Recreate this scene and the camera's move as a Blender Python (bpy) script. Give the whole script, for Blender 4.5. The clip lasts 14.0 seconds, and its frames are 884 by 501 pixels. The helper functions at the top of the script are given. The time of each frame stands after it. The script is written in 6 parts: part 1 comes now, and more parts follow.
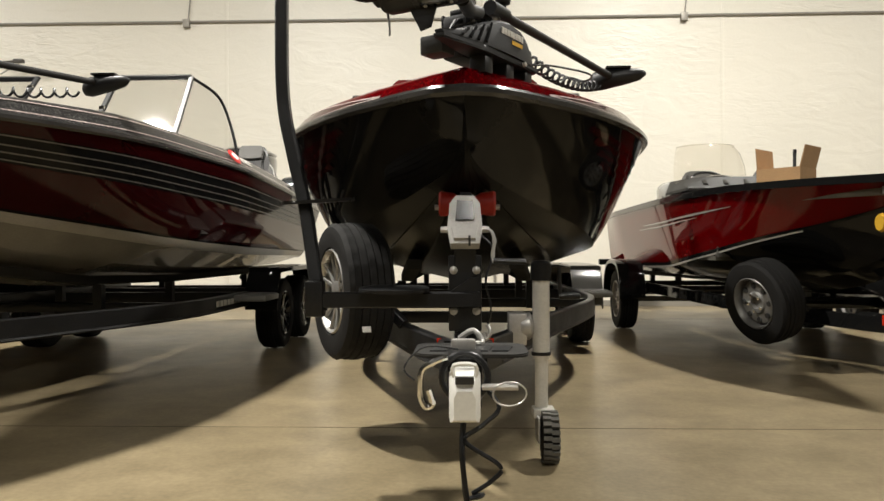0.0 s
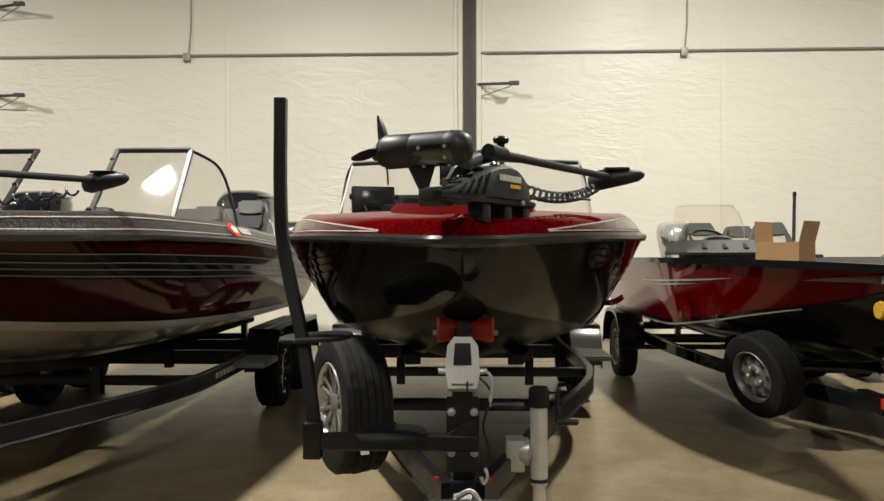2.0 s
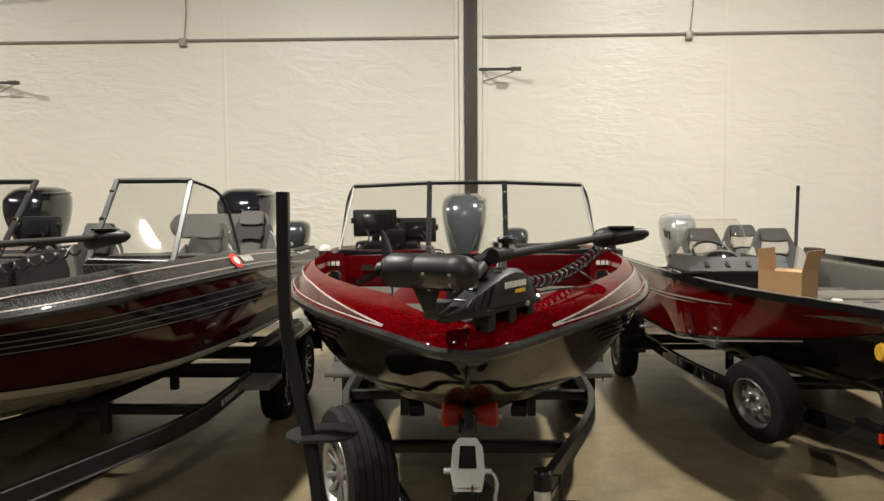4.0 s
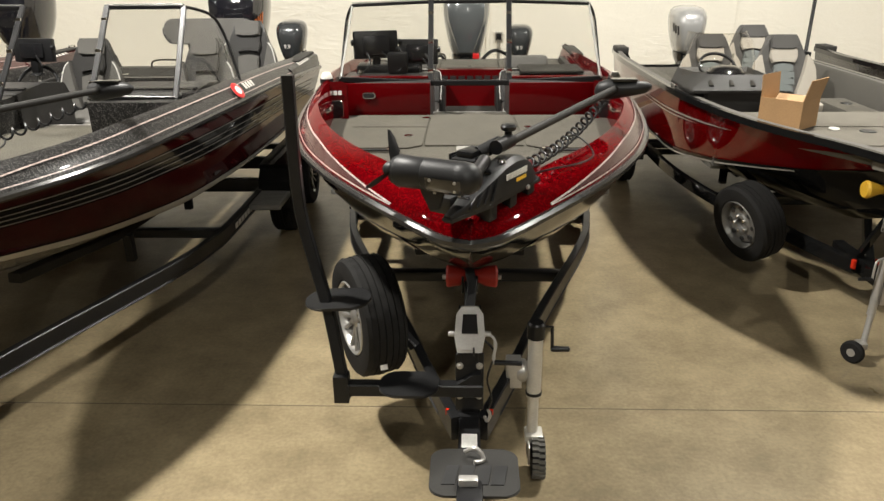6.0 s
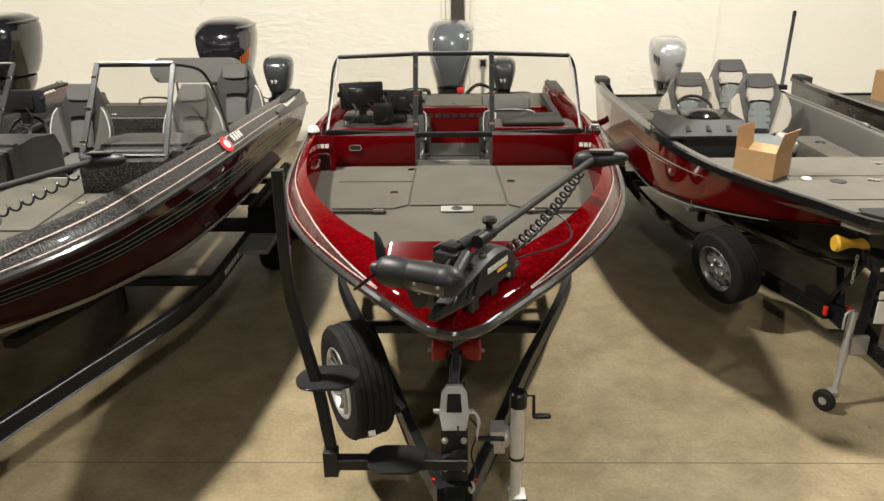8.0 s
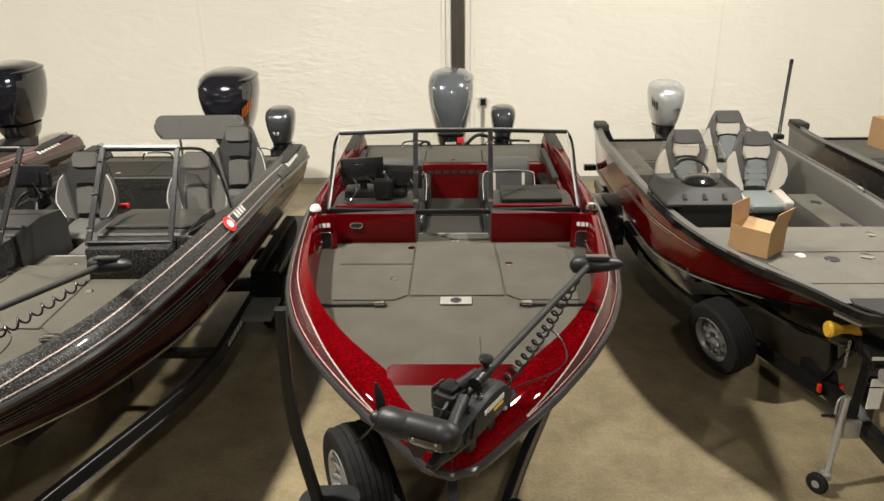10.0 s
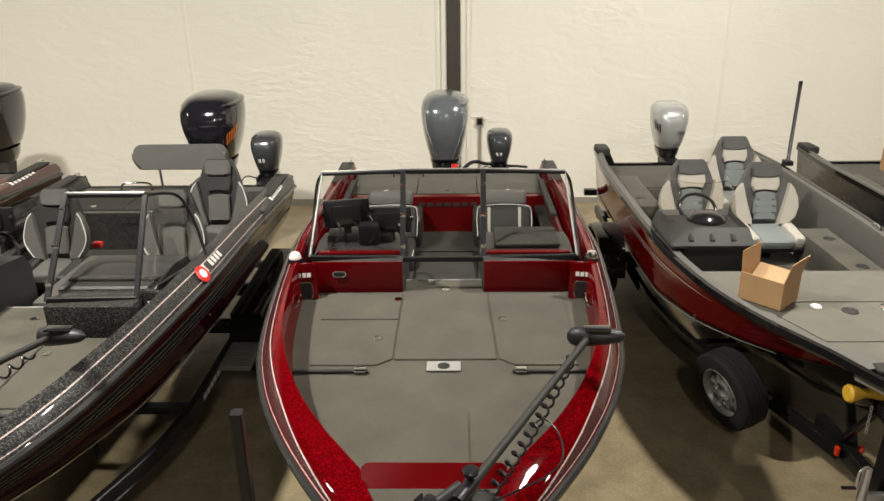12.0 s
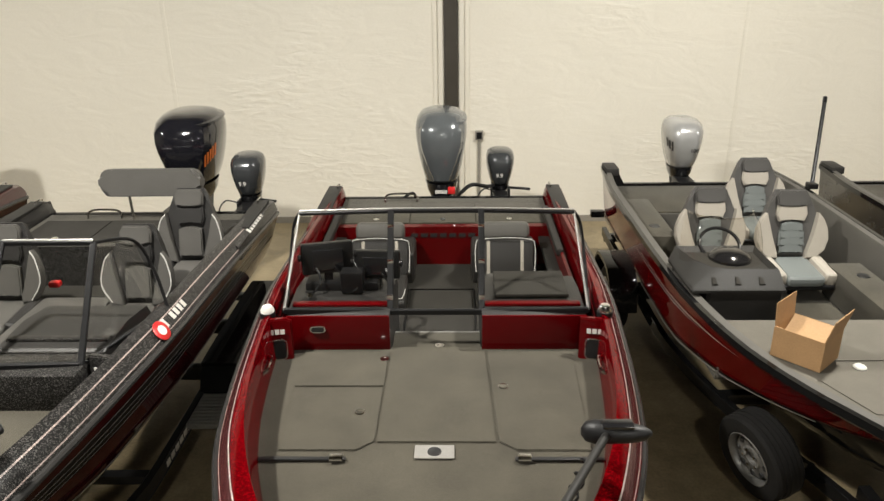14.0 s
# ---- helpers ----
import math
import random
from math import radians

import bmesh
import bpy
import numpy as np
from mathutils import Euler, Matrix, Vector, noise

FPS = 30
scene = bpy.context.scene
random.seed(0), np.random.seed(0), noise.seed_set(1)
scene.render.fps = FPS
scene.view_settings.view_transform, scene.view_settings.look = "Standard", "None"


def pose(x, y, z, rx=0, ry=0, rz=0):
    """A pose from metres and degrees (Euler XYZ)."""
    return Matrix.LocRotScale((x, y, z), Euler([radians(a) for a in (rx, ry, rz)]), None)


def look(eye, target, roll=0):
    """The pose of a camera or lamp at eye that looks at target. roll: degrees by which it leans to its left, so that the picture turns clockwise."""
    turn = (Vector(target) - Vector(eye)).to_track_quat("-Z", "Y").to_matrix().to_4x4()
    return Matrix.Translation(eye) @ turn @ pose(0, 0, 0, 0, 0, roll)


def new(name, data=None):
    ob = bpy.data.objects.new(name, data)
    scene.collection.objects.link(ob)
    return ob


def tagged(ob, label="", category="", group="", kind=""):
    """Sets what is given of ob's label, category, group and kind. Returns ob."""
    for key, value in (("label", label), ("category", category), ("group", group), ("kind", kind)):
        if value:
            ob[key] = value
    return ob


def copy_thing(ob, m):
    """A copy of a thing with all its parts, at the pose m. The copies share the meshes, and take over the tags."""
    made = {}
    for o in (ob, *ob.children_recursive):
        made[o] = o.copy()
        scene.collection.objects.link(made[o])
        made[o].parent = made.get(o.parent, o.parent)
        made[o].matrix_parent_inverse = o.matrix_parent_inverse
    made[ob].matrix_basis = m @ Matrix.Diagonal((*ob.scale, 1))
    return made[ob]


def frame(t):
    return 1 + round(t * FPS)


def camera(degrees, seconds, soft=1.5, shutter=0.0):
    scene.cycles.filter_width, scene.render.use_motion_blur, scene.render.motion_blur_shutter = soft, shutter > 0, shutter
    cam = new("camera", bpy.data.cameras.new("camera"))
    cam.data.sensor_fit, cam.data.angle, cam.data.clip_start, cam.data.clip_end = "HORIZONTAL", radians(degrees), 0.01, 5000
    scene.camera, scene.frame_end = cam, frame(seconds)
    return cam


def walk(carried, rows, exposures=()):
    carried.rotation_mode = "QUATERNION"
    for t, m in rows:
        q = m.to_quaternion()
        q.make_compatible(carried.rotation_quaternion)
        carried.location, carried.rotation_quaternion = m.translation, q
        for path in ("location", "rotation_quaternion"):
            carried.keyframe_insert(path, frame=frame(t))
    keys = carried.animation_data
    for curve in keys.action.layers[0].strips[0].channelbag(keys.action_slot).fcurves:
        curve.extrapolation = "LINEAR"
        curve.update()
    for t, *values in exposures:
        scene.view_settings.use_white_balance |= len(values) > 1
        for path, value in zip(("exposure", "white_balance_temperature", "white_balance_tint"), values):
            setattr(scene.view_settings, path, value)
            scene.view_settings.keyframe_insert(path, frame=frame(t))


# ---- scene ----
cam = camera(61.9, 14.0)
PATH = [
    (0, (0.007, -0.116, 0.915), (-0.06, 1.883, 0.917), -0.2),
    (0.5, (0.014, -0.122, 1.026), (-0.053, 1.877, 1.028), -0.2),
    (1, (0.018, -0.125, 1.162), (-0.05, 1.874, 1.164), -0.1),
    (1.5, (0.02, -0.126, 1.306), (-0.047, 1.873, 1.308), -0.2),
    (2, (0.018, -0.12, 1.47), (-0.05, 1.879, 1.474), -0.1),
    (2.2, (0.018, -0.12, 1.54), (-0.05, 1.878, 1.544), -0.2),
    (3.2, (0.010, -0.106, 1.845), (-0.059, 1.893, 1.838), -0.3),
    (4.3, (-0.002, -0.093, 2.154), (-0.072, 1.893, 1.935), -0.4),
    (4.5, (-0.007, -0.099, 2.213), (-0.077, 1.878, 1.922), -0.4),
    (5, (-0.013, -0.118, 2.355), (-0.083, 1.824, 1.882), -0.5),
    (5.5, (-0.01, -0.142, 2.473), (-0.082, 1.747, 1.821), -0.6),
    (6, (-0.01, -0.145, 2.578), (-0.08, 1.71, 1.835), -0.6),
    (6.5, (0.001, -0.155, 2.651), (-0.055, 1.701, 1.908), -0.6),
    (7, (0.01, -0.15, 2.689), (-0.024, 1.707, 1.947), -0.7),
    (7.5, (0.011, -0.141, 2.803), (-0.023, 1.716, 2.062), -0.6),
    (8, (0.006, -0.136, 2.977), (-0.029, 1.721, 2.236), -0.6),
    (8.5, (0.007, -0.135, 3.151), (-0.031, 1.724, 2.413), -0.7),
    (9, (0.009, -0.114, 3.308), (-0.029, 1.745, 2.569), -0.7),
    (9.2, (0.008, -0.097, 3.368), (-0.03, 1.76, 2.625), -0.7),
    (11.5, (0.094, 0.348, 3.778), (0.052, 2.206, 3.039), -0.8),
    (12, (0.109, 0.516, 3.777), (0.067, 2.374, 3.038), -0.8),
    (12.5, (0.119, 0.695, 3.79), (0.078, 2.552, 3.048), -0.7),
    (13, (0.142, 0.879, 3.816), (0.097, 2.736, 3.074), -0.8),
    (13.5, (0.15, 1.067, 3.849), (0.105, 2.922, 3.103), -0.7),
    (14, (0.151, 1.271, 3.865), (0.107, 3.126, 3.12), -0.8),
]
walk(cam, [(t, look(eye, target, roll)) for t, eye, target, roll in PATH],
     [(0.0, -0.04), (1.5, -0.20), (4.5, -0.30), (5.0, -0.26), (6.0, 0.05), (6.5, 0.16), (7.5, 0.13), (9.0, -0.03), (11.5, -0.20), (14.0, -0.30)])

# ---- light: rows of high-bay lamps under the ceiling ----
world = bpy.data.worlds.new("world")
scene.world = world
world.use_nodes = True
world.node_tree.nodes["Background"].inputs[0].default_value = (0.9, 0.85, 0.75, 1)
world.node_tree.nodes["Background"].inputs[1].default_value = 0.02
LAMP_COLOUR = (1.0, 0.962, 0.885)
LAMP_POWER = 545.0
LAMP_Z = 7.2


# ---- helpers for meshes ----
def thing(name, x, y, z, label, category, group="", kind="", rz=0):
    ob = new(name)
    ob.empty_display_size = 0.1
    ob.matrix_basis = pose(x, y, z, 0, 0, rz)
    return tagged(ob, label, category, group, kind)


def part(name, bm, material, parent=None, label="", smooth=True, angle=35):
    """One mesh object; under a parent its coordinates are the parent's own."""
    bmesh.ops.recalc_face_normals(bm, faces=bm.faces)
    lim = radians(angle)
    for f in bm.faces:
        f.smooth = smooth
    if smooth:
        for e in bm.edges:
            if len(e.link_faces) == 2 and e.calc_face_angle(0) > lim:
                e.smooth = False
    me = bpy.data.meshes.new(name)
    bm.to_mesh(me)
    bm.free()
    me.materials.append(material)
    ob = new(name, me)
    if parent is not None:
        ob.parent = parent
    if label:
        ob["label"] = label
    return ob


def solo(name, bm, material, label, category, group="", kind="", smooth=True, angle=35):
    return tagged(part(name, bm, material, None, "", smooth, angle), label, category, group, kind)


def add_box(bm, x0, x1, y0, y1, z0, z1, bevel=0.0, m=None, seg=2):
    r = bmesh.ops.create_cube(bm, size=1)
    vs = r["verts"]
    for v in vs:
        v.co = Vector(((x0 + x1) / 2 + v.co.x * (x1 - x0), (y0 + y1) / 2 + v.co.y * (y1 - y0), (z0 + z1) / 2 + v.co.z * (z1 - z0)))
        if m is not None:
            v.co = m @ v.co
    if bevel:
        es = list({e for v in vs for e in v.link_edges})
        bmesh.ops.bevel(bm, geom=es, offset=bevel, segments=seg, affect="EDGES", profile=0.6)


def box(*a, **k):
    bm = bmesh.new()
    add_box(bm, *a, **k)
    return bm


def smooth_pts(pts, n=6):
    """Catmull-Rom through points."""
    pts = [Vector(p) for p in pts]
    out = []
    for i in range(len(pts) - 1):
        p0, p1, p2, p3 = pts[max(i - 1, 0)], pts[i], pts[i + 1], pts[min(i + 2, len(pts) - 1)]
        for k in range(n):
            t = k / n
            out.append(0.5 * (2 * p1 + (p2 - p0) * t + (2 * p0 - 5 * p1 + 4 * p2 - p3) * t * t + (3 * p1 - p0 - 3 * p2 + p3) * t ** 3))
    return out + [pts[-1]]


def add_sweep(bm, pts, profile, up=(0, 0, 1), cap=True):
    """Sweep a closed 2D profile (side, up) along points."""
    pts = [Vector(p) for p in pts]
    up = Vector(up)
    rings = []
    for i, p in enumerate(pts):
        d = (pts[min(i + 1, len(pts) - 1)] - pts[max(i - 1, 0)]).normalized()
        side = d.cross(up)
        side = side.normalized() if side.length > 1e-4 else Vector((1, 0, 0))
        u = side.cross(d).normalized()
        rings.append([bm.verts.new(p + side * a + u * b) for a, b in profile])
    n = len(profile)
    for r0, r1 in zip(rings, rings[1:]):
        for k in range(n):
            bm.faces.new((r0[k], r0[(k + 1) % n], r1[(k + 1) % n], r1[k]))
    if cap:
        bm.faces.new(rings[0])
        bm.faces.new(rings[-1])


def circle(r, n=10, sx=1.0, sy=1.0):
    return [(sx * r * math.cos(2 * math.pi * k / n), sy * r * math.sin(2 * math.pi * k / n)) for k in range(n)]


def rect(w, h, c=0.006):
    w, h = w / 2, h / 2
    return [(-w + c, -h), (w - c, -h), (w, -h + c), (w, h - c), (w - c, h), (-w + c, h), (-w, h - c), (-w, -h + c)]


def tube(pts, r, n=10, up=(0, 0, 1)):
    bm = bmesh.new()
    add_sweep(bm, pts, circle(r, n), up)
    return bm


def beam(pts, w, h, up=(0, 0, 1)):
    bm = bmesh.new()
    add_sweep(bm, pts, rect(w, h), up)
    return bm


def add_lathe(bm, profile, m=None, n=32, arc=1.0):
    """Turn a profile of (radius, height) round z, then move it by m."""
    m = m or Matrix()
    rings = []
    cols = n if arc == 1.0 else n + 1
    for k in range(cols):
        a = 2 * math.pi * arc * k / n
        rings.append([bm.verts.new(m @ Vector((r * math.cos(a), r * math.sin(a), z))) for r, z in profile])
    for k in range(n):
        a, b = rings[k], rings[(k + 1) % cols]
        for j in range(len(profile) - 1):
            if profile[j][0] < 1e-6 and profile[j + 1][0] < 1e-6:
                continue
            try:
                bm.faces.new((a[j], b[j], b[j + 1], a[j + 1]))
            except ValueError:
                pass
    bmesh.ops.remove_doubles(bm, verts=bm.verts, dist=1e-5)


def lathe(profile, m=None, n=32):
    bm = bmesh.new()
    add_lathe(bm, profile, m, n)
    return bm


def loft(rings, closed=True, caps=True):
    bm = bmesh.new()
    vr = [[bm.verts.new(p) for p in r] for r in rings]
    n = len(rings[0])
    for a, b in zip(vr, vr[1:]):
        for k in range(n if closed else n - 1):
            bm.faces.new((a[k], a[(k + 1) % n], b[(k + 1) % n], b[k]))
    if caps and closed:
        bm.faces.new(vr[0])
        bm.faces.new(vr[-1])
    return bm


def plate(pts, thick, m=None, bevel=0.0):
    """An outline of 2D points made thick, lying in xy, then moved by m."""
    bm = bmesh.new()
    low = [bm.verts.new((x, y, 0)) for x, y in pts]
    high = [bm.verts.new((x, y, thick)) for x, y in pts]
    n = len(pts)
    bm.faces.new(low)
    bm.faces.new(high)
    for k in range(n):
        bm.faces.new((low[k], low[(k + 1) % n], high[(k + 1) % n], high[k]))
    if bevel:
        es = [e for e in bm.edges if abs(e.verts[0].co.z - e.verts[1].co.z) < 1e-6]
        bmesh.ops.bevel(bm, geom=es, offset=bevel, segments=2, affect="EDGES")
    if m is not None:
        bm.transform(m)
    return bm


def round_rect(w, h, r, n=5):
    out = []
    for cx, cy, a0 in ((w / 2 - r, h / 2 - r, 0), (-w / 2 + r, h / 2 - r, 90), (-w / 2 + r, -h / 2 + r, 180), (w / 2 - r, -h / 2 + r, 270)):
        for k in range(n + 1):
            a = radians(a0 + 90 * k / n)
            out.append((cx + r * math.cos(a), cy + r * math.sin(a)))
    return out


def curve_of(table):
    """A smooth function through (y, value) pairs."""
    ys = [p[0] for p in table]
    vs = [p[1] for p in table]
    n = len(ys)
    sl = [0.0] * n
    d = [(vs[i + 1] - vs[i]) / (ys[i + 1] - ys[i]) for i in range(n - 1)]
    for i in range(1, n - 1):
        sl[i] = 0.0 if d[i - 1] * d[i] <= 0 else 2 * d[i - 1] * d[i] / (d[i - 1] + d[i])
    sl[0], sl[-1] = d[0], d[-1]

    def f(y):
        if y <= ys[0]:
            return vs[0]
        if y >= ys[-1]:
            return vs[-1]
        i = max(k for k in range(n - 1) if ys[k] <= y)
        h = ys[i + 1] - ys[i]
        t = (y - ys[i]) / h
        return (2 * t ** 3 - 3 * t ** 2 + 1) * vs[i] + (t ** 3 - 2 * t ** 2 + t) * h * sl[i] + (-2 * t ** 3 + 3 * t ** 2) * vs[i + 1] + (t ** 3 - t ** 2) * h * sl[i + 1]

    return f


# ---- materials ----
def material(name, colour, rough=0.5, metal=0.0, vary=0.12, scale=6.0, fine=90.0, bump=0.0, coat=0.0, flake=0.0, rough_vary=0.1, spec=0.5, sheen=0.0, glint=4.0):
    """A surface with large stains and fine grain, bump, gloss coat and metal flake."""
    m = bpy.data.materials.new(name)
    m.use_nodes = True
    nt = m.node_tree
    b = nt.nodes["Principled BSDF"]
    b.inputs["Metallic"].default_value = metal
    b.inputs["Specular IOR Level"].default_value = spec
    b.inputs["Coat Weight"].default_value = coat
    b.inputs["Sheen Weight"].default_value = sheen
    b.inputs["Sheen Roughness"].default_value = 0.5
    b.inputs["Coat Roughness"].default_value = 0.025
    tc = nt.nodes.new("ShaderNodeTexCoord")
    big = nt.nodes.new("ShaderNodeTexNoise")
    big.inputs["Scale"].default_value = scale
    big.inputs["Detail"].default_value = 5
    small = nt.nodes.new("ShaderNodeTexNoise")
    small.inputs["Scale"].default_value = fine
    small.inputs["Detail"].default_value = 2
    nt.links.new(tc.outputs["Object"], big.inputs["Vector"])
    nt.links.new(tc.outputs["Object"], small.inputs["Vector"])
    mix = nt.nodes.new("ShaderNodeMath")
    mix.operation = "ADD"
    nt.links.new(big.outputs["Fac"], mix.inputs[0])
    nt.links.new(small.outputs["Fac"], mix.inputs[1])
    ramp = nt.nodes.new("ShaderNodeMapRange")
    ramp.inputs["From Min"].default_value = 0.6
    ramp.inputs["From Max"].default_value = 1.4
    nt.links.new(mix.outputs[0], ramp.inputs["Value"])
    col = nt.nodes.new("ShaderNodeMix")
    col.data_type = "RGBA"
    c = Vector(colour)
    lo, hi = c * (1 - vary), c * (1 + vary)
    col.inputs["A"].default_value = (*lo, 1)
    col.inputs["B"].default_value = (*[min(1.0, v) for v in hi], 1)
    nt.links.new(ramp.outputs["Result"], col.inputs["Factor"])
    out = col.outputs["Result"]
    if flake:
        vor = nt.nodes.new("ShaderNodeTexVoronoi")
        vor.inputs["Scale"].default_value = 190
        nt.links.new(tc.outputs["Object"], vor.inputs["Vector"])
        fr = nt.nodes.new("ShaderNodeMapRange")
        fr.inputs["From Min"].default_value = 0.62
        fr.inputs["From Max"].default_value = 1.0
        fr.inputs["To Max"].default_value = flake
        sep = nt.nodes.new("ShaderNodeSeparateColor")
        nt.links.new(vor.outputs["Color"], sep.inputs[0])
        nt.links.new(sep.outputs[0], fr.inputs["Value"])
        fm = nt.nodes.new("ShaderNodeMix")
        fm.data_type = "RGBA"
        nt.links.new(fr.outputs["Result"], fm.inputs["Factor"])
        nt.links.new(out, fm.inputs["A"])
        fm.inputs["B"].default_value = (*[min(1.0, v * glint) for v in colour], 1)
        out = fm.outputs["Result"]
    nt.links.new(out, b.inputs["Base Color"])
    rr = nt.nodes.new("ShaderNodeMapRange")
    rr.inputs["To Min"].default_value = max(0.02, rough - rough_vary)
    rr.inputs["To Max"].default_value = min(1.0, rough + rough_vary)
    nt.links.new(big.outputs["Fac"], rr.inputs["Value"])
    nt.links.new(rr.outputs["Result"], b.inputs["Roughness"])
    if bump:
        bp = nt.nodes.new("ShaderNodeBump")
        bp.inputs["Strength"].default_value = bump
        bp.inputs["Distance"].default_value = 0.004
        nt.links.new(small.outputs["Fac"], bp.inputs["Height"])
        nt.links.new(bp.outputs[0], b.inputs["Normal"])
    return m


def glass_material(name, tint, alpha=0.12):
    m = bpy.data.materials.new(name)
    m.use_nodes = True
    nt = m.node_tree
    nt.nodes.clear()
    o = nt.nodes.new("ShaderNodeOutputMaterial")
    tr = nt.nodes.new("ShaderNodeBsdfTransparent")
    tr.inputs[0].default_value = (*tint, 1)
    gl = nt.nodes.new("ShaderNodeBsdfGlossy")
    gl.inputs["Roughness"].default_value = 0.03
    lw = nt.nodes.new("ShaderNodeLayerWeight")
    lw.inputs[0].default_value = 0.5
    pw = nt.nodes.new("ShaderNodeMath")
    pw.operation = "POWER"
    pw.inputs[1].default_value = 4.0
    nt.links.new(lw.outputs["Facing"], pw.inputs[0])
    fr = nt.nodes.new("ShaderNodeMath")
    fr.operation = "MULTIPLY_ADD"
    fr.inputs[1].default_value = 0.7
    fr.inputs[2].default_value = 0.05
    nt.links.new(pw.outputs[0], fr.inputs[0])
    mx = nt.nodes.new("ShaderNodeMixShader")
    nt.links.new(fr.outputs[0], mx.inputs[0])
    nt.links.new(tr.outputs[0], mx.inputs[1])
    nt.links.new(gl.outputs[0], mx.inputs[2])
    nt.links.new(mx.outputs[0], o.inputs[0])
    return m


def emit_material(name, colour, strength):
    m = bpy.data.materials.new(name)
    m.use_nodes = True
    b = m.node_tree.nodes["Principled BSDF"]
    b.inputs["Base Color"].default_value = (0.8, 0.8, 0.8, 1)
    b.inputs["Emission Color"].default_value = (*colour, 1)
    b.inputs["Emission Strength"].default_value = strength
    return m


GEL_BLACK = material("black_gelcoat", (0.008, 0.008, 0.008), 0.05, spec=0.09, vary=0.2, rough_vary=0.04)
GEL_BOTTOM = material("black_bottom_gelcoat", (0.007, 0.007, 0.007), 0.22, spec=0.03, vary=0.2, rough_vary=0.05)
GEL_RED = material("red_metalflake", (0.066, 0.0003, 0.0012), 0.4, coat=0.6, vary=0.2, flake=0.6, rough_vary=0.04, spec=0.0)
GEL_PANEL = material("plain_red_gelcoat", (0.085, 0.0006, 0.0016), 0.35, coat=0.5, vary=0.12, rough_vary=0.04, spec=0.05)
PLASTIC_MATTE = material("matte_black_moulding", (0.009, 0.009, 0.0095), 0.48, vary=0.2, bump=0.1, spec=0.4)
GEL_DARK_RED = material("dark_red_gelcoat", (0.026, 0.002, 0.0025), 0.05, spec=0.18, rough_vary=0.02)
GEL_CHARCOAL = material("charcoal_metalflake", (0.011, 0.0105, 0.010), 0.35, coat=0.3, spec=0.12, flake=0.95, rough_vary=0.05, glint=10.0)
GEL_MAROON = material("maroon_metalflake", (0.05, 0.014, 0.014), 0.22, coat=0.5, flake=0.3, rough_vary=0.05)
GEL_SILVER = material("silver_gelcoat", (0.36, 0.34, 0.31), 0.25, coat=0.5, rough_vary=0.05)
GEL_GREY = material("grey_gelcoat", (0.20, 0.19, 0.17), 0.25, coat=0.4, rough_vary=0.05)
GEL_FENDER = material("dim_grey_gelcoat", (0.07, 0.067, 0.06), 0.25, coat=0.3, rough_vary=0.05)
PAINT_RED = material("red_paint", (0.115, 0.001, 0.0015), 0.04, spec=0.35, rough_vary=0.02)
PAINT_BLACK = material("black_paint", (0.008, 0.008, 0.008), 0.08, spec=0.3, rough_vary=0.03)
STRIPE_DIM = material("grey_pinstripe", (0.13, 0.12, 0.11), 0.35, vary=0.2, scale=20)
STRIPE = material("pale_pinstripe", (0.30, 0.24, 0.22), 0.35, vary=0.3, scale=20, flake=0.9, glint=2.6)
RUBRAIL = material("grey_rub_rail", (0.030, 0.029, 0.028), 0.2, 0.0, vary=0.15)
CARPET = material("grey_carpet", (0.063, 0.057, 0.043), 0.95, sheen=0.15, vary=0.34, scale=3.5, fine=220, bump=0.5, spec=0.1)
CARPET_DARK = material("dark_grey_carpet", (0.036, 0.034, 0.030), 0.95, vary=0.25, scale=5, fine=220, bump=0.5, spec=0.1)
VINYL = material("grey_vinyl", (0.085, 0.081, 0.074), 0.45, vary=0.12, fine=160, bump=0.25)
VINYL_DARK = material("charcoal_vinyl", (0.022, 0.021, 0.020), 0.45, vary=0.15, fine=160, bump=0.25)
VINYL_SLATE = material("slate_vinyl", (0.075, 0.072, 0.068), 0.45, vary=0.12, fine=160, bump=0.25)
VINYL_PALE = material("pale_vinyl", (0.37, 0.34, 0.29), 0.45, vary=0.08, fine=160, bump=0.2)
VINYL_BLUE = material("blue_grey_vinyl", (0.15, 0.165, 0.16), 0.45, vary=0.1, fine=160, bump=0.2)
PIPING = material("white_piping", (0.55, 0.54, 0.51), 0.5)
STEEL_BLACK = material("black_powder_coated_steel", (0.011, 0.011, 0.0115), 0.36, 0.0, spec=0.3, vary=0.25, scale=9, bump=0.12)
STEEL_GREY = material("dark_grey_steel", (0.030, 0.030, 0.030), 0.45, 0.0, vary=0.2, bump=0.1)
ZINC = material("zinc_plated_steel", (0.45, 0.435, 0.41), 0.40, 0.6, vary=0.12, scale=14)
ALLOY = material("bright_alloy", (0.40, 0.39, 0.37), 0.36, 0.7, vary=0.1)
RIM_GREY = material("grey_steel_rim", (0.20, 0.195, 0.185), 0.42, 0.5, vary=0.15)
PALE_ZINC = material("pale_galvanised_steel", (0.60, 0.58, 0.53), 0.42, 0.3, vary=0.1, scale=14)
WINCH_METAL = material("cast_winch_metal", (0.40, 0.39, 0.37), 0.5, 0.2, vary=0.1, scale=14)
CHROME = material("chrome", (0.8, 0.79, 0.77), 0.1, 1.0, vary=0.05, rough_vary=0.03)
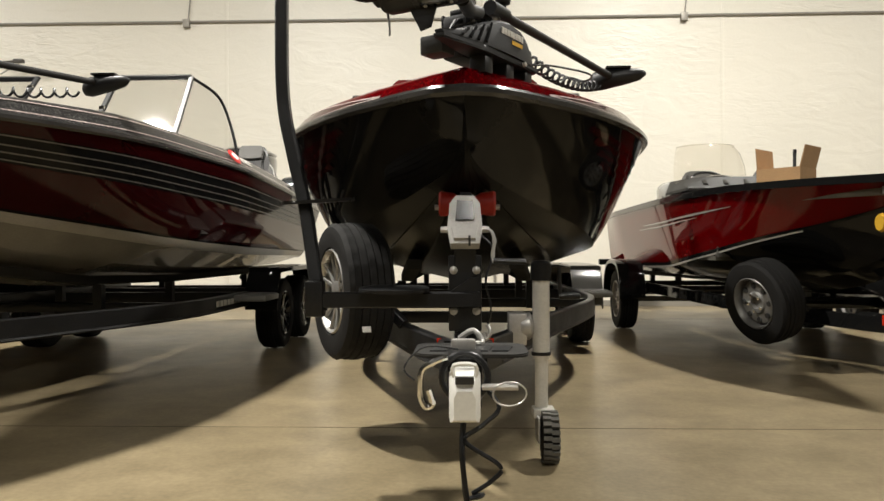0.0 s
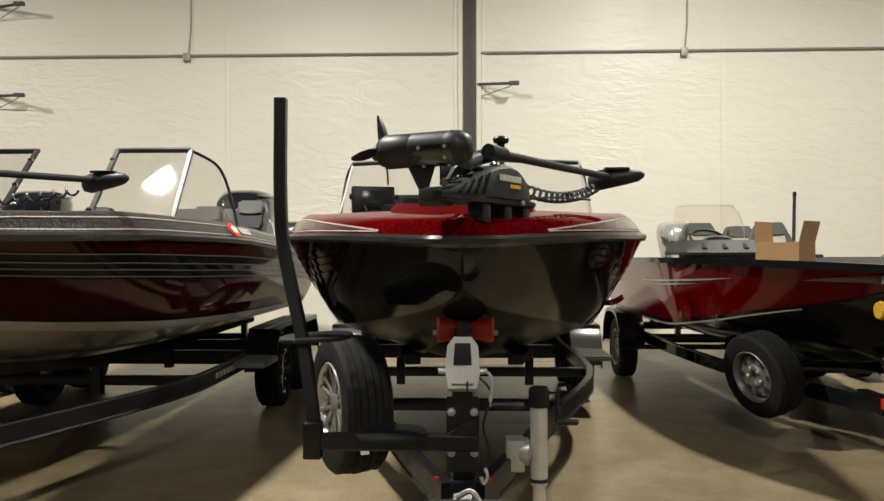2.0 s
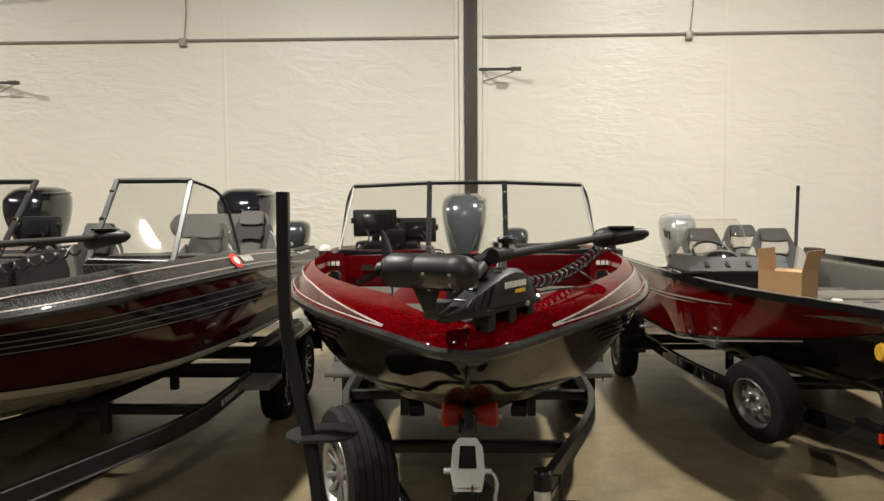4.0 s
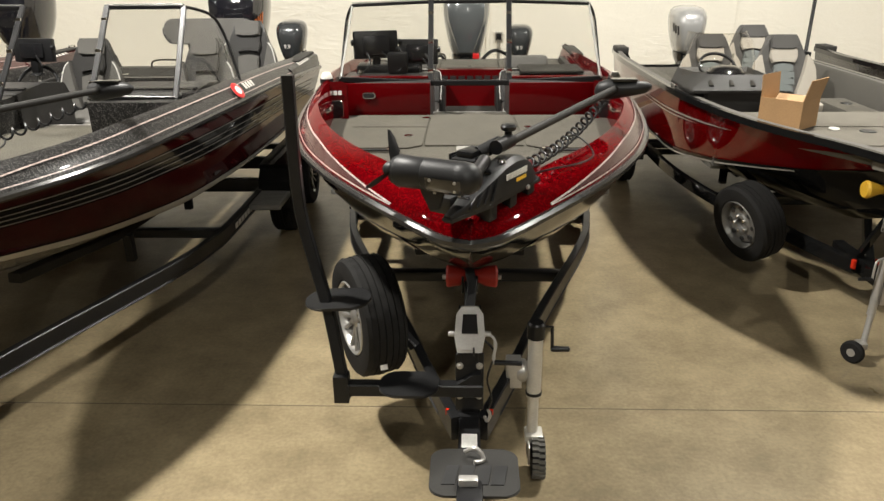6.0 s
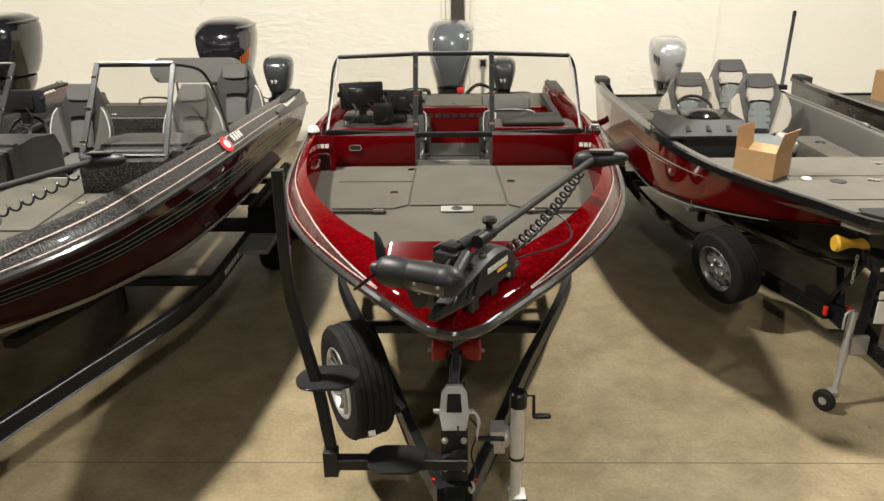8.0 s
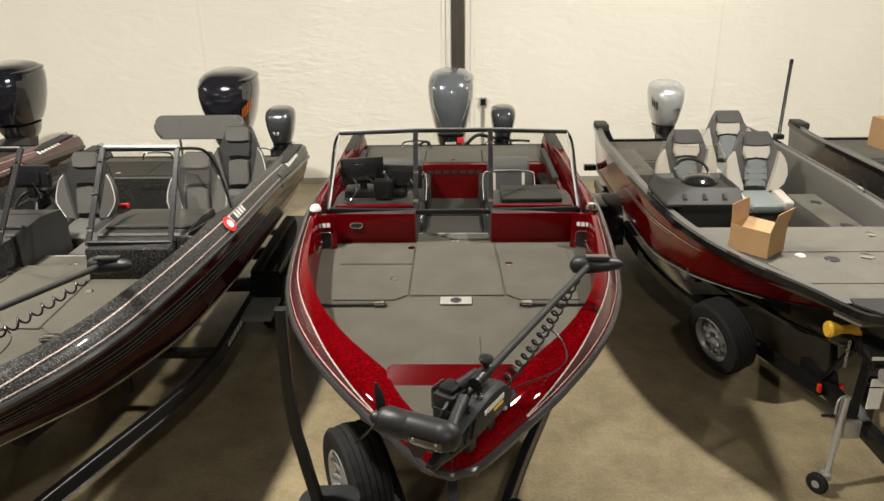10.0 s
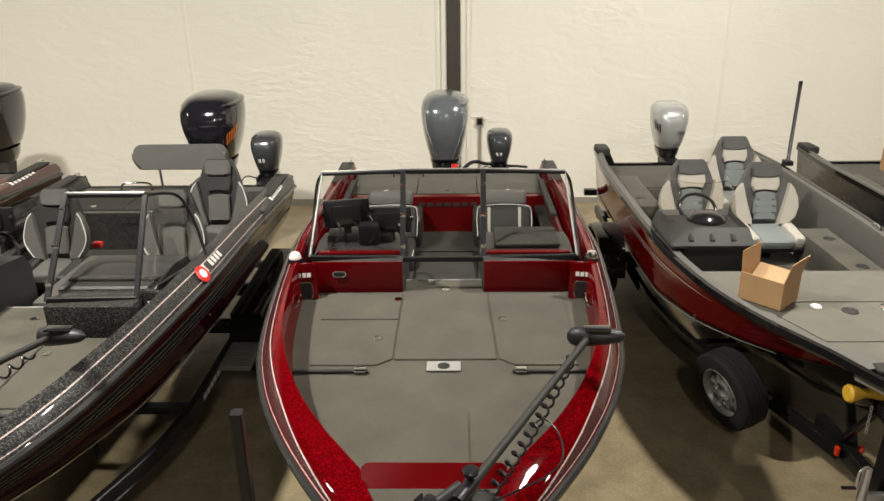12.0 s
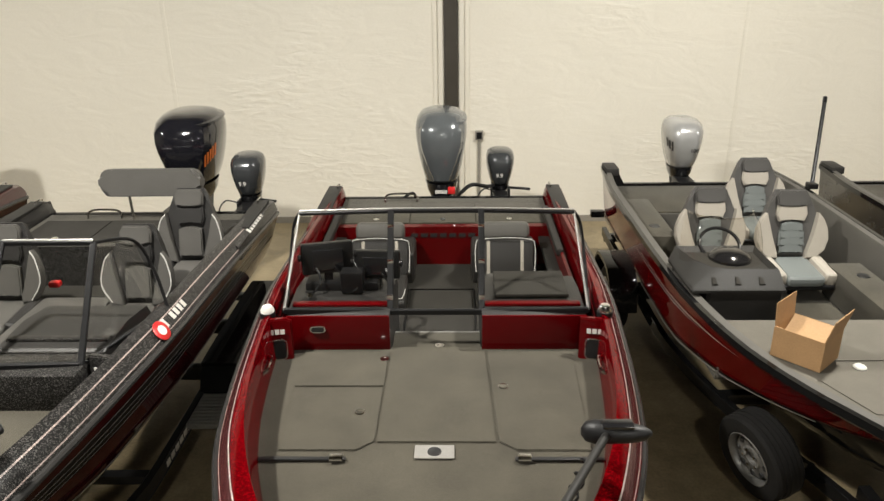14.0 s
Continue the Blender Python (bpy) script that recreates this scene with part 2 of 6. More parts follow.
TREAD_PLATE = material("grey_ribbed_step", (0.17, 0.165, 0.15), 0.45, 0.2, vary=0.2, scale=12)
RUBBER = material("black_tyre_rubber", (0.011, 0.0105, 0.010), 0.8, spec=0.25, vary=0.3, scale=12, bump=0.3)
TREAD_GREY = material("worn_grey_rubber", (0.12, 0.115, 0.10), 0.8, vary=0.3, scale=20)
PLASTIC = material("black_plastic", (0.009, 0.009, 0.0095), 0.36, vary=0.2, spec=0.3, bump=0.12)
PLASTIC_GLOSS = material("glossy_black_plastic", (0.010, 0.010, 0.011), 0.14, coat=0.6, rough_vary=0.04)
PLASTIC_GREY = material("dark_grey_plastic", (0.028, 0.027, 0.025), 0.55, vary=0.15, bump=0.1, spec=0.22)
PLASTIC_WHITE = material("white_plastic", (0.70, 0.69, 0.64), 0.4, vary=0.06)
ROLLER_RED = material("red_urethane", (0.36, 0.022, 0.012), 0.45, vary=0.2)
ROLLER_YELLOW = material("yellow_urethane", (0.62, 0.36, 0.03), 0.5, vary=0.15)
REFLECTOR = material("red_reflector", (0.6, 0.03, 0.01), 0.25)
COWL_GREY = material("slate_grey_cowl", (0.115, 0.125, 0.130), 0.2, 0.25, coat=0.7, vary=0.1, rough_vary=0.05)
COWL_DARK = material("dark_grey_cowl", (0.045, 0.048, 0.05), 0.2, 0.2, coat=0.7, vary=0.1, rough_vary=0.05)
COWL_BLACK = material("black_cowl", (0.009, 0.009, 0.012), 0.12, coat=0.8, rough_vary=0.04)
COWL_SILVER = material("silver_cowl", (0.42, 0.42, 0.41), 0.25, 0.4, coat=0.6, vary=0.06, rough_vary=0.05)
CARDBOARD = material("brown_cardboard", (0.36, 0.215, 0.10), 0.85, vary=0.14, scale=7, bump=0.15)
CARDBOARD_IN = material("pale_cardboard", (0.42, 0.27, 0.14), 0.85, vary=0.1)
BADGE_RED = material("red_badge", (0.55, 0.02, 0.02), 0.3)
LETTER_PALE = material("pale_lettering", (0.62, 0.60, 0.56), 0.4)
LETTER_DARK = material("dark_lettering", (0.02, 0.02, 0.02), 0.4)
LETTER_ORANGE = material("orange_graphic", (0.5, 0.12, 0.02), 0.35)
LETTER_YELLOW = material("yellow_graphic", (0.75, 0.45, 0.04), 0.4)
LABEL_WHITE = material("white_label", (0.75, 0.74, 0.70), 0.6)
SCREEN = material("dark_screen", (0.012, 0.014, 0.018), 0.12, coat=0.5)
GLASS = glass_material("clear_glass", (0.97, 0.97, 0.96))
GLASS_SMOKE = glass_material("smoke_tinted_acrylic", (0.94, 0.92, 0.88))
LAMP_GLOW = emit_material("lamp_diffuser", (1.0, 0.97, 0.90), 45.0)
CONCRETE_EDGE = material("joint_filler", (0.12, 0.10, 0.07), 0.9)


def concrete():
    m = material("polished_concrete", (0.285, 0.232, 0.145), 0.33, spec=0.3, vary=0.22, scale=0.9, fine=40, rough_vary=0.12)
    nt = m.node_tree
    b = nt.nodes["Principled BSDF"]
    tc = nt.nodes.new("ShaderNodeTexCoord")
    n1 = nt.nodes.new("ShaderNodeTexNoise")
    n1.inputs["Scale"].default_value = 2.6
    n1.inputs["Detail"].default_value = 8
    n1.inputs["Roughness"].default_value = 0.7
    n1.inputs["Distortion"].default_value = 0.15
    nt.links.new(tc.outputs["Object"], n1.inputs["Vector"])
    r = nt.nodes.new("ShaderNodeValToRGB")
    r.color_ramp.elements[0].position, r.color_ramp.elements[0].color = 0.36, (0.70, 0.68, 0.64, 1)
    r.color_ramp.elements[1].position, r.color_ramp.elements[1].color = 0.66, (1.12, 1.10, 1.06, 1)
    nt.links.new(n1.outputs["Fac"], r.inputs[0])
    old = b.inputs["Base Color"].links[0].from_socket
    mu = nt.nodes.new("ShaderNodeMix")
    mu.data_type, mu.blend_type = "RGBA", "MULTIPLY"
    mu.inputs["Factor"].default_value = 1.0
    nt.links.new(old, mu.inputs["A"])
    nt.links.new(r.outputs[0], mu.inputs["B"])
    nt.links.new(mu.outputs["Result"], b.inputs["Base Color"])
    return m


def wall_sheet():
    """White insulation facing: satin film with soft wrinkles."""
    m = material("white_insulation_facing", (0.80, 0.76, 0.66), 0.42, vary=0.03, scale=0.7, fine=30)
    nt = m.node_tree
    b = nt.nodes["Principled BSDF"]
    tc = nt.nodes.new("ShaderNodeTexCoord")
    mp = nt.nodes.new("ShaderNodeMapping")
    mp.inputs["Scale"].default_value = (1.0, 1.0, 2.2)
    mp.inputs["Rotation"].default_value = (0, 0.5, 0)
    n1 = nt.nodes.new("ShaderNodeTexNoise")
    n1.inputs["Scale"].default_value = 1.3
    n1.inputs["Detail"].default_value = 4
    n1.inputs["Distortion"].default_value = 1.4
    nt.links.new(tc.outputs["Object"], mp.inputs[0])
    nt.links.new(mp.outputs[0], n1.inputs["Vector"])
    bp = nt.nodes.new("ShaderNodeBump")
    bp.inputs["Strength"].default_value = 0.2
    bp.inputs["Distance"].default_value = 0.06
    nt.links.new(n1.outputs["Fac"], bp.inputs["Height"])
    # short slanting creases, gathered in patches
    mp2 = nt.nodes.new("ShaderNodeMapping")
    mp2.inputs["Scale"].default_value = (2.2, 1.0, 7.0)
    mp2.inputs["Rotation"].default_value = (0, -0.75, 0)
    n2 = nt.nodes.new("ShaderNodeTexNoise")
    n2.inputs["Scale"].default_value = 1.6
    n2.inputs["Detail"].default_value = 3
    n2.inputs["Distortion"].default_value = 0.8
    nt.links.new(tc.outputs["Object"], mp2.inputs[0])
    nt.links.new(mp2.outputs[0], n2.inputs["Vector"])
    n3 = nt.nodes.new("ShaderNodeTexNoise")
    n3.inputs["Scale"].default_value = 0.55
    nt.links.new(tc.outputs["Object"], n3.inputs["Vector"])
    patch = nt.nodes.new("ShaderNodeMapRange")
    patch.inputs["From Min"].default_value = 0.50
    patch.inputs["From Max"].default_value = 0.66
    nt.links.new(n3.outputs["Fac"], patch.inputs["Value"])
    crease = nt.nodes.new("ShaderNodeMath")
    crease.operation = "MULTIPLY"
    nt.links.new(n2.outputs["Fac"], crease.inputs[0])
    nt.links.new(patch.outputs["Result"], crease.inputs[1])
    bp2 = nt.nodes.new("ShaderNodeBump")
    bp2.inputs["Strength"].default_value = 0.45
    bp2.inputs["Distance"].default_value = 0.05
    nt.links.new(crease.outputs[0], bp2.inputs["Height"])
    nt.links.new(bp.outputs[0], bp2.inputs["Normal"])
    nt.links.new(bp2.outputs[0], b.inputs["Normal"])
    return m


CONCRETE = concrete()
WALL = wall_sheet()
STEEL_COLUMN = material("brown_grey_painted_steel", (0.055, 0.048, 0.038), 0.5, vary=0.15)
CONDUIT = material("grey_conduit", (0.33, 0.31, 0.27), 0.45, 0.3)
# ceiling and front and side walls stay unseen; dark colours limit bounced light
CEILING = material("low_bounce_ceiling", (0.07, 0.067, 0.06), 0.7)
WALL_DARK = material("low_bounce_walls", (0.13, 0.118, 0.095), 0.7)

# ---- the hall ----
HX0, HX1, HY0, HY1, HZ = -16.0, 16.0, -14.0, 12.1, 8.0
bm = box(HX0 - 0.3, HX1 + 0.3, HY0 - 0.3, HY1 + 0.3, -0.2, 0.0)
solo("floor", bm, CONCRETE, "polished tan-grey concrete floor with stains and saw-cut joints", "floor", kind="structure")
# only the back wall is seen; the others are added, dark, against fill light
for k, (nm, a) in enumerate((("wall_back", (HX0, HX1, HY1, HY1 + 0.2, 0, HZ)), ("wall_front", (HX0, HX1, HY0 - 0.2, HY0, 0, HZ)),
                             ("wall_left", (HX0 - 0.2, HX0, HY0 - 0.2, HY1 + 0.2, 0, HZ)), ("wall_right", (HX1, HX1 + 0.2, HY0 - 0.2, HY1 + 0.2, 0, HZ)))):
    solo(nm, box(*a), WALL if k == 0 else WALL_DARK, "white plastic-faced insulated hall wall with faint wrinkles" if k == 0 else "unseen hall wall, coloured dark to hold down bounced light", "wall", kind="structure")
solo("ceiling", box(HX0 - 0.2, HX1 + 0.2, HY0 - 0.2, HY1 + 0.2, HZ, HZ + 0.2), CEILING, "unseen ceiling over the hall, coloured dark to hold down bounced light", "ceiling", kind="structure")
for y in (3.70, -2.4, 9.8):
    solo("floor_joint", box(HX0, HX1, y - 0.003, y + 0.003, -0.01, 0.0015), CONCRETE_EDGE, "thin dark saw-cut joint in the concrete floor", "joint", kind="structure")

lamp = thing("ceiling_lamp", 0, 0, 0, "round white high-bay lamp hanging under the ceiling", "ceiling lamp", "lamps under the ceiling")
part("housing", lathe([(0.0, 0.24), (0.09, 0.24), (0.10, 0.12), (0.22, 0.07), (0.235, 0.0), (0.222, 0.0), (0.21, 0.03)], None, 28), PLASTIC_WHITE, lamp)
part("diffuser", lathe([(0, 0.0), (0.21, 0.004), (0.215, 0.02), (0, 0.02)], None, 28), LAMP_GLOW, lamp)
part("hanger", tube([(0, 0, 0.23), (0, 0, HZ - LAMP_Z)], 0.012, 6, (0, 1, 0)), ZINC, lamp)
LAMPS = [(-11.5, 6.0, 1.2), (-3.6, 4.3, 2.0), (3.6, 6.6, 1.4), (11.5, 6.0, 0.8), (-8.0, -2.7, 0.12), (0.7, -3.0, 0.55), (8.0, -2.7, 0.2), (-4.0, -10.0, 0.3), (4.0, -10.0, 0.3)]
for k, (x, y, share) in enumerate(LAMPS):
    if k:
        copy_thing(lamp, pose(x, y, LAMP_Z))
    ld = bpy.data.lights.new("lamp_light", "AREA")
    ld.shape, ld.size = "DISK", 0.42
    ld.energy, ld.color = LAMP_POWER * share, LAMP_COLOUR
    lo = new("lamp_light", ld)
    lo.matrix_basis = pose(x, y, LAMP_Z - 0.02)
lamp.matrix_basis = pose(*LAMPS[0][:2], LAMP_Z)

# steel column against the wall, wrapped facing on both sides, wiring
col = thing("steel_column", 0.065, HY1, 0, "dark painted steel column with pale wrapped flanks", "column", kind="structure")
part("web", box(-0.095, 0.095, -0.10, 0.0, 0, HZ, bevel=0.004), STEEL_COLUMN, col)
for s in (-1, 1):
    part("flank", box(*sorted((s * 0.10, s * 0.19)), -0.055, 0.0, 0, HZ, bevel=0.02), WALL, col)
    part("flank_edge", box(*sorted((s * 0.193, s * 0.265)), -0.02, 0.0, 0, HZ, bevel=0.008), WALL, col)
solo("wall_conduit", tube([(HX0, HY1 - 0.03, 4.78), (0, HY1 - 0.03, 4.76), (HX1, HY1 - 0.03, 4.78)], 0.022, 8), CONDUIT, "thin grey conduit running along the wall", "conduit", kind="structure")
for x in (-4.66, 3.57, 11.8, -12.8):
    bx = thing("junction_box", x, HY1, 4.74, "small grey junction box on the wall conduit", "junction box", "boxes on the conduit")
    part("box_body", box(-0.055, 0.055, -0.09, 0, -0.07, 0.06, bevel=0.008), CONDUIT, bx)
    part("riser", tube([(0.02, -0.03, 0.05), (0.06, -0.03, 0.45), (0.07, -0.03, HZ - 4.76)], 0.012, 6, (0, 1, 0)), CONDUIT, bx)
for x0, z0 in ((0.16, 4.24), (-7.95, 4.12), (-7.95, 5.62)):
    ar = thing("wall_bracket_arm", x0, HY1 - 0.10, z0, "dark steel bracket arm reaching out from the wall", "bracket", "arms on the wall")
    part("arm", beam([(0, 0.08, 0), (0.62, -0.25, -0.06)], 0.03, 0.045), STEEL_COLUMN, ar)
    part("brace", beam([(0.02, 0.09, -0.22), (0.58, -0.2, -0.09)], 0.015, 0.02), CONDUIT, ar)
    part("arm_plate", box(0.54, 0.70, -0.30, -0.22, -0.09, -0.03, bevel=0.008), STEEL_COLUMN, ar)
oc = thing("wall_outlet", 0.47, HY1, 0, "grey outlet box with conduit on the white wall", "outlet")
part("outlet_box", box(-0.06, 0.06, -0.06, 0, 1.30, 1.44, bevel=0.008), CONDUIT, oc)
part("outlet_face", box(-0.04, 0.04, -0.066, -0.06, 1.32, 1.42, bevel=0.003), PLASTIC, oc)
part("conduit", tube([(0, -0.03, 0), (0, -0.03, 1.30)], 0.022, 8, (0, 1, 0)), CONDUIT, oc)
for x in (-13.0, -8.9, -4.0, 4.2, 8.6, 13.0):
    solo("facing_seam", box(x - 0.03, x + 0.03, HY1 - 0.006, HY1, 0, HZ, bevel=0.002), WALL, "taped vertical seam in the white wall facing", "seam", kind="structure")
solo("wall_base_trim", box(HX0, HX1, HY1 - 0.02, HY1, 0, 0.10), CONDUIT, "low pale trim along the foot of the wall", "trim", kind="structure")

# ---- fibreglass bass boats: one shape, two liveries ----
Y0, Y1 = 2.585, 8.95
W_RUB = curve_of([(2.585, 0.0), (2.622, 0.1), (2.716, 0.19), (2.866, 0.31), (3.184, 0.55), (3.577, 0.79), (3.98, 0.97), (4.42, 1.09), (5.3, 1.19), (6.3, 1.25), (8.95, 1.25)])
Z_RUB = curve_of([(2.585, 1.507), (2.866, 1.522), (3.259, 1.537), (3.98, 1.55), (4.8, 1.565), (5.8, 1.56), (7.0, 1.52), (8.95, 1.4)])
Z_KEEL = curve_of([(2.585, 1.475), (2.735, 1.36), (2.903, 1.27), (3.278, 1.11), (3.84, 0.92), (4.5, 0.78), (5.5, 0.68), (7.0, 0.64), (8.95, 0.64)])
W_CHINE = curve_of([(2.585, 0.0), (2.81, 0.015), (2.997, 0.07), (3.278, 0.22), (3.84, 0.5), (4.5, 0.76), (5.5, 0.95), (7.0, 1.02), (8.95, 1.03)])
Z_CHINE = curve_of([(2.585, 1.485), (2.81, 1.33), (2.997, 1.26), (3.278, 1.19), (3.84, 1.1), (4.5, 1.02), (5.5, 0.94), (7.0, 0.89), (8.95, 0.87)])
W_IN = curve_of([(3.21, 0.33), (3.6, 0.605), (4.0, 0.81), (4.45, 0.95), (4.9, 1.02), (5.5, 1.075), (6.5, 1.11), (8.95, 1.11)])
DECK_Z = 1.42
W_REC = curve_of([(2.585, 0.0), (2.68, 0.0), (2.77, 0.09), (3.10, 0.29), (3.21, 0.33)])
PANEL_Y = 3.21


def stations(y0, y1, n, power=1.0):
    return [y0 + (y1 - y0) * (k / n) ** power for k in range(n + 1)]


def inset(y):
    """How far the inner wall leans in towards the deck."""
    return 0.03 + 0.04 * min(1.0, max(0.0, (4.8 - y) / 1.1))


def cap_z(y):
    """Height of the cap's inner edge over the rub rail."""
    return Z_RUB(y) + 0.12


def side_point(y, f):
    """A point on the hull's side, f from chine (0) to rub rail (1)."""
    wc, zc, wr, zr = W_CHINE(y), Z_CHINE(y), W_RUB(y), Z_RUB(y)
    bulge = 0.035 * math.sin(math.pi * f) * min(1.0, (y - Y0) / 1.5)
    return Vector((wc + (wr - wc) * f ** 0.85 + bulge * 0.4, y, zc + (zr - zc) * f - bulge * 0.2))


def hull_bottom():
    rings = []
    for y in stations(Y0, Y1, 44, 1.5):
        wc, zc, zk = W_CHINE(y), Z_CHINE(y), Z_KEEL(y)
        half = [(0.0, zk)]
        for f, dz in ((0.30, 0.0), (0.34, 0.018), (0.62, 0.0), (0.66, 0.018), (0.97, 0.0), (1.0, 0.0)):
            half.append((wc * f, zk + (zc - zk) * f ** 1.1 - dz * min(1.0, wc * 2) + 0))
        rings.append([Vector((-x, y, z)) for x, z in reversed(half[1:])] + [Vector((x, y, z)) for x, z in half])
    return loft(rings, closed=False)


def hull_sides(sides, f0=0.0, f1=1.0, out=0.0, y0=None, y1=None, n=44):
    """Both sides of the hull between two heights; out: how far it stands proud."""
    bm = bmesh.new()
    y0, y1 = Y0 if y0 is None else y0, Y1 if y1 is None else y1
    for s in sides:
        prev = None
        for y in stations(y0, y1, n, 1.5 if y0 == Y0 else 1.0):
            row = []
            for k in range(7):
                p = side_point(y, f0 + (f1 - f0) * k / 6)
                row.append(bm.verts.new((s * (p.x + out), p.y - out * 0.5, p.z)))
            if prev:
                for a in range(6):
                    bm.faces.new((prev[a], prev[a + 1], row[a + 1], row[a]))
            prev = row
    return bm


def hull_stripe(s, f_of, width, y0, y1, out=0.003, n=50, taper=0.0):
    """A thin painted line along both sides. f_of(y): its height on the side."""
    bm = bmesh.new()
    prev = None
    for k in range(n + 1):
        y = y0 + (y1 - y0) * k / n
        w = width * (1 - taper * k / n)
        h = Z_RUB(y) - Z_CHINE(y)
        a, b = side_point(y, f_of(y) - w / h / 2), side_point(y, f_of(y) + w / h / 2)
        row = [bm.verts.new((s * (p.x + out), p.y - out * 0.6, p.z)) for p in (a, b)]
        if prev:
            bm.faces.new((prev[0], prev[1], row[1], row[0]))
        prev = row
    return bm


def cap_point(y, u):
    """Across the cap: u 0 at the rub rail, 1 at the inner edge."""
    w, z = W_RUB(y), Z_RUB(y)
    inner = W_REC(y) if y <= PANEL_Y else W_IN(y)
    x = w - (w - inner) * u ** 1.25
    d = w - x
    aft = min(1.0, max(0.0, (y - 3.2) / 1.3))
    round_edge = 0.8 * math.sin(min(d / 0.15, 1.0) * math.pi / 2) ** 0.85 + 0.2 * min(d / 0.4, 1.0)
    wedge = 0.32 * math.sin(min(d / 0.09, 1.0) * math.pi / 2) + 0.68 * min(d / 0.58, 1.0)
    return Vector((x, y, z + 0.20 * wedge * (1 - aft) + 0.17 * round_edge * aft))


def cap_u(y, d):
    """Where on the cap a line lies that runs d metres in from the rub rail."""
    w = W_RUB(y)
    inner = W_REC(y) if y <= PANEL_Y else W_IN(y)
    return min(0.97, (d / max(0.02, w - inner)) ** 0.8)


def deck_cap():
    bm = bmesh.new()
    us = [0, 0.06, 0.14, 0.25, 0.38, 0.52, 0.7, 0.86, 1.0]
    for s in (-1, 1):
        prev = None
        for y in stations(Y0 + 0.002, PANEL_Y, 16, 1.6) + stations(PANEL_Y + 0.001, Y1, 40):
            row = [bm.verts.new((s * p.x, p.y, p.z)) for p in (cap_point(y, u) for u in us)]
            inner = row[-1].co
            row.append(bm.verts.new((inner.x - s * (0.012 if y > PANEL_Y else 0), inner.y, inner.z - 0.03 if y > PANEL_Y else inner.z - 0.02)))
            row.append(bm.verts.new((row[-1].co.x - s * (inset(y) - 0.012 if y > PANEL_Y else 0), inner.y, DECK_Z - 0.02 if y > PANEL_Y else inner.z - 0.04)))
            if prev:
                for a in range(len(row) - 1):
                    bm.faces.new((prev[a], prev[a + 1], row[a + 1], row[a]))
            prev = row
    bmesh.ops.remove_doubles(bm, verts=bm.verts, dist=2e-4)
    return bm


def cap_line(s, u_of, width, y0, y1, n=60, lift=0.004):
    """A pinstripe on one side of the cap."""
    bm = bmesh.new()
    prev = None
    for k in range(n + 1):
        y = y0 + (y1 - y0) * k / n
        c = cap_point(y, u_of(y))
        d = cap_point(y, min(1.0, u_of(y) + 0.03)) - c
        d = d.normalized() * width / 2 if d.length > 1e-5 else Vector((-width / 2, 0, 0))
        nrm = Vector((abs(d.z), 0, abs(d.x))).normalized() * lift
        row = [bm.verts.new((s * p.x, p.y, p.z)) for p in (c - d + nrm, c + d + nrm)]
        if prev:
            bm.faces.new((prev[0], prev[1], row[1], row[0]))
        prev = row
    return bm


def cap_band(s, d0, d_of, y0, y1, n=60, lift=0.0025):
    """A darker band on the cap between its two pinstripes."""
    bm = bmesh.new()
    prev = None
    for k in range(n + 1):
        y = y0 + (y1 - y0) * k / n
        row = []
        for j in range(5):
            p = cap_point(y, cap_u(y, d0 + (d_of(y) - d0) * j / 4))
            row.append(bm.verts.new((s * (p.x + lift * 0.5), p.y, p.z + lift)))
        if prev:
            for j in range(4):
                bm.faces.new((prev[j], prev[j + 1], row[j + 1], row[j]))
        prev = row
    return bm


def bow_recess():
    """The small carpeted well in front of the bow panel."""
    rings = []
    for y in stations(2.70, 3.11, 12):
        w, z = max(0.004, W_REC(y) - 0.001), cap_point(y, 1.0).z - 0.014
        rings.append([Vector(p) for p in ((-w, y, z), (w, y, z), (w, y, z - 0.03), (-w, y, z - 0.03))])
    return loft(rings)


def cap_bars(s, n, y0, y1, d0, d1, lift=0.006):
    """Plain bars in place of lettering, lying on the cap."""
    bm = bmesh.new()
    for k in range(n):
        a, b = y0 + (y1 - y0) * k / n, y0 + (y1 - y0) * (k + 0.68) / n
        q = []
        for y, d in ((a, d0), (b, d0), (b, d1), (a, d1)):
            p = cap_point(y, cap_u(y, d))
            q.append(bm.verts.new((s * (p.x + lift * 0.6), p.y, p.z + lift)))
        bm.faces.new(q)
    return bm


def rub_rail():
    bm = bmesh.new()
    ys = stations(Y0, Y1, 60, 1.7)
    pts = [(-W_RUB(y), y, Z_RUB(y)) for y in reversed(ys)] + [(W_RUB(y), y, Z_RUB(y)) for y in ys[1:]]
    add_sweep(bm, pts, [(-0.012, -0.020), (0.008, -0.022), (0.018, -0.009), (0.018, 0.009), (0.008, 0.022), (-0.012, 0.020)])
    return bm


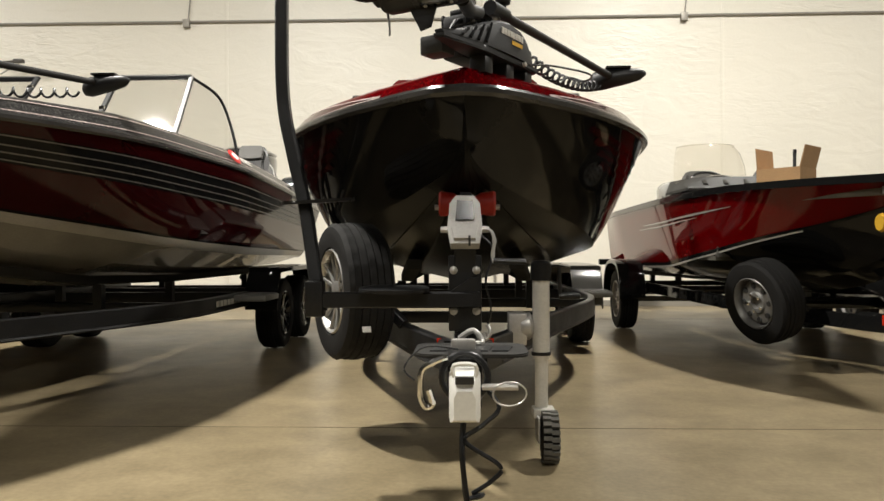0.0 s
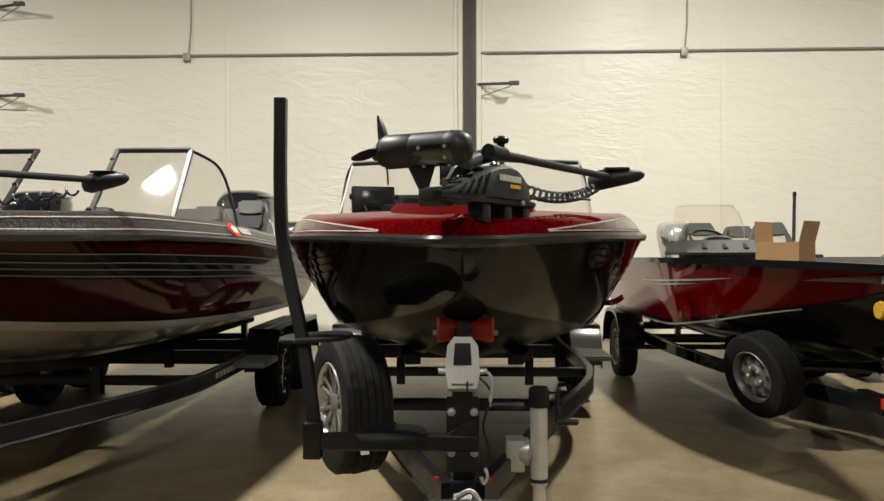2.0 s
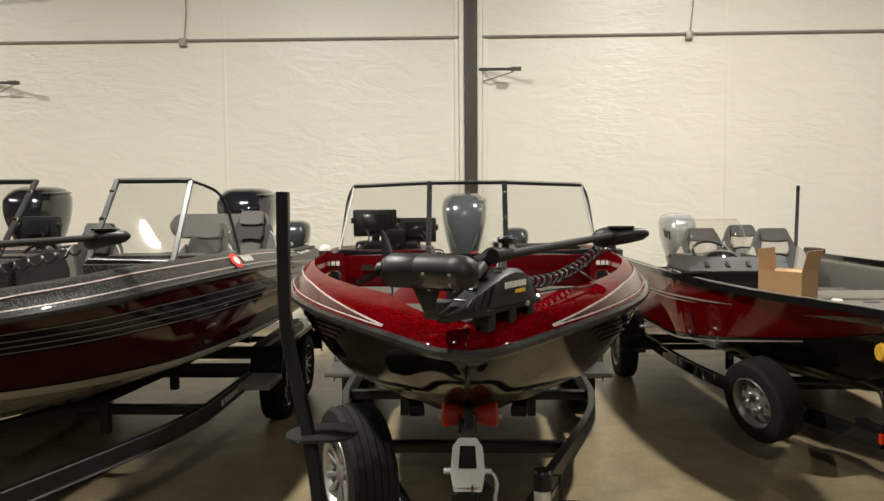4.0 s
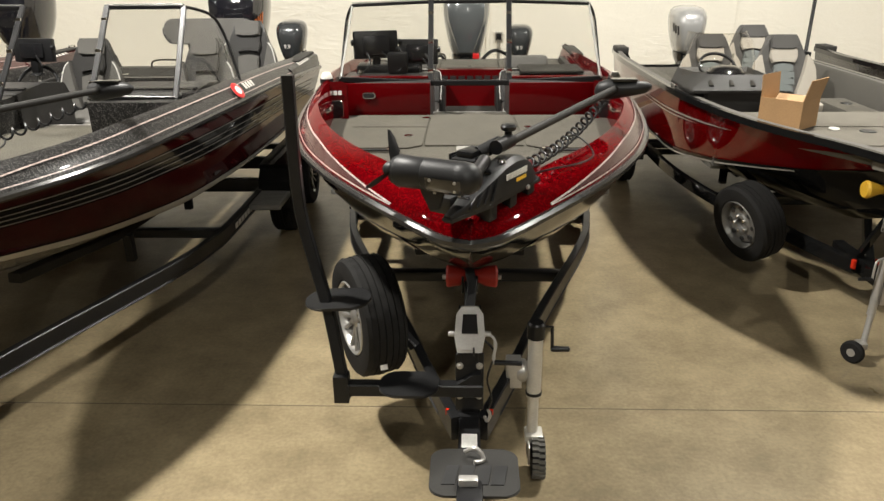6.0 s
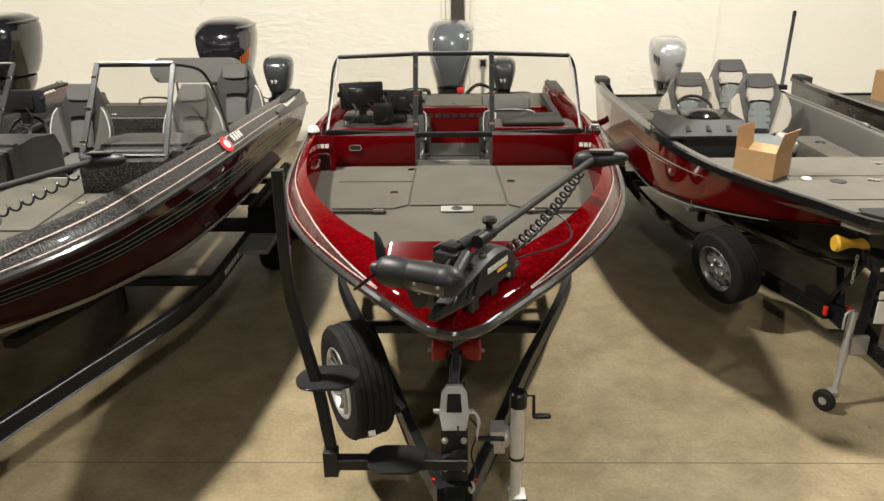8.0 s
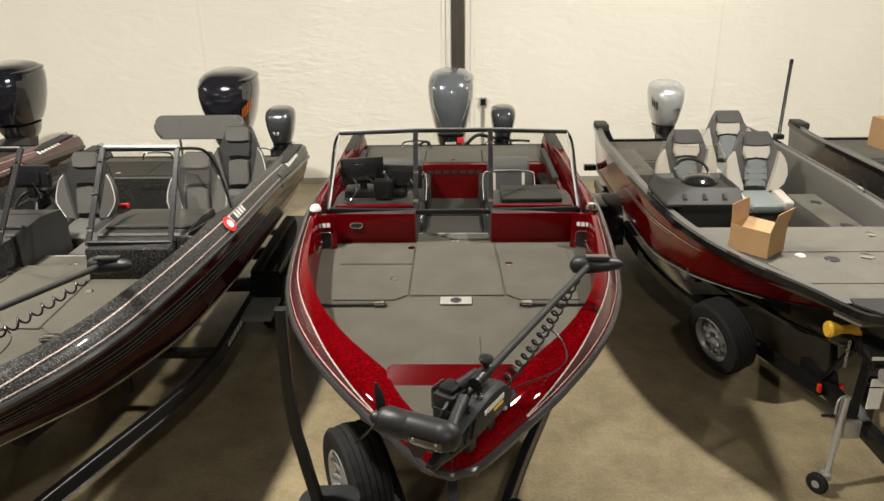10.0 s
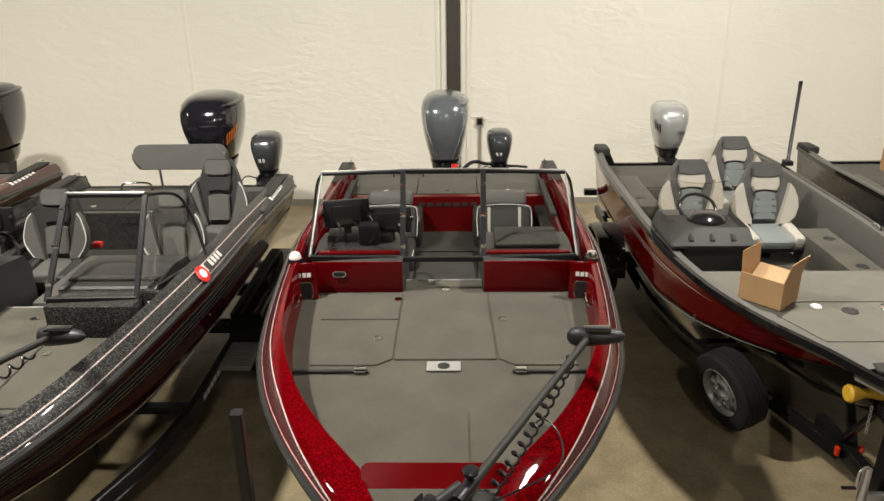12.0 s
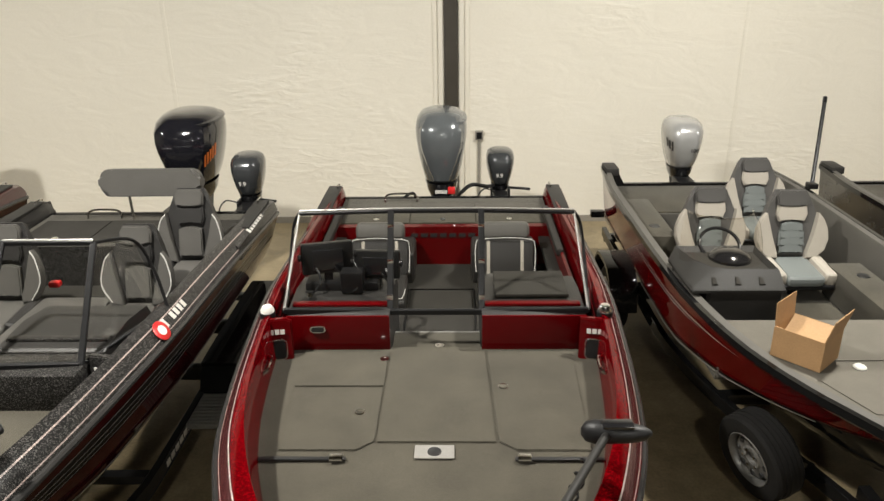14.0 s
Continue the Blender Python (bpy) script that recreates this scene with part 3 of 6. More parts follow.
def seat(name, parent_xy, z, label, face=0, pale=False, blue=False, boat_group="folding fishing seats"):
    """A folding fishing seat with bolsters, on a pedestal."""
    x, y = parent_xy
    t = thing(name, x, y, z, label, "seat", "folding fishing seats", rz=face)
    main = VINYL_BLUE if blue else VINYL
    side = VINYL_PALE if pale else VINYL_DARK
    def pad(w, d, h, m, r=0.05):
        bm = bmesh.new()
        add_box(bm, -w / 2, w / 2, -d / 2, d / 2, -h / 2, h / 2, bevel=min(r, h * 0.45, w * 0.4), seg=3)
        bm.transform(m)
        return bm
    part("pedestal", lathe([(0.0, 0.0), (0.11, 0.0), (0.11, 0.015), (0.04, 0.03), (0.035, 0.20), (0.0, 0.20)], n=16), PLASTIC, t)
    part("seat_shell", pad(0.46, 0.46, 0.05, pose(0, 0.0, 0.22)), PLASTIC, t)
    part("seat_cushion", pad(0.30, 0.46, 0.11, pose(0, -0.01, 0.29, 4)), main, t)
    for s in (-1, 1):
        part("seat_bolster", pad(0.11, 0.44, 0.14, pose(s * 0.195, 0, 0.30, 4, s * 10)), side, t)
    back = pose(0, 0.22, 0.34, -14)
    # upright shell of the back, waisted towards the top
    outline = [(-0.17, 0.0), (0.17, 0.0), (0.225, 0.06), (0.25, 0.16), (0.245, 0.26), (0.215, 0.38), (0.175, 0.50), (0.145, 0.60), (0.115, 0.645), (-0.115, 0.645), (-0.145, 0.60), (-0.175, 0.50), (-0.215, 0.38), (-0.245, 0.26), (-0.25, 0.16), (-0.225, 0.06)]
    shell_mat = VINYL_SLATE if pale else VINYL_DARK
    part("backrest_shell", plate(outline, 0.08, back @ pose(0, 0.05, 0, 90), 0.025), shell_mat, t)
    def panel(pts, thick, mat, y, name):
        part(name, plate(pts, thick, back @ pose(0, y, 0, 90), 0.010), mat, t)
    count, tall = (4, 0.068) if pale else (1, 0.24)
    for k in range(count):
        w = (0.095, 0.105, 0.102, 0.088)[k] if pale else 0.105
        z0 = 0.05 + tall * k
        arch = [(-w, z0), (-w * 0.5, z0 + 0.016), (0, z0 + 0.022), (w * 0.5, z0 + 0.016), (w, z0), (w * 0.96, z0 + tall), (w * 0.5, z0 + tall + 0.016), (0, z0 + tall + 0.022), (-w * 0.5, z0 + tall + 0.016), (-w * 0.96, z0 + tall)]
        panel(arch, 0.05, main, -0.025 - 0.001 * k, "backrest_cushion")
    low = 0.345 if pale else 0.33
    chest = [(-0.10, low), (0.0, low + 0.03), (0.10, low), (0.125, low + 0.07), (0.115, low + 0.155), (0.05, low + 0.13), (-0.05, low + 0.13), (-0.115, low + 0.155), (-0.125, low + 0.07)]
    panel(chest, 0.045, VINYL_PALE if pale else VINYL_DARK, -0.022, "neck_pad")
    top = [(-0.118, 0.50), (-0.05, 0.485), (0.05, 0.485), (0.118, 0.50), (0.125, 0.59), (0.10, 0.635), (-0.10, 0.635), (-0.125, 0.59)]
    panel(top, 0.05, VINYL_SLATE if pale else VINYL, -0.026, "headrest")
    for s in (-1, 1):
        wing = [(0.112, 0.0), (0.20, 0.01), (0.262, 0.08), (0.288, 0.18), (0.280, 0.28), (0.248, 0.37), (0.205, 0.43), (0.190, 0.34), (0.170, 0.24), (0.145, 0.14), (0.122, 0.06)]
        if s < 0:
            wing = [(-a, b) for a, b in reversed(wing)]
        panel(wing, 0.085, side if pale else VINYL, -0.015, "backrest_bolster")
        line = smooth_pts([(s * 0.20, -0.10, 0.025), (s * 0.280, -0.102, 0.17), (s * 0.250, -0.10, 0.35), (s * 0.205, -0.09, 0.42)], 4)
        if not pale:
            part("piping", tube([back @ Vector(p) for p in line], 0.005, 6, (0, 1, 0)), PIPING, t)
    return t


COWL_TABLE = ((0.0, 0.60, -0.34, 0.36), (0.06, 0.68, -0.39, 0.42), (0.22, 0.80, -0.44, 0.49), (0.42, 0.91, -0.49, 0.54), (0.62, 0.985, -0.50, 0.56), (0.78, 1.0, -0.47, 0.55), (0.89, 0.93, -0.40, 0.51), (0.96, 0.76, -0.30, 0.42), (1.0, 0.48, -0.17, 0.28))


def cowl_point(f, ang, width, depth, z_top, height, proud=0.0):
    """A point on the cowl: f up its height, ang round it in degrees (270: front, 0: starboard side)."""
    rows = [r[0] for r in COWL_TABLE]
    w, a, b = (float(np.interp(f, rows, [r[j] for r in COWL_TABLE])) for j in (1, 2, 3))
    cx, cy = math.cos(radians(ang)), math.sin(radians(ang))
    px = math.copysign(abs(cx) ** 0.72, cx) * (w * width / 2 + proud)
    py = (a + b) / 2 * depth + math.copysign(abs(cy) ** 0.8, cy) * ((b - a) / 2 * depth + proud)
    return Vector((px, py, z_top - height + f * height + 0.05 * height * (py / depth) * (1 if f > 0.6 else 0)))


def cowl_bars(n, f0, f1, a0, a1, width, depth, z_top, height, slope=0.0):
    """Plain bars lying on the cowl's skin, between two heights and two angles."""
    bm = bmesh.new()
    for k in range(n):
        b0, b1 = a0 + (a1 - a0) * k / n, a0 + (a1 - a0) * (k + 0.7) / n
        lift = slope * k / n
        rows = [[bm.verts.new(cowl_point(f0 + lift + (f1 - f0) * i / 4, b0 + (b1 - b0) * j / 2, width, depth, z_top, height, 0.004)) for j in range(3)] for i in range(5)]
        for i in range(4):
            for j in range(2):
                bm.faces.new((rows[i][j], rows[i][j + 1], rows[i + 1][j + 1], rows[i + 1][j]))
    return bm


def outboard(name, x, y, z_top, height, width, depth, cowl, label, reach=0.3, blank=None):
    """An outboard motor; z_top is the top of its cowl. Depth runs aft (+y)."""
    t = thing(name, x, y, 0, label, "outboard motor", "outboard motors")
    rings = []
    # rings run from the cowl's bottom to its top: (height fraction, width, front y, back y)
    for f, w, a, b in COWL_TABLE:
        ring = []
        for k in range(28):
            ang = 2 * math.pi * k / 28
            cx, cy = math.cos(ang), math.sin(ang)
            px = math.copysign(abs(cx) ** 0.72, cx) * w * width / 2
            py = math.copysign(abs(cy) ** 0.8, cy)
            py = (a + b) / 2 * depth + py * (b - a) / 2 * depth
            # two soft shoulders along the front face
            if cy < 0:
                py -= 0.035 * depth * (1 - min(1.0, abs(abs(px) / (width / 2) - 0.45) / 0.35)) * min(1, f * 2)
            ring.append((px, py, z_top - height + f * height + 0.05 * height * (py / depth) * (1 if f > 0.6 else 0)))
        rings.append(ring)
    part("cowl", loft(rings), cowl, t, angle=60)
    if height > 0.7:
        # raised shield on the front, creased along both edges
        rows_ = []
        for f in (0.06, 0.2, 0.35, 0.5, 0.65, 0.78, 0.88, 0.95):
            half = 52 * (0.30 + 0.70 * min(1.0, f / 0.55)) * (1.0 if f < 0.8 else 0.86)
            rows_.append([cowl_point(f, 270 + half * (k - 4) / 4, width, depth, z_top, height, 0.003 if k in (0, 8) else 0.020) for k in range(9)])
        part("front_shield", loft(rows_, closed=False), cowl, t, angle=25)
        part("vent_lip", loft([[cowl_point(f, a, width, depth, z_top, height, q) for a in range(300, 421, 15)] for f, q in ((0.86, 0.002), (0.875, 0.022), (0.90, 0.022), (0.915, 0.002))], closed=False), PLASTIC_GLOSS if cowl is COWL_BLACK else cowl, t, angle=25)
    zb = z_top - height
    rings = []
    for f, w, a, b in ((0.0, 0.66, -0.37, 0.36), (0.5, 0.60, -0.34, 0.34), (1.0, 0.46, -0.28, 0.30)):
        rings.append([(math.copysign(abs(math.cos(2 * math.pi * k / 20)) ** 0.7, math.cos(2 * math.pi * k / 20)) * w * width / 2,
                       (a + b) / 2 * depth + math.sin(2 * math.pi * k / 20) * (b - a) / 2 * depth, zb - 0.006 - f * 0.24 * height) for k in range(20)])
    part("lower_cowl", loft(rings), PLASTIC_GLOSS, t, angle=50)
    z2 = zb - 0.24 * height
    leg = [[(sx * w, yy, zz) for sx, yy in ((-1, -d), (0, -d * 1.25), (1, -d), (1, d), (0, d * 1.25), (-1, d))]
           for w, d, zz in ((0.10 * width / 0.55, 0.17 * depth, z2 + 0.02), (0.07 * width / 0.55, 0.14 * depth, z2 - 0.35 * height), (0.035, 0.10, max(0.32, z2 - 0.9 * height)))]
    part("midsection", loft(leg), PLASTIC_GREY if cowl is COWL_SILVER else PLASTIC, t)
    part("clamp_bracket", box(-0.12 * width / 0.55, 0.12 * width / 0.55, -reach, -0.14 * depth, z2 - 0.32 * height, z2 + 0.03, bevel=0.02), STEEL_BLACK, t)
    zg = max(0.30, z2 - 0.9 * height)
    bm = bmesh.new()
    add_lathe(bm, [(0.0, -0.30), (0.035, -0.24), (0.055, -0.1), (0.055, 0.12), (0.03, 0.2), (0.0, 0.2)], pose(0, 0.02, zg - 0.02, -90), 14)
    part("gearcase", bm, PLASTIC, t)
    if height < 0.5:
        part("tiller", tube(smooth_pts([(0.10, -0.20 * depth, z2 + 0.05), (0.22, -0.5 * depth, z2 + 0.08), (0.34, -0.6 * depth, z2 + 0.08)], 4), 0.016, 8), PLASTIC, t)
        part("swivel", box(-0.08, 0.08, -0.42 * depth, -0.1, z2 - 0.14, z2 + 0.02, bevel=0.015), PLASTIC, t)
        for s in (-1, 1):
            part("clamp_screw", tube([(s * 0.07, -0.42 * depth, z2 - 0.06), (s * 0.07, -0.75 * depth, z2 - 0.06)], 0.012, 8), ZINC, t)
            part("side_plate", box(s * 0.10 - 0.012, s * 0.10 + 0.012, -0.5 * depth, 0.02, z2 - 0.2, z2 + 0.06, bevel=0.005), STEEL_BLACK, t)
        part("cable_loop", tube(smooth_pts([(-0.08, -0.2, z2 + 0.04), (-0.2, -0.3, z2 + 0.10), (-0.28, -0.32, z2 - 0.02), (-0.2, -0.36, z2 - 0.12)], 5), 0.008, 6), PLASTIC, t)
    if blank:
        colour, w, h, zz = blank
        bm = bmesh.new()
        for k in range(6):
            add_box(bm, -w / 2 + w * k / 6, -w / 2 + w * (k + 0.72) / 6, -0.49 * depth - 0.02, -0.47 * depth, zz, zz + h)
        part("maker_mark", bm, colour, t, "small raised maker's mark")
    return t


def windshield(second):
    """Corners of the three-panel walk-through windshield: bottom, top, and the ends of its sides."""
    if second:
        b = {-3: (-0.905, 5.46, 1.66), -1: (-0.33, 5.40, 1.68), 1: (0.33, 5.40, 1.68), 3: (0.905, 5.46, 1.66)}
        tp = {-3: (-0.88, 5.92, 2.25), -1: (-0.315, 5.92, 2.25), 1: (0.315, 5.92, 2.25), 3: (0.88, 5.92, 2.25)}
        ends = ((1.15, 6.20, 1.665), (0.99, 6.20, 2.16))
    else:
        b = {-3: (-1.00, 5.62, 1.695), -1: (-0.305, 5.68, 1.655), 1: (0.305, 5.68, 1.655), 3: (1.00, 5.62, 1.695)}
        tp = {-3: (-0.95, 6.09, 2.21), -1: (-0.31, 6.06, 2.235), 1: (0.31, 6.06, 2.235), 3: (0.95, 6.09, 2.21)}
        ends = ((1.045, 5.95, 1.69), (1.0, 6.13, 2.12))
    return b, tp, ends


def pane(name, t, corners, m=None):
    bm = bmesh.new()
    c = [Vector(p) for p in corners]
    n = (c[1] - c[0]).cross(c[3] - c[0]).normalized() * 0.0025
    a = [bm.verts.new(p + n) for p in c]
    d = [bm.verts.new(p - n) for p in c]
    bm.faces.new(a)
    bm.faces.new(d[::-1])
    for k in range(4):
        bm.faces.new((a[k], a[(k + 1) % 4], d[(k + 1) % 4], d[k]))
    ob = part(name, bm, m or GLASS, t, smooth=False)
    ob.visible_shadow = False
    return ob


def bars(n, x0, x1, z0, z1, y, gap=0.28, slant=0.0):
    """Plain raised bars in place of lettering, in the plane y."""
    bm = bmesh.new()
    w = (x1 - x0) / n
    for k in range(n):
        add_box(bm, x0 + w * k, x0 + w * (k + 1 - gap), y - 0.002, y + 0.002, z0, z1)
    return bm


def bass_boat(dx, dy, cap, side_paint, label, red_panel, second, screens=True):
    t = thing("bass_boat", dx, dy, 0, label, "boat", "boats in a row")
    part("hull_bottom", hull_bottom(), GEL_BOTTOM if not second else GEL_GREY, t, angle=8)
    sides = part("hull_side", hull_sides((-1, 1)), GEL_BLACK, t)
    part("deck_cap", deck_cap(), cap, t, angle=50)
    part("rub_rail", rub_rail(), RUBRAIL, t)
    part("transom", plate([(-1.03, 0.87), (0, 0.64), (1.03, 0.87), (1.25, 1.42), (-1.25, 1.42)], 0.05, pose(0, Y1, 0, 90)), GEL_BLACK, t, smooth=False)
    for s in (-1, 1):
        if second:
            part("lower_band", hull_sides((s,), 0.0, 0.10, 0.003), GEL_SILVER, t)
            part("red_band", hull_sides((s,), 0.13, 0.56, 0.003, 2.8), GEL_DARK_RED, t)
            part("upper_red_band", hull_sides((s,), 0.84, 0.96, 0.003, 2.8), GEL_DARK_RED, t)
            for f in (0.59, 0.66, 0.73, 0.82):
                part("hull_pinstripe", hull_stripe(s, lambda y, f=f: f, 0.006, 2.75, 8.6, 0.006), STRIPE_DIM, t)
        else:
            for k in range(4):
                part("hull_flash", hull_stripe(s, lambda y, k=k: 0.84 - 0.08 * k - 0.07 * (y - 3.2), 0.022, 3.3 + 0.12 * k, 5.0 + 0.2 * k, 0.004, taper=0.7), GEL_DARK_RED, t)
        if not second:
            part("cap_band", cap_band(s, 0.026, lambda y: 0.020 + 0.055 * min(1.0, max(0.15, (y - 2.9) / 0.9)), 2.95, 8.8), GEL_MAROON, t)
        part("cap_pinstripe", cap_line(s, lambda y: cap_u(y, 0.022), 0.007, 2.95, 8.8), STRIPE, t)
        part("cap_pinstripe", cap_line(s, lambda y: cap_u(y, 0.022 + 0.055 * min(1.0, (y - 2.9) / 0.9)), 0.009, 2.95, 8.8), STRIPE, t)
    if second:
        for s in (-1, 1):
            part("model_mark", cap_bars(s, 1, 5.95, 6.08, 0.03, 0.075), LETTER_PALE, t)
            part("model_mark", cap_bars(s, 4, 6.12, 6.38, 0.035, 0.07), LETTER_PALE, t)
            bm = bmesh.new()
            for k in range(7):
                y0, y1 = 7.95 + 0.072 * k, 7.95 + 0.072 * (k + 0.68)
                bm.faces.new([bm.verts.new(p) for p in ((s * 1.243, y0, 1.552), (s * 1.243, y1, 1.552), (s * 1.204, y1, 1.579), (s * 1.204, y0, 1.579))])
            part("stern_mark", bm, LETTER_PALE, t)
        part("centre_locker", box(-0.27, 0.30, 6.15, 7.15, 1.05, 1.30, bevel=0.02), VINYL, t)
        part("cup_ring", lathe([(0.05, 0.0), (0.075, 0.005), (0.085, 0.0)], pose(0.02, 6.75, 1.302), 20), PLASTIC_WHITE, t)
        part("cup_well", lathe([(0, 0.001), (0.05, 0.001)], pose(0.02, 6.75, 1.302), 20), LETTER_DARK, t)
        part("red_lanyard", box(-0.33, -0.24, 7.32, 7.39, 1.30, 1.35, bevel=0.015), BADGE_RED, t, "bright red safety lanyard")
        for s in (-1, 1):
            part("console_front", box(*sorted((s * 0.33, s * 0.93)), 5.33, 5.60, 1.42, 1.662, bevel=0.012), GEL_CHARCOAL, t)
    # bow casting deck, with lids
    bm = bmesh.new()
    ys = stations(PANEL_Y, 5.62, 16)
    low = [bm.verts.new((-W_IN(y) + inset(y) - 0.01, y, DECK_Z)) for y in ys] + [bm.verts.new((W_IN(y) - inset(y) + 0.01, y, DECK_Z)) for y in reversed(ys)]
    bm.faces.new(low)
    r = bmesh.ops.extrude_face_region(bm, geom=list(bm.faces))
    for v in r["geom"]:
        if isinstance(v, bmesh.types.BMVert):
            v.co.z -= 0.04
    part("bow_deck", bm, CARPET, t, smooth=False)
    zb = cap_point(3.11, 1.0).z - 0.03
    ramp = [[Vector((x, y, z)) for y, z in ((3.09, zb), (PANEL_Y - 0.012, 1.682), (PANEL_Y, 1.690), (PANEL_Y + 0.012, 1.684), (PANEL_Y + 0.014, DECK_Z - 0.02), (3.11, DECK_Z - 0.02))] for x in (-0.325, -0.30, 0.30, 0.325)]
    for k in (0, 3):
        for v in ramp[k][1:4]:
            v.z -= 0.02
    part("bow_panel", loft(ramp), red_panel, t, angle=35)
    part("bow_recess", bow_recess(), CARPET, t)
    def lid(pts):
        return part("hatch_lid", plate(pts, 0.009, pose(0, 0, DECK_Z + 0.001), 0.004), CARPET, t)
    lid([(-0.115, 3.30), (0.165, 3.30), (0.165, 3.99), (-0.115, 3.99)])
    g = 0.006
    lid([(-0.30 + g, 4.60)] + [(-0.30 + g, 4.57), (0.36 - g, 4.57), (0.33 - g, 5.55), (-0.30 + g, 5.55)])
    lid([(-0.82 + g, 4.50), (-0.40, 4.50), (-0.30 - g, 4.58), (-0.30 - g, 5.12 - g), (-0.86 + g, 5.12 - g)])
    lid([(-0.86 + g, 5.12 + g), (-0.30 - g, 5.12 + g), (-0.30 - g, 5.55), (-0.88 + g, 5.55)])
    lid([(0.46, 4.50), (0.86 - g, 4.50), (0.90 - g, 5.55), (0.33 + g, 5.55), (0.36 + g, 4.58)])
    for x, y in ((-0.33, 5.45), (-0.42, 4.85), (0.42, 5.12)):
        part("hatch_latch", lathe([(0, 0), (0.032, 0), (0.030, 0.004), (0.012, 0.006), (0, 0.003)], pose(x, y, DECK_Z + 0.008), 14), CHROME, t)
    pb = part("pedestal_plate", plate(round_rect(0.21, 0.11, 0.006), 0.006, pose(0.02, 4.48, DECK_Z + 0.008)), ZINC, t, "bright metal seat-pedestal plate")
    part("socket", lathe([(0, 0.004), (0.03, 0.004), (0.036, 0.007), (0.04, 0.0)], pose(0.02, 4.48, DECK_Z + 0.011), 18), LETTER_DARK, pb)
    for s in (-1, 1):
        rod = part("rod_strap", box(s * 0.67 - 0.23, s * 0.67 + 0.23, 4.405, 4.43, DECK_Z + 0.008, DECK_Z + 0.022, bevel=0.004), LETTER_DARK, t)
        part("buckle", box(s * 0.49 - 0.035, s * 0.49 + 0.035, 4.39, 4.445, DECK_Z + 0.02, DECK_Z + 0.032, bevel=0.004), CHROME, rod)
    # consoles, speaker pods, windshield
    for s in (-1, 1):
        x0, x1 = sorted((s * 0.305, s * 0.985))
        rings = [[(x0, y, z0), (x1, y, z0), (x1, y, z1), (x0, y, z1)] for y, z0, z1 in ((5.60, 1.38, 1.66), (5.63, 1.38, 1.675), (5.95, 1.05, 1.70), (6.25, 1.05, 1.66), (6.32, 1.05, 1.55))]
        part("console", loft(rings), VINYL_DARK, t, angle=20)
        part("console_face", box(x0, x1, 5.588, 5.606, 1.40, 1.668, bevel=0.006), red_panel, t)
        part("dash_lip", box(x0 + 0.02, x1 - 0.02, 5.70, 5.76, 1.676, 1.70, bevel=0.01), red_panel, t)
        pod = part("speaker_pod", plate([(-0.085, -0.14), (0.085, -0.14), (0.085, 0.13), (0.05, 0.15), (-0.085, 0.15)], 0.05, pose(s * 1.02, 5.52, 1.54, 82, 0, -s * 10), 0.008), red_panel, t)
        part("speaker", plate(round_rect(0.10, 0.13, 0.03), 0.012, pose(s * 1.02, 5.473, 1.49, 82, 0, -s * 10), 0.003), PLASTIC_GLOSS, pod, "black speaker grille in a pale ring")
        part("speaker_ring", tube([pose(s * 1.02, 5.462, 1.49, 82, 0, -s * 10) @ Vector((a, b, 0.0)) for a, b in round_rect(0.105, 0.135, 0.03) + [round_rect(0.105, 0.135, 0.03)[0]]], 0.005, 6, (0, 1, 0)), CHROME, pod)
        mk = bars(3, -0.05, 0.055, 0.0, 0.032, 0, 0.2)
        mk.transform(pose(s * 1.02, 5.466, 1.60, -8, 0, -s * 10))
        part("maker_mark", mk, LETTER_PALE, pod)
        cl = part("cleat", tube(smooth_pts([(s * 1.03, 5.06, 1.55), (s * 1.00, 5.10, 1.56), (s * 1.01, 5.24, 1.56), (s * 1.05, 5.28, 1.55)], 4), 0.013, 8), CHROME, t)
    part("vent_badge", plate(round_rect(0.105, 0.05, 0.024), 0.008, pose(-0.78, 5.586, 1.575, 90), 0.003), CHROME, t)
    part("vent_mesh", plate(round_rect(0.085, 0.034, 0.016), 0.004, pose(-0.78, 5.578, 1.575, 90)), LETTER_DARK, t)
    b, tp, ends = windshield(second)
    for a, c in ((-3, -1), (-1, 1), (1, 3)):
        if second and a == -1:
            continue
        pane("windshield_pane", t, (b[a], b[c], tp[c], tp[a]))
    for s in (-3, 3):
        sg = 1 if s > 0 else -1
        back_b = (sg * ends[0][0], ends[0][1], ends[0][2])
        back_t = (sg * ends[1][0], ends[1][1], ends[1][2])
        pane("side_pane", t, (b[s], back_b, back_t, tp[s]))
        mid = Vector(back_b).lerp(Vector(back_t), 0.55) + Vector((sg * 0.012, 0.05, 0))
        part("side_rail", tube(smooth_pts([tp[s], back_t, mid, back_b], 6), 0.012, 8), PLASTIC, t)
        part("corner_post", beam([b[s], tp[s]], 0.040 if second else 0.014, 0.024, (0, -1, 0.5)), PLASTIC if second else ALLOY, t)
        part("base_rail", beam([b[s], back_b], 0.03, 0.03), PLASTIC, t)
    for a, c in ((-3, -1), (-1, 1), (1, 3)):
        if second and a == -1:
            continue
        part("top_rail", beam([tp[a], tp[c]], 0.030, 0.034 if second else 0.026), PLASTIC, t)
        part("rail_cap", beam([Vector(tp[a]) + Vector((0, 0, 0.019)), Vector(tp[c]) + Vector((0, 0, 0.019))], 0.022, 0.006), ALLOY, t)
        part("bottom_rail", beam([b[a], b[c]], 0.030, 0.042), PLASTIC, t)
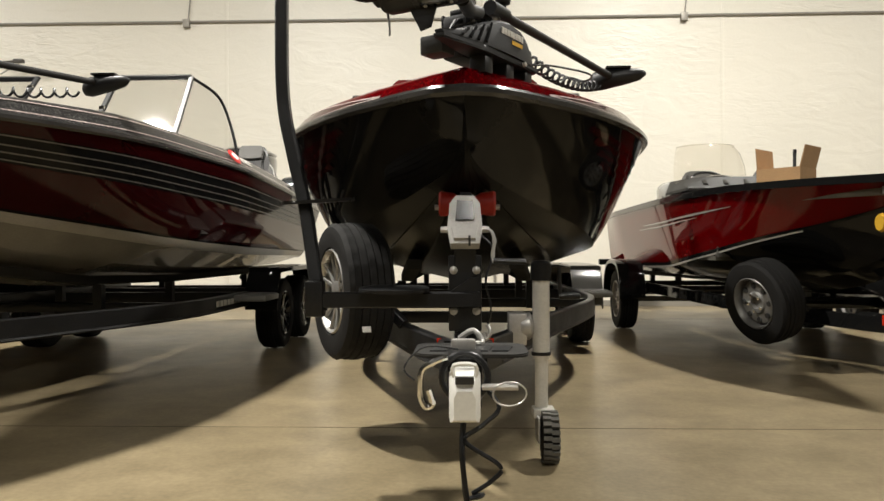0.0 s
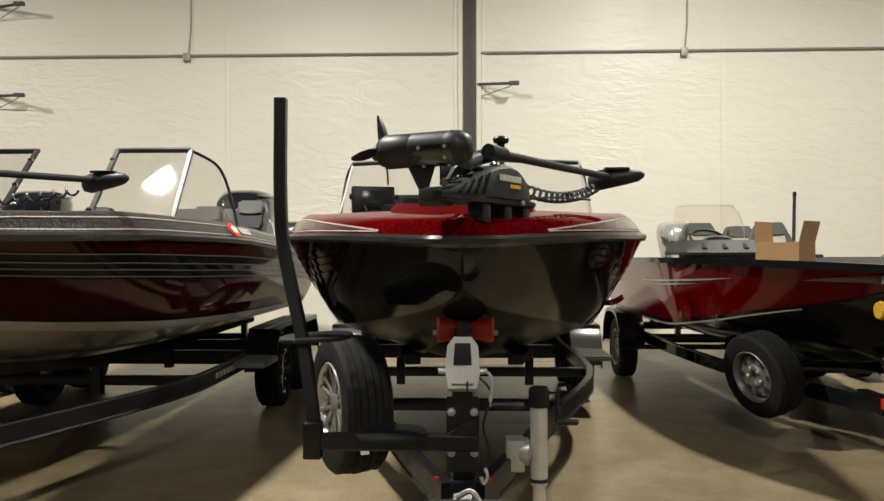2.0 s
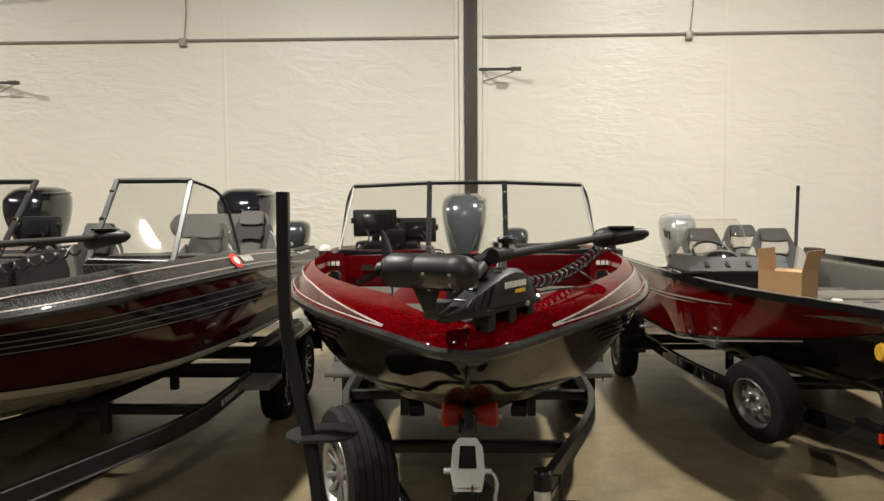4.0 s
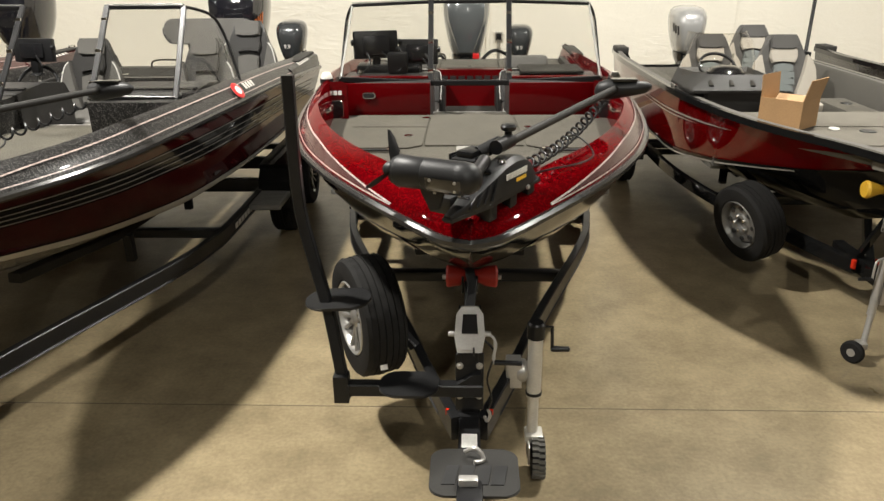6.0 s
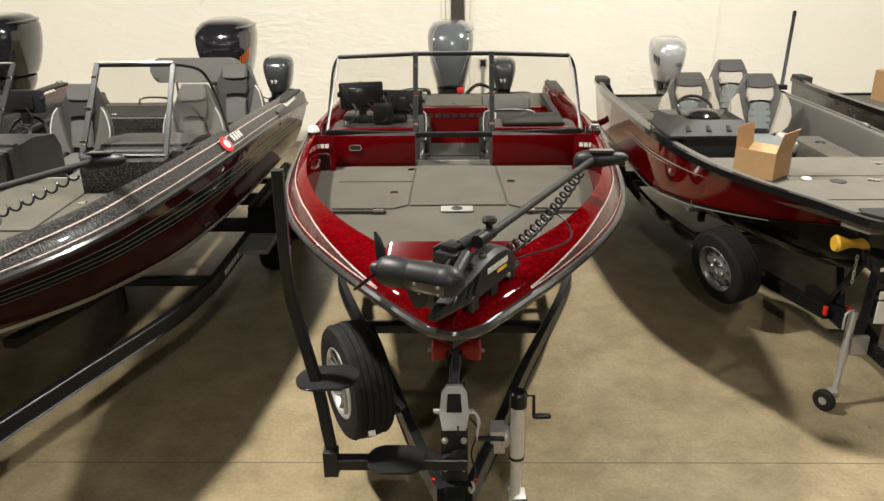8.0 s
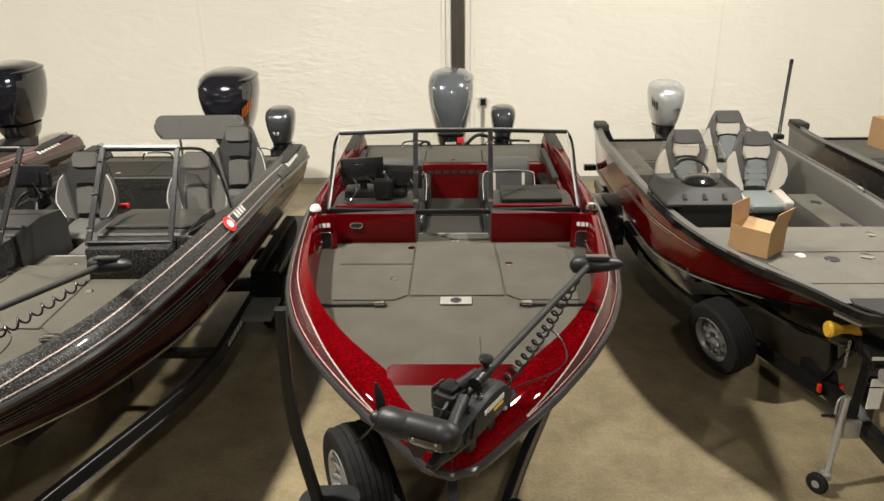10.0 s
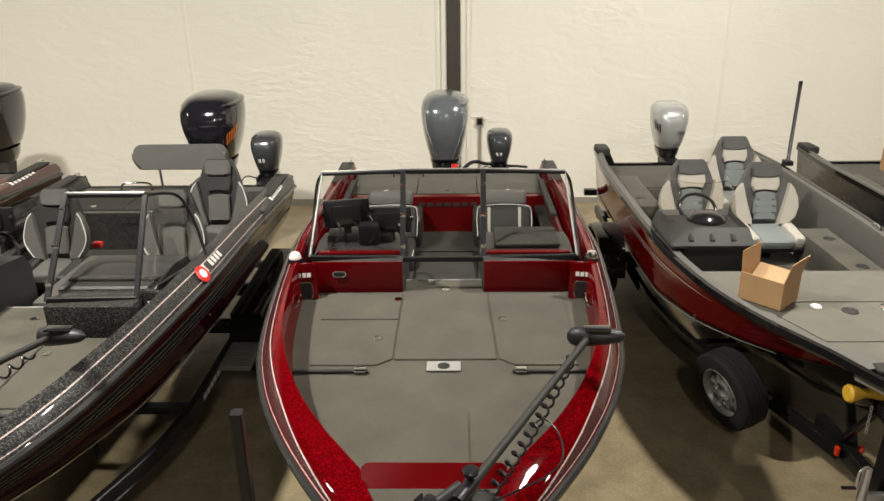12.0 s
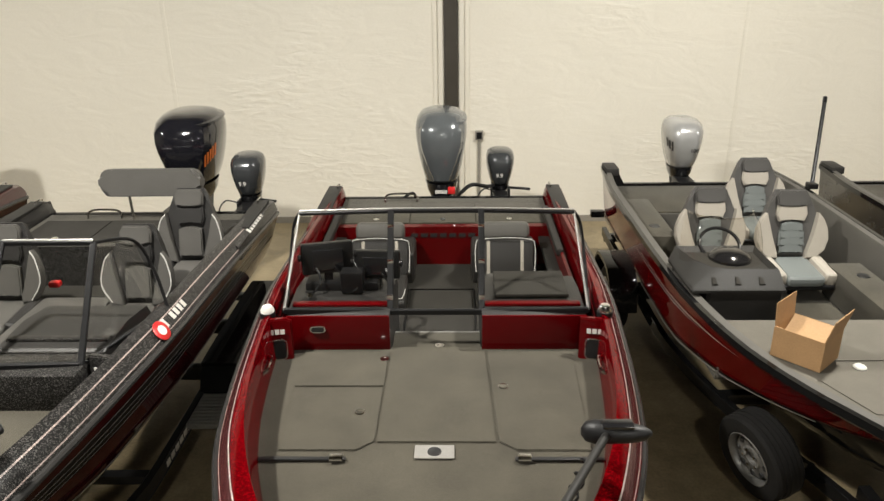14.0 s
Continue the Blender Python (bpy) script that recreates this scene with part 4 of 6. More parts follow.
    for a in (-1, 1):
        part("mullion", beam([Vector(b[a]) + Vector((0, -0.005, -0.01)), Vector(tp[a]) + Vector((0, -0.005, 0.01))], 0.042, 0.026, (0, -1, 0.5)), PLASTIC, t)
        for f in (0.15, 0.5, 0.85):
            p = Vector(b[a]).lerp(Vector(tp[a]), f)
            part("hinge", box(p.x - 0.02, p.x + 0.02, p.y - 0.026, p.y - 0.014, p.z - 0.02, p.z + 0.02, bevel=0.003), CHROME, t)
    # cockpit
    part("walkway_step", box(-0.303, 0.303, 5.572, 5.90, 1.26, 1.385, bevel=0.012), CARPET, t)
    part("step_nosing", tube([(-0.30, 5.905, 1.375), (0.30, 5.905, 1.375)], 0.012, 8), ALLOY, t)
    part("step_latch", lathe([(0, 0), (0.034, 0), (0.031, 0.004), (0.012, 0.006), (0, 0.003)], pose(0.02, 5.70, 1.386), 14), CHROME, t)
    part("step_riser", box(-0.303, 0.303, 5.885, 5.895, 1.05, 1.262), CARPET, t)
    part("cockpit_floor", box(-0.99, 0.99, 5.62, 8.0, 1.0, 1.05), CARPET_DARK, t)
    part("floor_lid", box(-0.27, 0.27, 6.35, 7.3, 1.05, 1.06, bevel=0.004), CARPET_DARK, t)
    part("floor_lid_rim", tube([(-0.29, 6.33, 1.058), (0.29, 6.33, 1.058), (0.29, 7.32, 1.058), (-0.29, 7.32, 1.058), (-0.29, 6.33, 1.058)], 0.007, 6), PLASTIC, t)
    part("aft_bulkhead", box(-1.02, 1.02, 7.92, 8.0, 1.05, 1.44), red_panel, t)
    part("aft_bulkhead_mark", bars(7, -0.30, 0.34, 1.335, 1.375, 7.916), LETTER_DARK, t, "row of dark raised marks")
    for s in (-1, 1):
        part("inner_liner", box(s * 1.035 - 0.015, s * 1.035 + 0.015, 5.65, 8.0, 1.05, 1.50), red_panel, t)
        part("rod_tray", box(*sorted((s * 0.92, s * 1.05)), 6.9, 7.9, 1.30, 1.35, bevel=0.01), PLASTIC_GREY, t)
        part("side_rod_rack", box(*sorted((s * 0.985, s * 1.05)), 7.1, 8.3, 1.46, 1.53, bevel=0.02), PLASTIC_GREY, t)
    part("aft_deck", box(-1.06, 1.06, 8.0, 8.85, 1.38, 1.43, bevel=0.01), CARPET, t)
    for x0, x1 in ((-0.98, -0.33), (-0.32, 0.32), (0.33, 0.98)):
        part("aft_lid", box(x0, x1, 8.03, 8.62, 1.43, 1.445, bevel=0.005), CARPET_DARK if second else CARPET, t)
        part("aft_latch", lathe([(0, 0), (0.03, 0), (0.028, 0.004), (0, 0.005)], pose((x0 + x1) / 2, 8.12, 1.446), 12), CHROME, t)
    for s in (-1, 1):
        capr = [[(s * (1.25 - i) , y, z) for i, z in ((0.0, 1.43), (0.012, z1 - 0.02), (0.05, z1), (0.13, z1 - 0.005), (0.17, z1 - 0.05), (0.175, 1.42))] for y, z1 in ((7.6, 1.57), (8.3, 1.575), (8.75, 1.58), (8.9, 1.56), (8.96, 1.49))]
        part("stern_cap", loft(capr, closed=True), cap, t, angle=45)
        part("stern_lid", box(*sorted((s * 1.08, s * 1.22)), 8.0, 8.8, 1.572, 1.592, bevel=0.008), PLASTIC_GREY, t)
        part("stern_cleat", tube(smooth_pts([(s * 1.12, 8.70, 1.59), (s * 1.12, 8.72, 1.61), (s * 1.12, 8.82, 1.61), (s * 1.12, 8.84, 1.59)], 4), 0.009, 8), CHROME, t)
    part("grab_rail", tube(smooth_pts([(-0.62, 8.72, 1.43), (-0.60, 8.74, 1.50), (-0.45, 8.75, 1.515), (-0.30, 8.74, 1.50), (-0.28, 8.72, 1.43)], 4), 0.011, 8), CHROME, t)
    if not second:
        part("gauge_pod", box(-0.92, -0.40, 5.92, 6.16, 1.68, 1.76, bevel=0.03), PLASTIC, t)
        for x, z in ((-0.86, 1.77), (-0.58, 1.78), (-0.36, 1.72)):
            part("helm_cable", tube(smooth_pts([(x, 5.98, z + 0.12), (x + 0.06, 5.90, z + 0.03), (x + 0.02, 5.86, z - 0.05), (x - 0.05, 5.90, z - 0.07)], 5), 0.008, 6), PLASTIC, t)
        part("helm_block", box(-0.66, -0.50, 5.86, 5.98, 1.70, 1.86, bevel=0.02), PLASTIC, t)
        part("chrome_knob", lathe([(0, 0.03), (0.02, 0.028), (0.026, 0.0)], pose(-0.86, 5.80, 1.71, -20), 12), CHROME, t)
        part("glove_box_lid", box(0.40, 0.90, 5.80, 6.20, 1.70, 1.725, bevel=0.01), CARPET_DARK, t)
    part("steering_column", tube([(-0.62, 6.22, 1.50), (-0.62, 6.40, 1.58)], 0.025, 10), PLASTIC, t)
    ring = [pose(-0.62, 6.42, 1.60, 62) @ Vector((0.17 * math.cos(a), 0.17 * math.sin(a), 0)) for a in [2 * math.pi * k / 24 for k in range(25)]]
    wheel = part("steering_wheel", tube(ring, 0.014, 8, (0.3, 0.7, 0.5)), PLASTIC, t)
    for a in (90, 210, 330):
        part("spoke", tube([pose(-0.62, 6.42, 1.60, 62) @ Vector(p) for p in ((0, 0, -0.02), (0.165 * math.cos(radians(a)), 0.165 * math.sin(radians(a)), 0))], 0.012, 6, (0.3, 0.7, 0.4)), ALLOY, wheel)
    return t


def scaffold_trailer(dx, dy, label, light_fender, mark):
    """Tandem-axle bunk trailer of dark powder-coated steel."""
    t = thing("boat_trailer", dx, dy, 0, label, "trailer", "boat trailers")
    part("tongue", beam([(0, 2.10, 0.50), (0, 3.3, 0.50)], 0.10, 0.12), STEEL_BLACK, t)
    for s in (-1, 1):
        rail = smooth_pts([(s * 0.06, 2.78, 0.50), (s * 0.22, 3.25, 0.50), (s * 0.45, 3.98, 0.50), (s * 0.84, 5.08, 0.50), (s * 0.96, 5.6, 0.50), (s * 1.0, 6.2, 0.50), (s * 1.0, 8.9, 0.50)], 6)
        part("side_rail", beam(rail, 0.055, 0.125), STEEL_BLACK, t)
        trim = [p + Vector((s * 0.030, 0, -0.045)) for p in rail[3:]]
        part("rail_edge", beam(trim, 0.006, 0.012), STEEL_GREY, t)
        part("side_reflector", box(s * 0.105 - 0.009, s * 0.105 + 0.009, 2.84, 2.85, 0.535, 0.565), REFLECTOR, t)
        bunk = [(s * 0.30, 4.2, 0.86 - 0.02), (s * 0.42, 5.2, 0.73), (s * 0.48, 6.4, 0.70), (s * 0.48, 8.8, 0.70)]
        part("bunk", beam(bunk, 0.09, 0.06), CARPET_DARK, t)
        for y in (5.3, 6.5, 8.6):
            part("bunk_bracket", box(s * 0.47 - 0.03, s * 0.47 + 0.03, y - 0.03, y + 0.03, 0.5, 0.70), STEEL_BLACK, t)
        # fender over two wheels
        prof = [(6.86, 0.42), (6.90, 0.62), (7.0, 0.74), (7.12, 0.78), (8.5, 0.78), (8.62, 0.74), (8.72, 0.62), (8.76, 0.42)]
        rings = []
        for y, z in smooth_pts([(0, a, b) for a, b in prof], 3) and [(p.y, p.z) for p in smooth_pts([(0, a, b) for a, b in prof], 3)]:
            ring = [(s * 1.0, y, z), (s * 1.27, y, z), (s * 1.29, y, z - 0.01), (s * 1.29, y, z - 0.05), (s * 1.275, y, z - 0.05), (s * 1.27, y, z - 0.02), (s * 1.0, y, z - 0.02)]
            rings.append(ring)
        part("fender", loft(rings), GEL_FENDER if light_fender is GEL_GREY else GEL_BLACK, t, angle=40)
        part("fender_step", box(*sorted((s * 1.02, s * 1.30)), 6.45, 6.88, 0.50, 0.55, bevel=0.012), TREAD_PLATE, t)
        for k in range(9):
            part("step_rib", box(*sorted((s * 1.04, s * 1.28)), 6.475 + 0.045 * k, 6.495 + 0.045 * k, 0.549, 0.557), TREAD_PLATE, t)
        fm = bars(7, 0, 0.62, 0.0, 0.045, 0)
        fm.transform(Matrix.Translation((s * 1.034, 6.02, 0.485)) @ pose(0, 0, 0, 0, 0, s * 90) @ Matrix.Translation((0 if s > 0 else -0.62, 0, 0)))
        part("maker_mark", fm, mark, t)
        for y in (7.36, 8.22):
            wheel_parts(t, pose(s * 1.14, y, 0.335, 0, s * 90, 0), 0.335, 0.21, ALLOY if light_fender is not STEEL_BLACK else PLASTIC_GLOSS, "spoke")
    for y in ((4.6, 5.9, 7.36, 8.22, 8.85) if light_fender is GEL_GREY else (5.9, 7.36, 8.22, 8.85)):
        w = {4.6: 0.64, 5.9: 0.97}.get(y, 1.0)
        part("crossmember", box(-w, w, y - 0.04, y + 0.04, 0.40 if y in (7.36, 8.22) else 0.46, 0.53, bevel=0.008), STEEL_BLACK, t)
    return t


def wheel_parts(t, m, R, width, rim_mat, style, notched=False):
    """A tyre with tread ribs and a rim under thing t; m's z axis is the axle, facing out."""
    w = width / 2
    prof = [(R * 0.60, -w * 0.80), (R * 0.64, -w * 0.98), (R * 0.80, -w * 1.06), (R * 0.93, -w * 0.98), (R * 0.985, -w * 0.80)]
    for k in range(5):
        a = -0.80 + 1.6 * (k + 0.10) / 5
        b = -0.80 + 1.6 * (k + 0.90) / 5
        crown = R * (1.0 - 0.012 * abs(k - 2))
        prof += [(crown - 0.012, w * (a - 0.03)), (crown, w * a), (crown, w * b), (crown - 0.012, w * (b + 0.03))]
    prof += [(R * 0.985, w * 0.80), (R * 0.93, w * 0.98), (R * 0.80, w * 1.06), (R * 0.64, w * 0.98), (R * 0.60, w * 0.80), (R * 0.60, -w * 0.80)]
    bm = bmesh.new()
    n = 96 if notched else 44
    cols = []
    for k in range(n):
        ang = 2 * math.pi * k / n
        col = []
        for j, (r, z) in enumerate(prof):
            cut = notched and (k % 4 == 0) and r > R * 0.97 and abs(z) > w * 0.40
            cut = cut or (notched and k % 4 == 2 and r > R * 0.985 and abs(z) < w * 0.18)
            rr = r - 0.005 if cut else r
            col.append(bm.verts.new(m @ Vector((rr * math.cos(ang), rr * math.sin(ang), z))))
        cols.append(col)
    for k in range(n):
        a, b = cols[k], cols[(k + 1) % n]
        for j in range(len(prof) - 1):
            bm.faces.new((a[j], b[j], b[j + 1], a[j + 1]))
    tyre = part("tyre", bm, RUBBER, t, angle=28)
    bm = bmesh.new()
    r = R * 0.615
    add_lathe(bm, [(r, w * 0.95), (r * 0.97, w * 1.0), (r * 0.92, w * 0.9), (r * 0.88, w * 0.45), (r * 0.86, -w * 0.9)], m, 40)
    rim = part("rim", bm, rim_mat, t)
    bm = bmesh.new()
    if style == "spoke":
        for k in range(6):
            a = 2 * math.pi * k / 6
            for off in (-0.16, 0.16):
                c, s_ = math.cos(a + off * 0.5), math.sin(a + off * 0.5)
                c2, s2 = math.cos(a + off * 1.3), math.sin(a + off * 1.3)
                add_sweep(bm, [m @ Vector((r * 0.22 * c, r * 0.22 * s_, w * 0.62)), m @ Vector((r * 0.6 * c2, r * 0.6 * s2, w * 0.68)), m @ Vector((r * 0.92 * c2, r * 0.92 * s2, w * 0.80))], rect(0.022, 0.024, 0.004), up=m.to_3x3() @ Vector((0, 0, 1)))
        part("spokes", bm, rim_mat, rim)
        part("hub_cap", lathe([(r * 0.27, w * 0.5), (r * 0.27, w * 0.70), (r * 0.2, w * 0.80), (0, w * 0.82)], m, 20), rim_mat, rim)
        part("wheel_well", lathe([(0, -w * 0.3), (r * 0.86, -w * 0.3)], m, 24), LETTER_DARK, rim)
    else:
        # pressed steel disc with round holes shown as dished cups
        add_lathe(bm, [(r * 0.90, w * 0.20), (r * 0.80, w * 0.55), (r * 0.62, w * 0.62), (r * 0.45, w * 0.62), (r * 0.38, w * 0.72), (r * 0.25, w * 0.72), (r * 0.24, w * 0.45), (0, w * 0.45)], m, 40)
        part("disc", bm, rim_mat, rim)
        for k in range(8):
            a = 2 * math.pi * k / 8
            mm = m @ Matrix.Translation((r * 0.66 * math.cos(a), r * 0.66 * math.sin(a), w * 0.60))
            part("vent_hole", lathe([(0, 0.012), (0.020, 0.012), (0.024, 0.0)], mm, 12), LETTER_DARK, rim)
        for k in range(5):
            a = 2 * math.pi * (k + 0.3) / 5
            mm = m @ Matrix.Translation((r * 0.33 * math.cos(a), r * 0.33 * math.sin(a), w * 0.72))
            part("lug_nut", lathe([(0.013, 0), (0.013, 0.016), (0, 0.018)], mm, 6), CHROME, rim)
    return tyre


# the red boat in the middle and the dark one beside it
BOATS = [bass_boat(0, 0, GEL_RED, GEL_BLACK, "red metalflake bass boat with glossy black hull on a trailer", GEL_PANEL, False)]
scaffold_trailer(0, 0, "dark steel tandem-axle trailer under the red bass boat", GEL_GREY, LETTER_PALE)
L_DX, L_DY = -2.97, -0.47
bass_boat(L_DX, L_DY, GEL_CHARCOAL, GEL_BLACK, "charcoal metalflake bass boat with dark red striped hull", GEL_CHARCOAL, True)
scaffold_trailer(L_DX, L_DY, "black tandem-axle trailer under the charcoal bass boat", STEEL_BLACK, LETTER_PALE)

hoses = outboard("outboard_motor", -0.04, 9.80, 2.20, 0.82, 0.60, 0.74, COWL_GREY, "large slate-grey outboard motor on the red boat's transom", 0.90, (LETTER_PALE, 0.14, 0.03, 1.30))
part("rigging_hose", tube(smooth_pts([(0.12, -0.45, 1.20), (0.20, -0.75, 1.40), (0.34, -0.70, 1.50), (0.52, -0.50, 1.42), (0.60, -0.25, 1.36)], 6), 0.022, 8), PLASTIC, hoses)
part("rigging_hose", tube(smooth_pts([(-0.12, -0.45, 1.20), (-0.24, -0.80, 1.36), (-0.30, -0.86, 1.46), (-0.40, -0.90, 1.42)], 5), 0.016, 8), PLASTIC, hoses)
part("drain_plug", box(0.08, 0.16, -0.72, -0.62, 1.40, 1.46, bevel=0.01), BADGE_RED, hoses, "bright red fitting")
kick = outboard("outboard_motor", 0.65, 9.75, 1.74, 0.40, 0.33, 0.42, COWL_DARK, "small dark grey kicker outboard beside the large motor", 0.86)
kick2 = outboard("outboard_motor", -2.17, 9.15, 1.86, 0.44, 0.36, 0.44, COWL_DARK, "small dark grey kicker outboard on the charcoal boat", 0.74)
dark = outboard("outboard_motor", -2.87, 9.45, 2.28, 0.78, 0.72, 0.90, COWL_BLACK, "large glossy black outboard motor with orange flashes", 1.03)
part("flank_flash", cowl_bars(7, 0.22, 0.40, -62, -18, 0.72, 0.90, 2.28, 0.78, 0.22), LETTER_ORANGE, dark)
for k, (x, y, z) in ((kick, (-0.055, -0.262, 1.455)), (kick2, (-0.06, -0.27, 1.555))):
    fc = bpy.data.curves.new("power_number", "FONT")
    fc.body, fc.size, fc.extrude = "9.9", 0.065, 0.002
    fc.materials.append(LETTER_PALE)
    fo = new("power_number", fc)
    fo.parent = k
    fo.matrix_basis = pose(x, y + 0.045, z, 84)

# ---- gear on the red boat's trailer ----
C_TRAILER = [o for o in scene.objects if o.name.startswith("boat_trailer")][0]


def coil(p0, p1, turns, r, sag=0.0, n=10):
    """A helix between two points."""
    p0, p1 = Vector(p0), Vector(p1)
    d = (p1 - p0).normalized()
    a = d.cross(Vector((0, 0, 1))).normalized()
    b = a.cross(d)
    out = []
    for k in range(turns * n + 1):
        f = k / (turns * n)
        ang = 2 * math.pi * f * turns
        c = p0.lerp(p1, f) - Vector((0, 0, 1)) * sag * 4 * f * (1 - f)
        out.append(c + a * r * math.cos(ang) + b * r * math.sin(ang))
    return out


def fore_gear(t):
    # winch stand
    part("winch_post", beam([(0, 2.86, 0.54), (0, 2.80, 0.98)], 0.085, 0.07, (0, -1, 0)), STEEL_BLACK, t)
    part("post_plate", box(-0.065, 0.065, 2.785, 2.80, 0.60, 0.90, bevel=0.006), STEEL_BLACK, t)
    for x in (-0.045, 0.045):
        for z in (0.68, 0.84):
            part("bolt", lathe([(0, 0.022), (0.010, 0.018), (0.011, 0.006), (0.017, 0.005), (0.017, 0)], pose(x, 2.784, z, 90), 8), ZINC, t)
    part("roller_arm", beam([(0, 2.84, 0.96), (0, 3.0, 1.06), (0, 3.17, 1.10)], 0.05, 0.05), STEEL_BLACK, t)
    for s in (-1, 1):
        part("roller_cheek", box(*sorted((s * 0.028, s * 0.04)), 3.08, 3.22, 1.06, 1.14, bevel=0.005), STEEL_BLACK, t)
    rl = part("bow_roller", lathe([(0, -0.125), (0.050, -0.125), (0.056, -0.115), (0.048, -0.06), (0.034, -0.035), (0.034, 0.035), (0.048, 0.06), (0.056, 0.115), (0.050, 0.125), (0, 0.125)], pose(0.01, 3.15, 1.125, 0, 90), 24), ROLLER_RED, t, "red urethane bow roller")
    part("roller_axle", tube([(-0.135, 3.17, 1.11), (0.155, 3.17, 1.11)], 0.012, 8), ZINC, rl)
    # winch
    sec = [(-0.055, -0.10), (0.055, -0.10), (0.068, -0.03), (0.060, 0.07), (0.035, 0.105), (-0.035, 0.105), (-0.060, 0.07), (-0.068, -0.03)]
    wn = part("winch", plate(sec, 0.09, pose(0, 2.82, 1.01, 68), 0.016), WINCH_METAL, t, "bright cast-metal winch housing")
    part("winch_window", plate([(-0.036, -0.01), (0.036, -0.01), (0.030, 0.075), (-0.030, 0.075)], 0.006, pose(0, 2.733, 1.043, 68), 0.002), PLASTIC_GLOSS, wn)
    part("winch_slot", box(0.014, 0.022, 2.70, 2.725, 0.935, 0.975), LETTER_DARK, wn)
    part("winch_drum", lathe([(0, -0.05), (0.045, -0.05), (0.045, -0.044), (0.03, -0.04), (0.03, 0.04), (0.045, 0.044), (0.045, 0.05), (0, 0.05)], pose(0, 2.90, 1.04, 0, 90), 20), PLASTIC, wn)
    for s in (-1, 1):
        part("winch_bolt", lathe([(0, 0.03), (0.012, 0.03), (0.014, 0.0)], pose(s * 0.066, 2.79, 1.0, 0, s * 90), 8), ZINC, wn)
    part("winch_lever", beam(smooth_pts([(0.085, 2.78, 1.0), (0.105, 2.775, 0.990), (0.115, 2.765, 0.955), (0.108, 2.755, 0.905), (0.112, 2.75, 0.87)], 4), 0.018, 0.012), WINCH_METAL, wn, "bright crank lever")
    part("winch_crank", tube([(0.11, 2.75, 0.878), (0.235, 2.75, 0.873)], 0.012, 8), PLASTIC, wn)
    part("winch_strap", beam(smooth_pts([(0, 2.90, 1.08), (0.01, 3.0, 1.14), (0.0, 3.10, 1.17), (0, 3.25, 1.13)], 5), 0.045, 0.005), STEEL_GREY, t)
    part("safety_cable", tube(smooth_pts([(0.06, 2.78, 0.98), (0.11, 2.76, 0.92), (0.08, 2.74, 0.80), (0.10, 2.74, 0.70), (0.085, 2.75, 0.62)], 5), 0.005, 6), PLASTIC, t)
    part("cable_hook", tube(smooth_pts([(0.085, 2.75, 0.63), (0.095, 2.74, 0.60), (0.08, 2.735, 0.575), (0.07, 2.74, 0.60)], 5), 0.008, 6), ZINC, t)
    # step arm, guide post and its two steps
    part("step_arm", beam([(-0.60, 2.77, 0.725), (0.06, 2.77, 0.725)], 0.06, 0.062), STEEL_BLACK, t)
    part("arm_gusset", plate([(-0.14, 0.0), (0.05, 0.0), (0.05, 0.11), (0.02, 0.11)], 0.05, pose(0, 2.80, 0.70, 90)), STEEL_BLACK, t)
    post = smooth_pts([(-0.57, 2.77, 0.68), (-0.60, 2.80, 0.85), (-0.645, 2.86, 1.08), (-0.715, 2.93, 1.33), (-0.755, 2.96, 1.50), (-0.768, 2.965, 1.70), (-0.768, 2.97, 2.12)], 5)
    part("guide_post", beam(post, 0.050, 0.050, (0, 1, 0)), STEEL_BLACK, t, "tall dark guide post bent outward")
    part("post_bracket", box(-0.625, -0.555, 2.735, 2.805, 0.66, 0.80, bevel=0.006), STEEL_BLACK, t)
    part("arm_step", plate(round_rect(0.27, 0.19, 0.075), 0.014, pose(-0.275, 2.735, 0.760, 4), 0.004), STEEL_BLACK, t, "black rounded step plate")
    part("post_step", plate(round_rect(0.30, 0.19, 0.085), 0.014, pose(-0.60, 2.885, 1.115, 4, -3), 0.004), STEEL_BLACK, t, "black rounded step plate")
    # spare wheel bracket
    part("spare_bracket", beam([(-0.30, 3.45, 0.56), (-0.40, 3.50, 0.66), (-0.47, 3.53, 0.72)], 0.05, 0.05), STEEL_BLACK, t)
    # tongue step with a dark mark
    pl = part("tongue_step", plate(round_rect(0.37, 0.30, 0.06), 0.012, pose(0.02, 2.355, 0.578), 0.004), PLASTIC_GREY, t, "black tongue step plate with a dark mark")
    part("step_foot", box(-0.035, 0.035, 2.30, 2.42, 0.555, 0.579), STEEL_BLACK, pl)
    for x in (-0.10, -0.035, 0.035, 0.10):
        part("step_mark", plate([(-0.034, -0.06), (0.020, -0.06), (0.040, 0.06), (-0.014, 0.06)], 0.004, pose(0.02 + x, 2.33, 0.590)), LETTER_DARK, pl)
    part("tongue_label", plate(round_rect(0.07, 0.10, 0.004), 0.002, pose(0, 2.60, 0.562)), LABEL_WHITE, t)
    part("strap_ratchet", tube(smooth_pts([(-0.02, 2.46, 0.61), (0.03, 2.44, 0.64), (0.06, 2.42, 0.60), (0.02, 2.40, 0.60)], 5), 0.010, 8), ZINC, t)
    part("tongue_latch", box(-0.045, 0.035, 2.245, 2.285, 0.592, 0.632, bevel=0.01), ZINC, t)
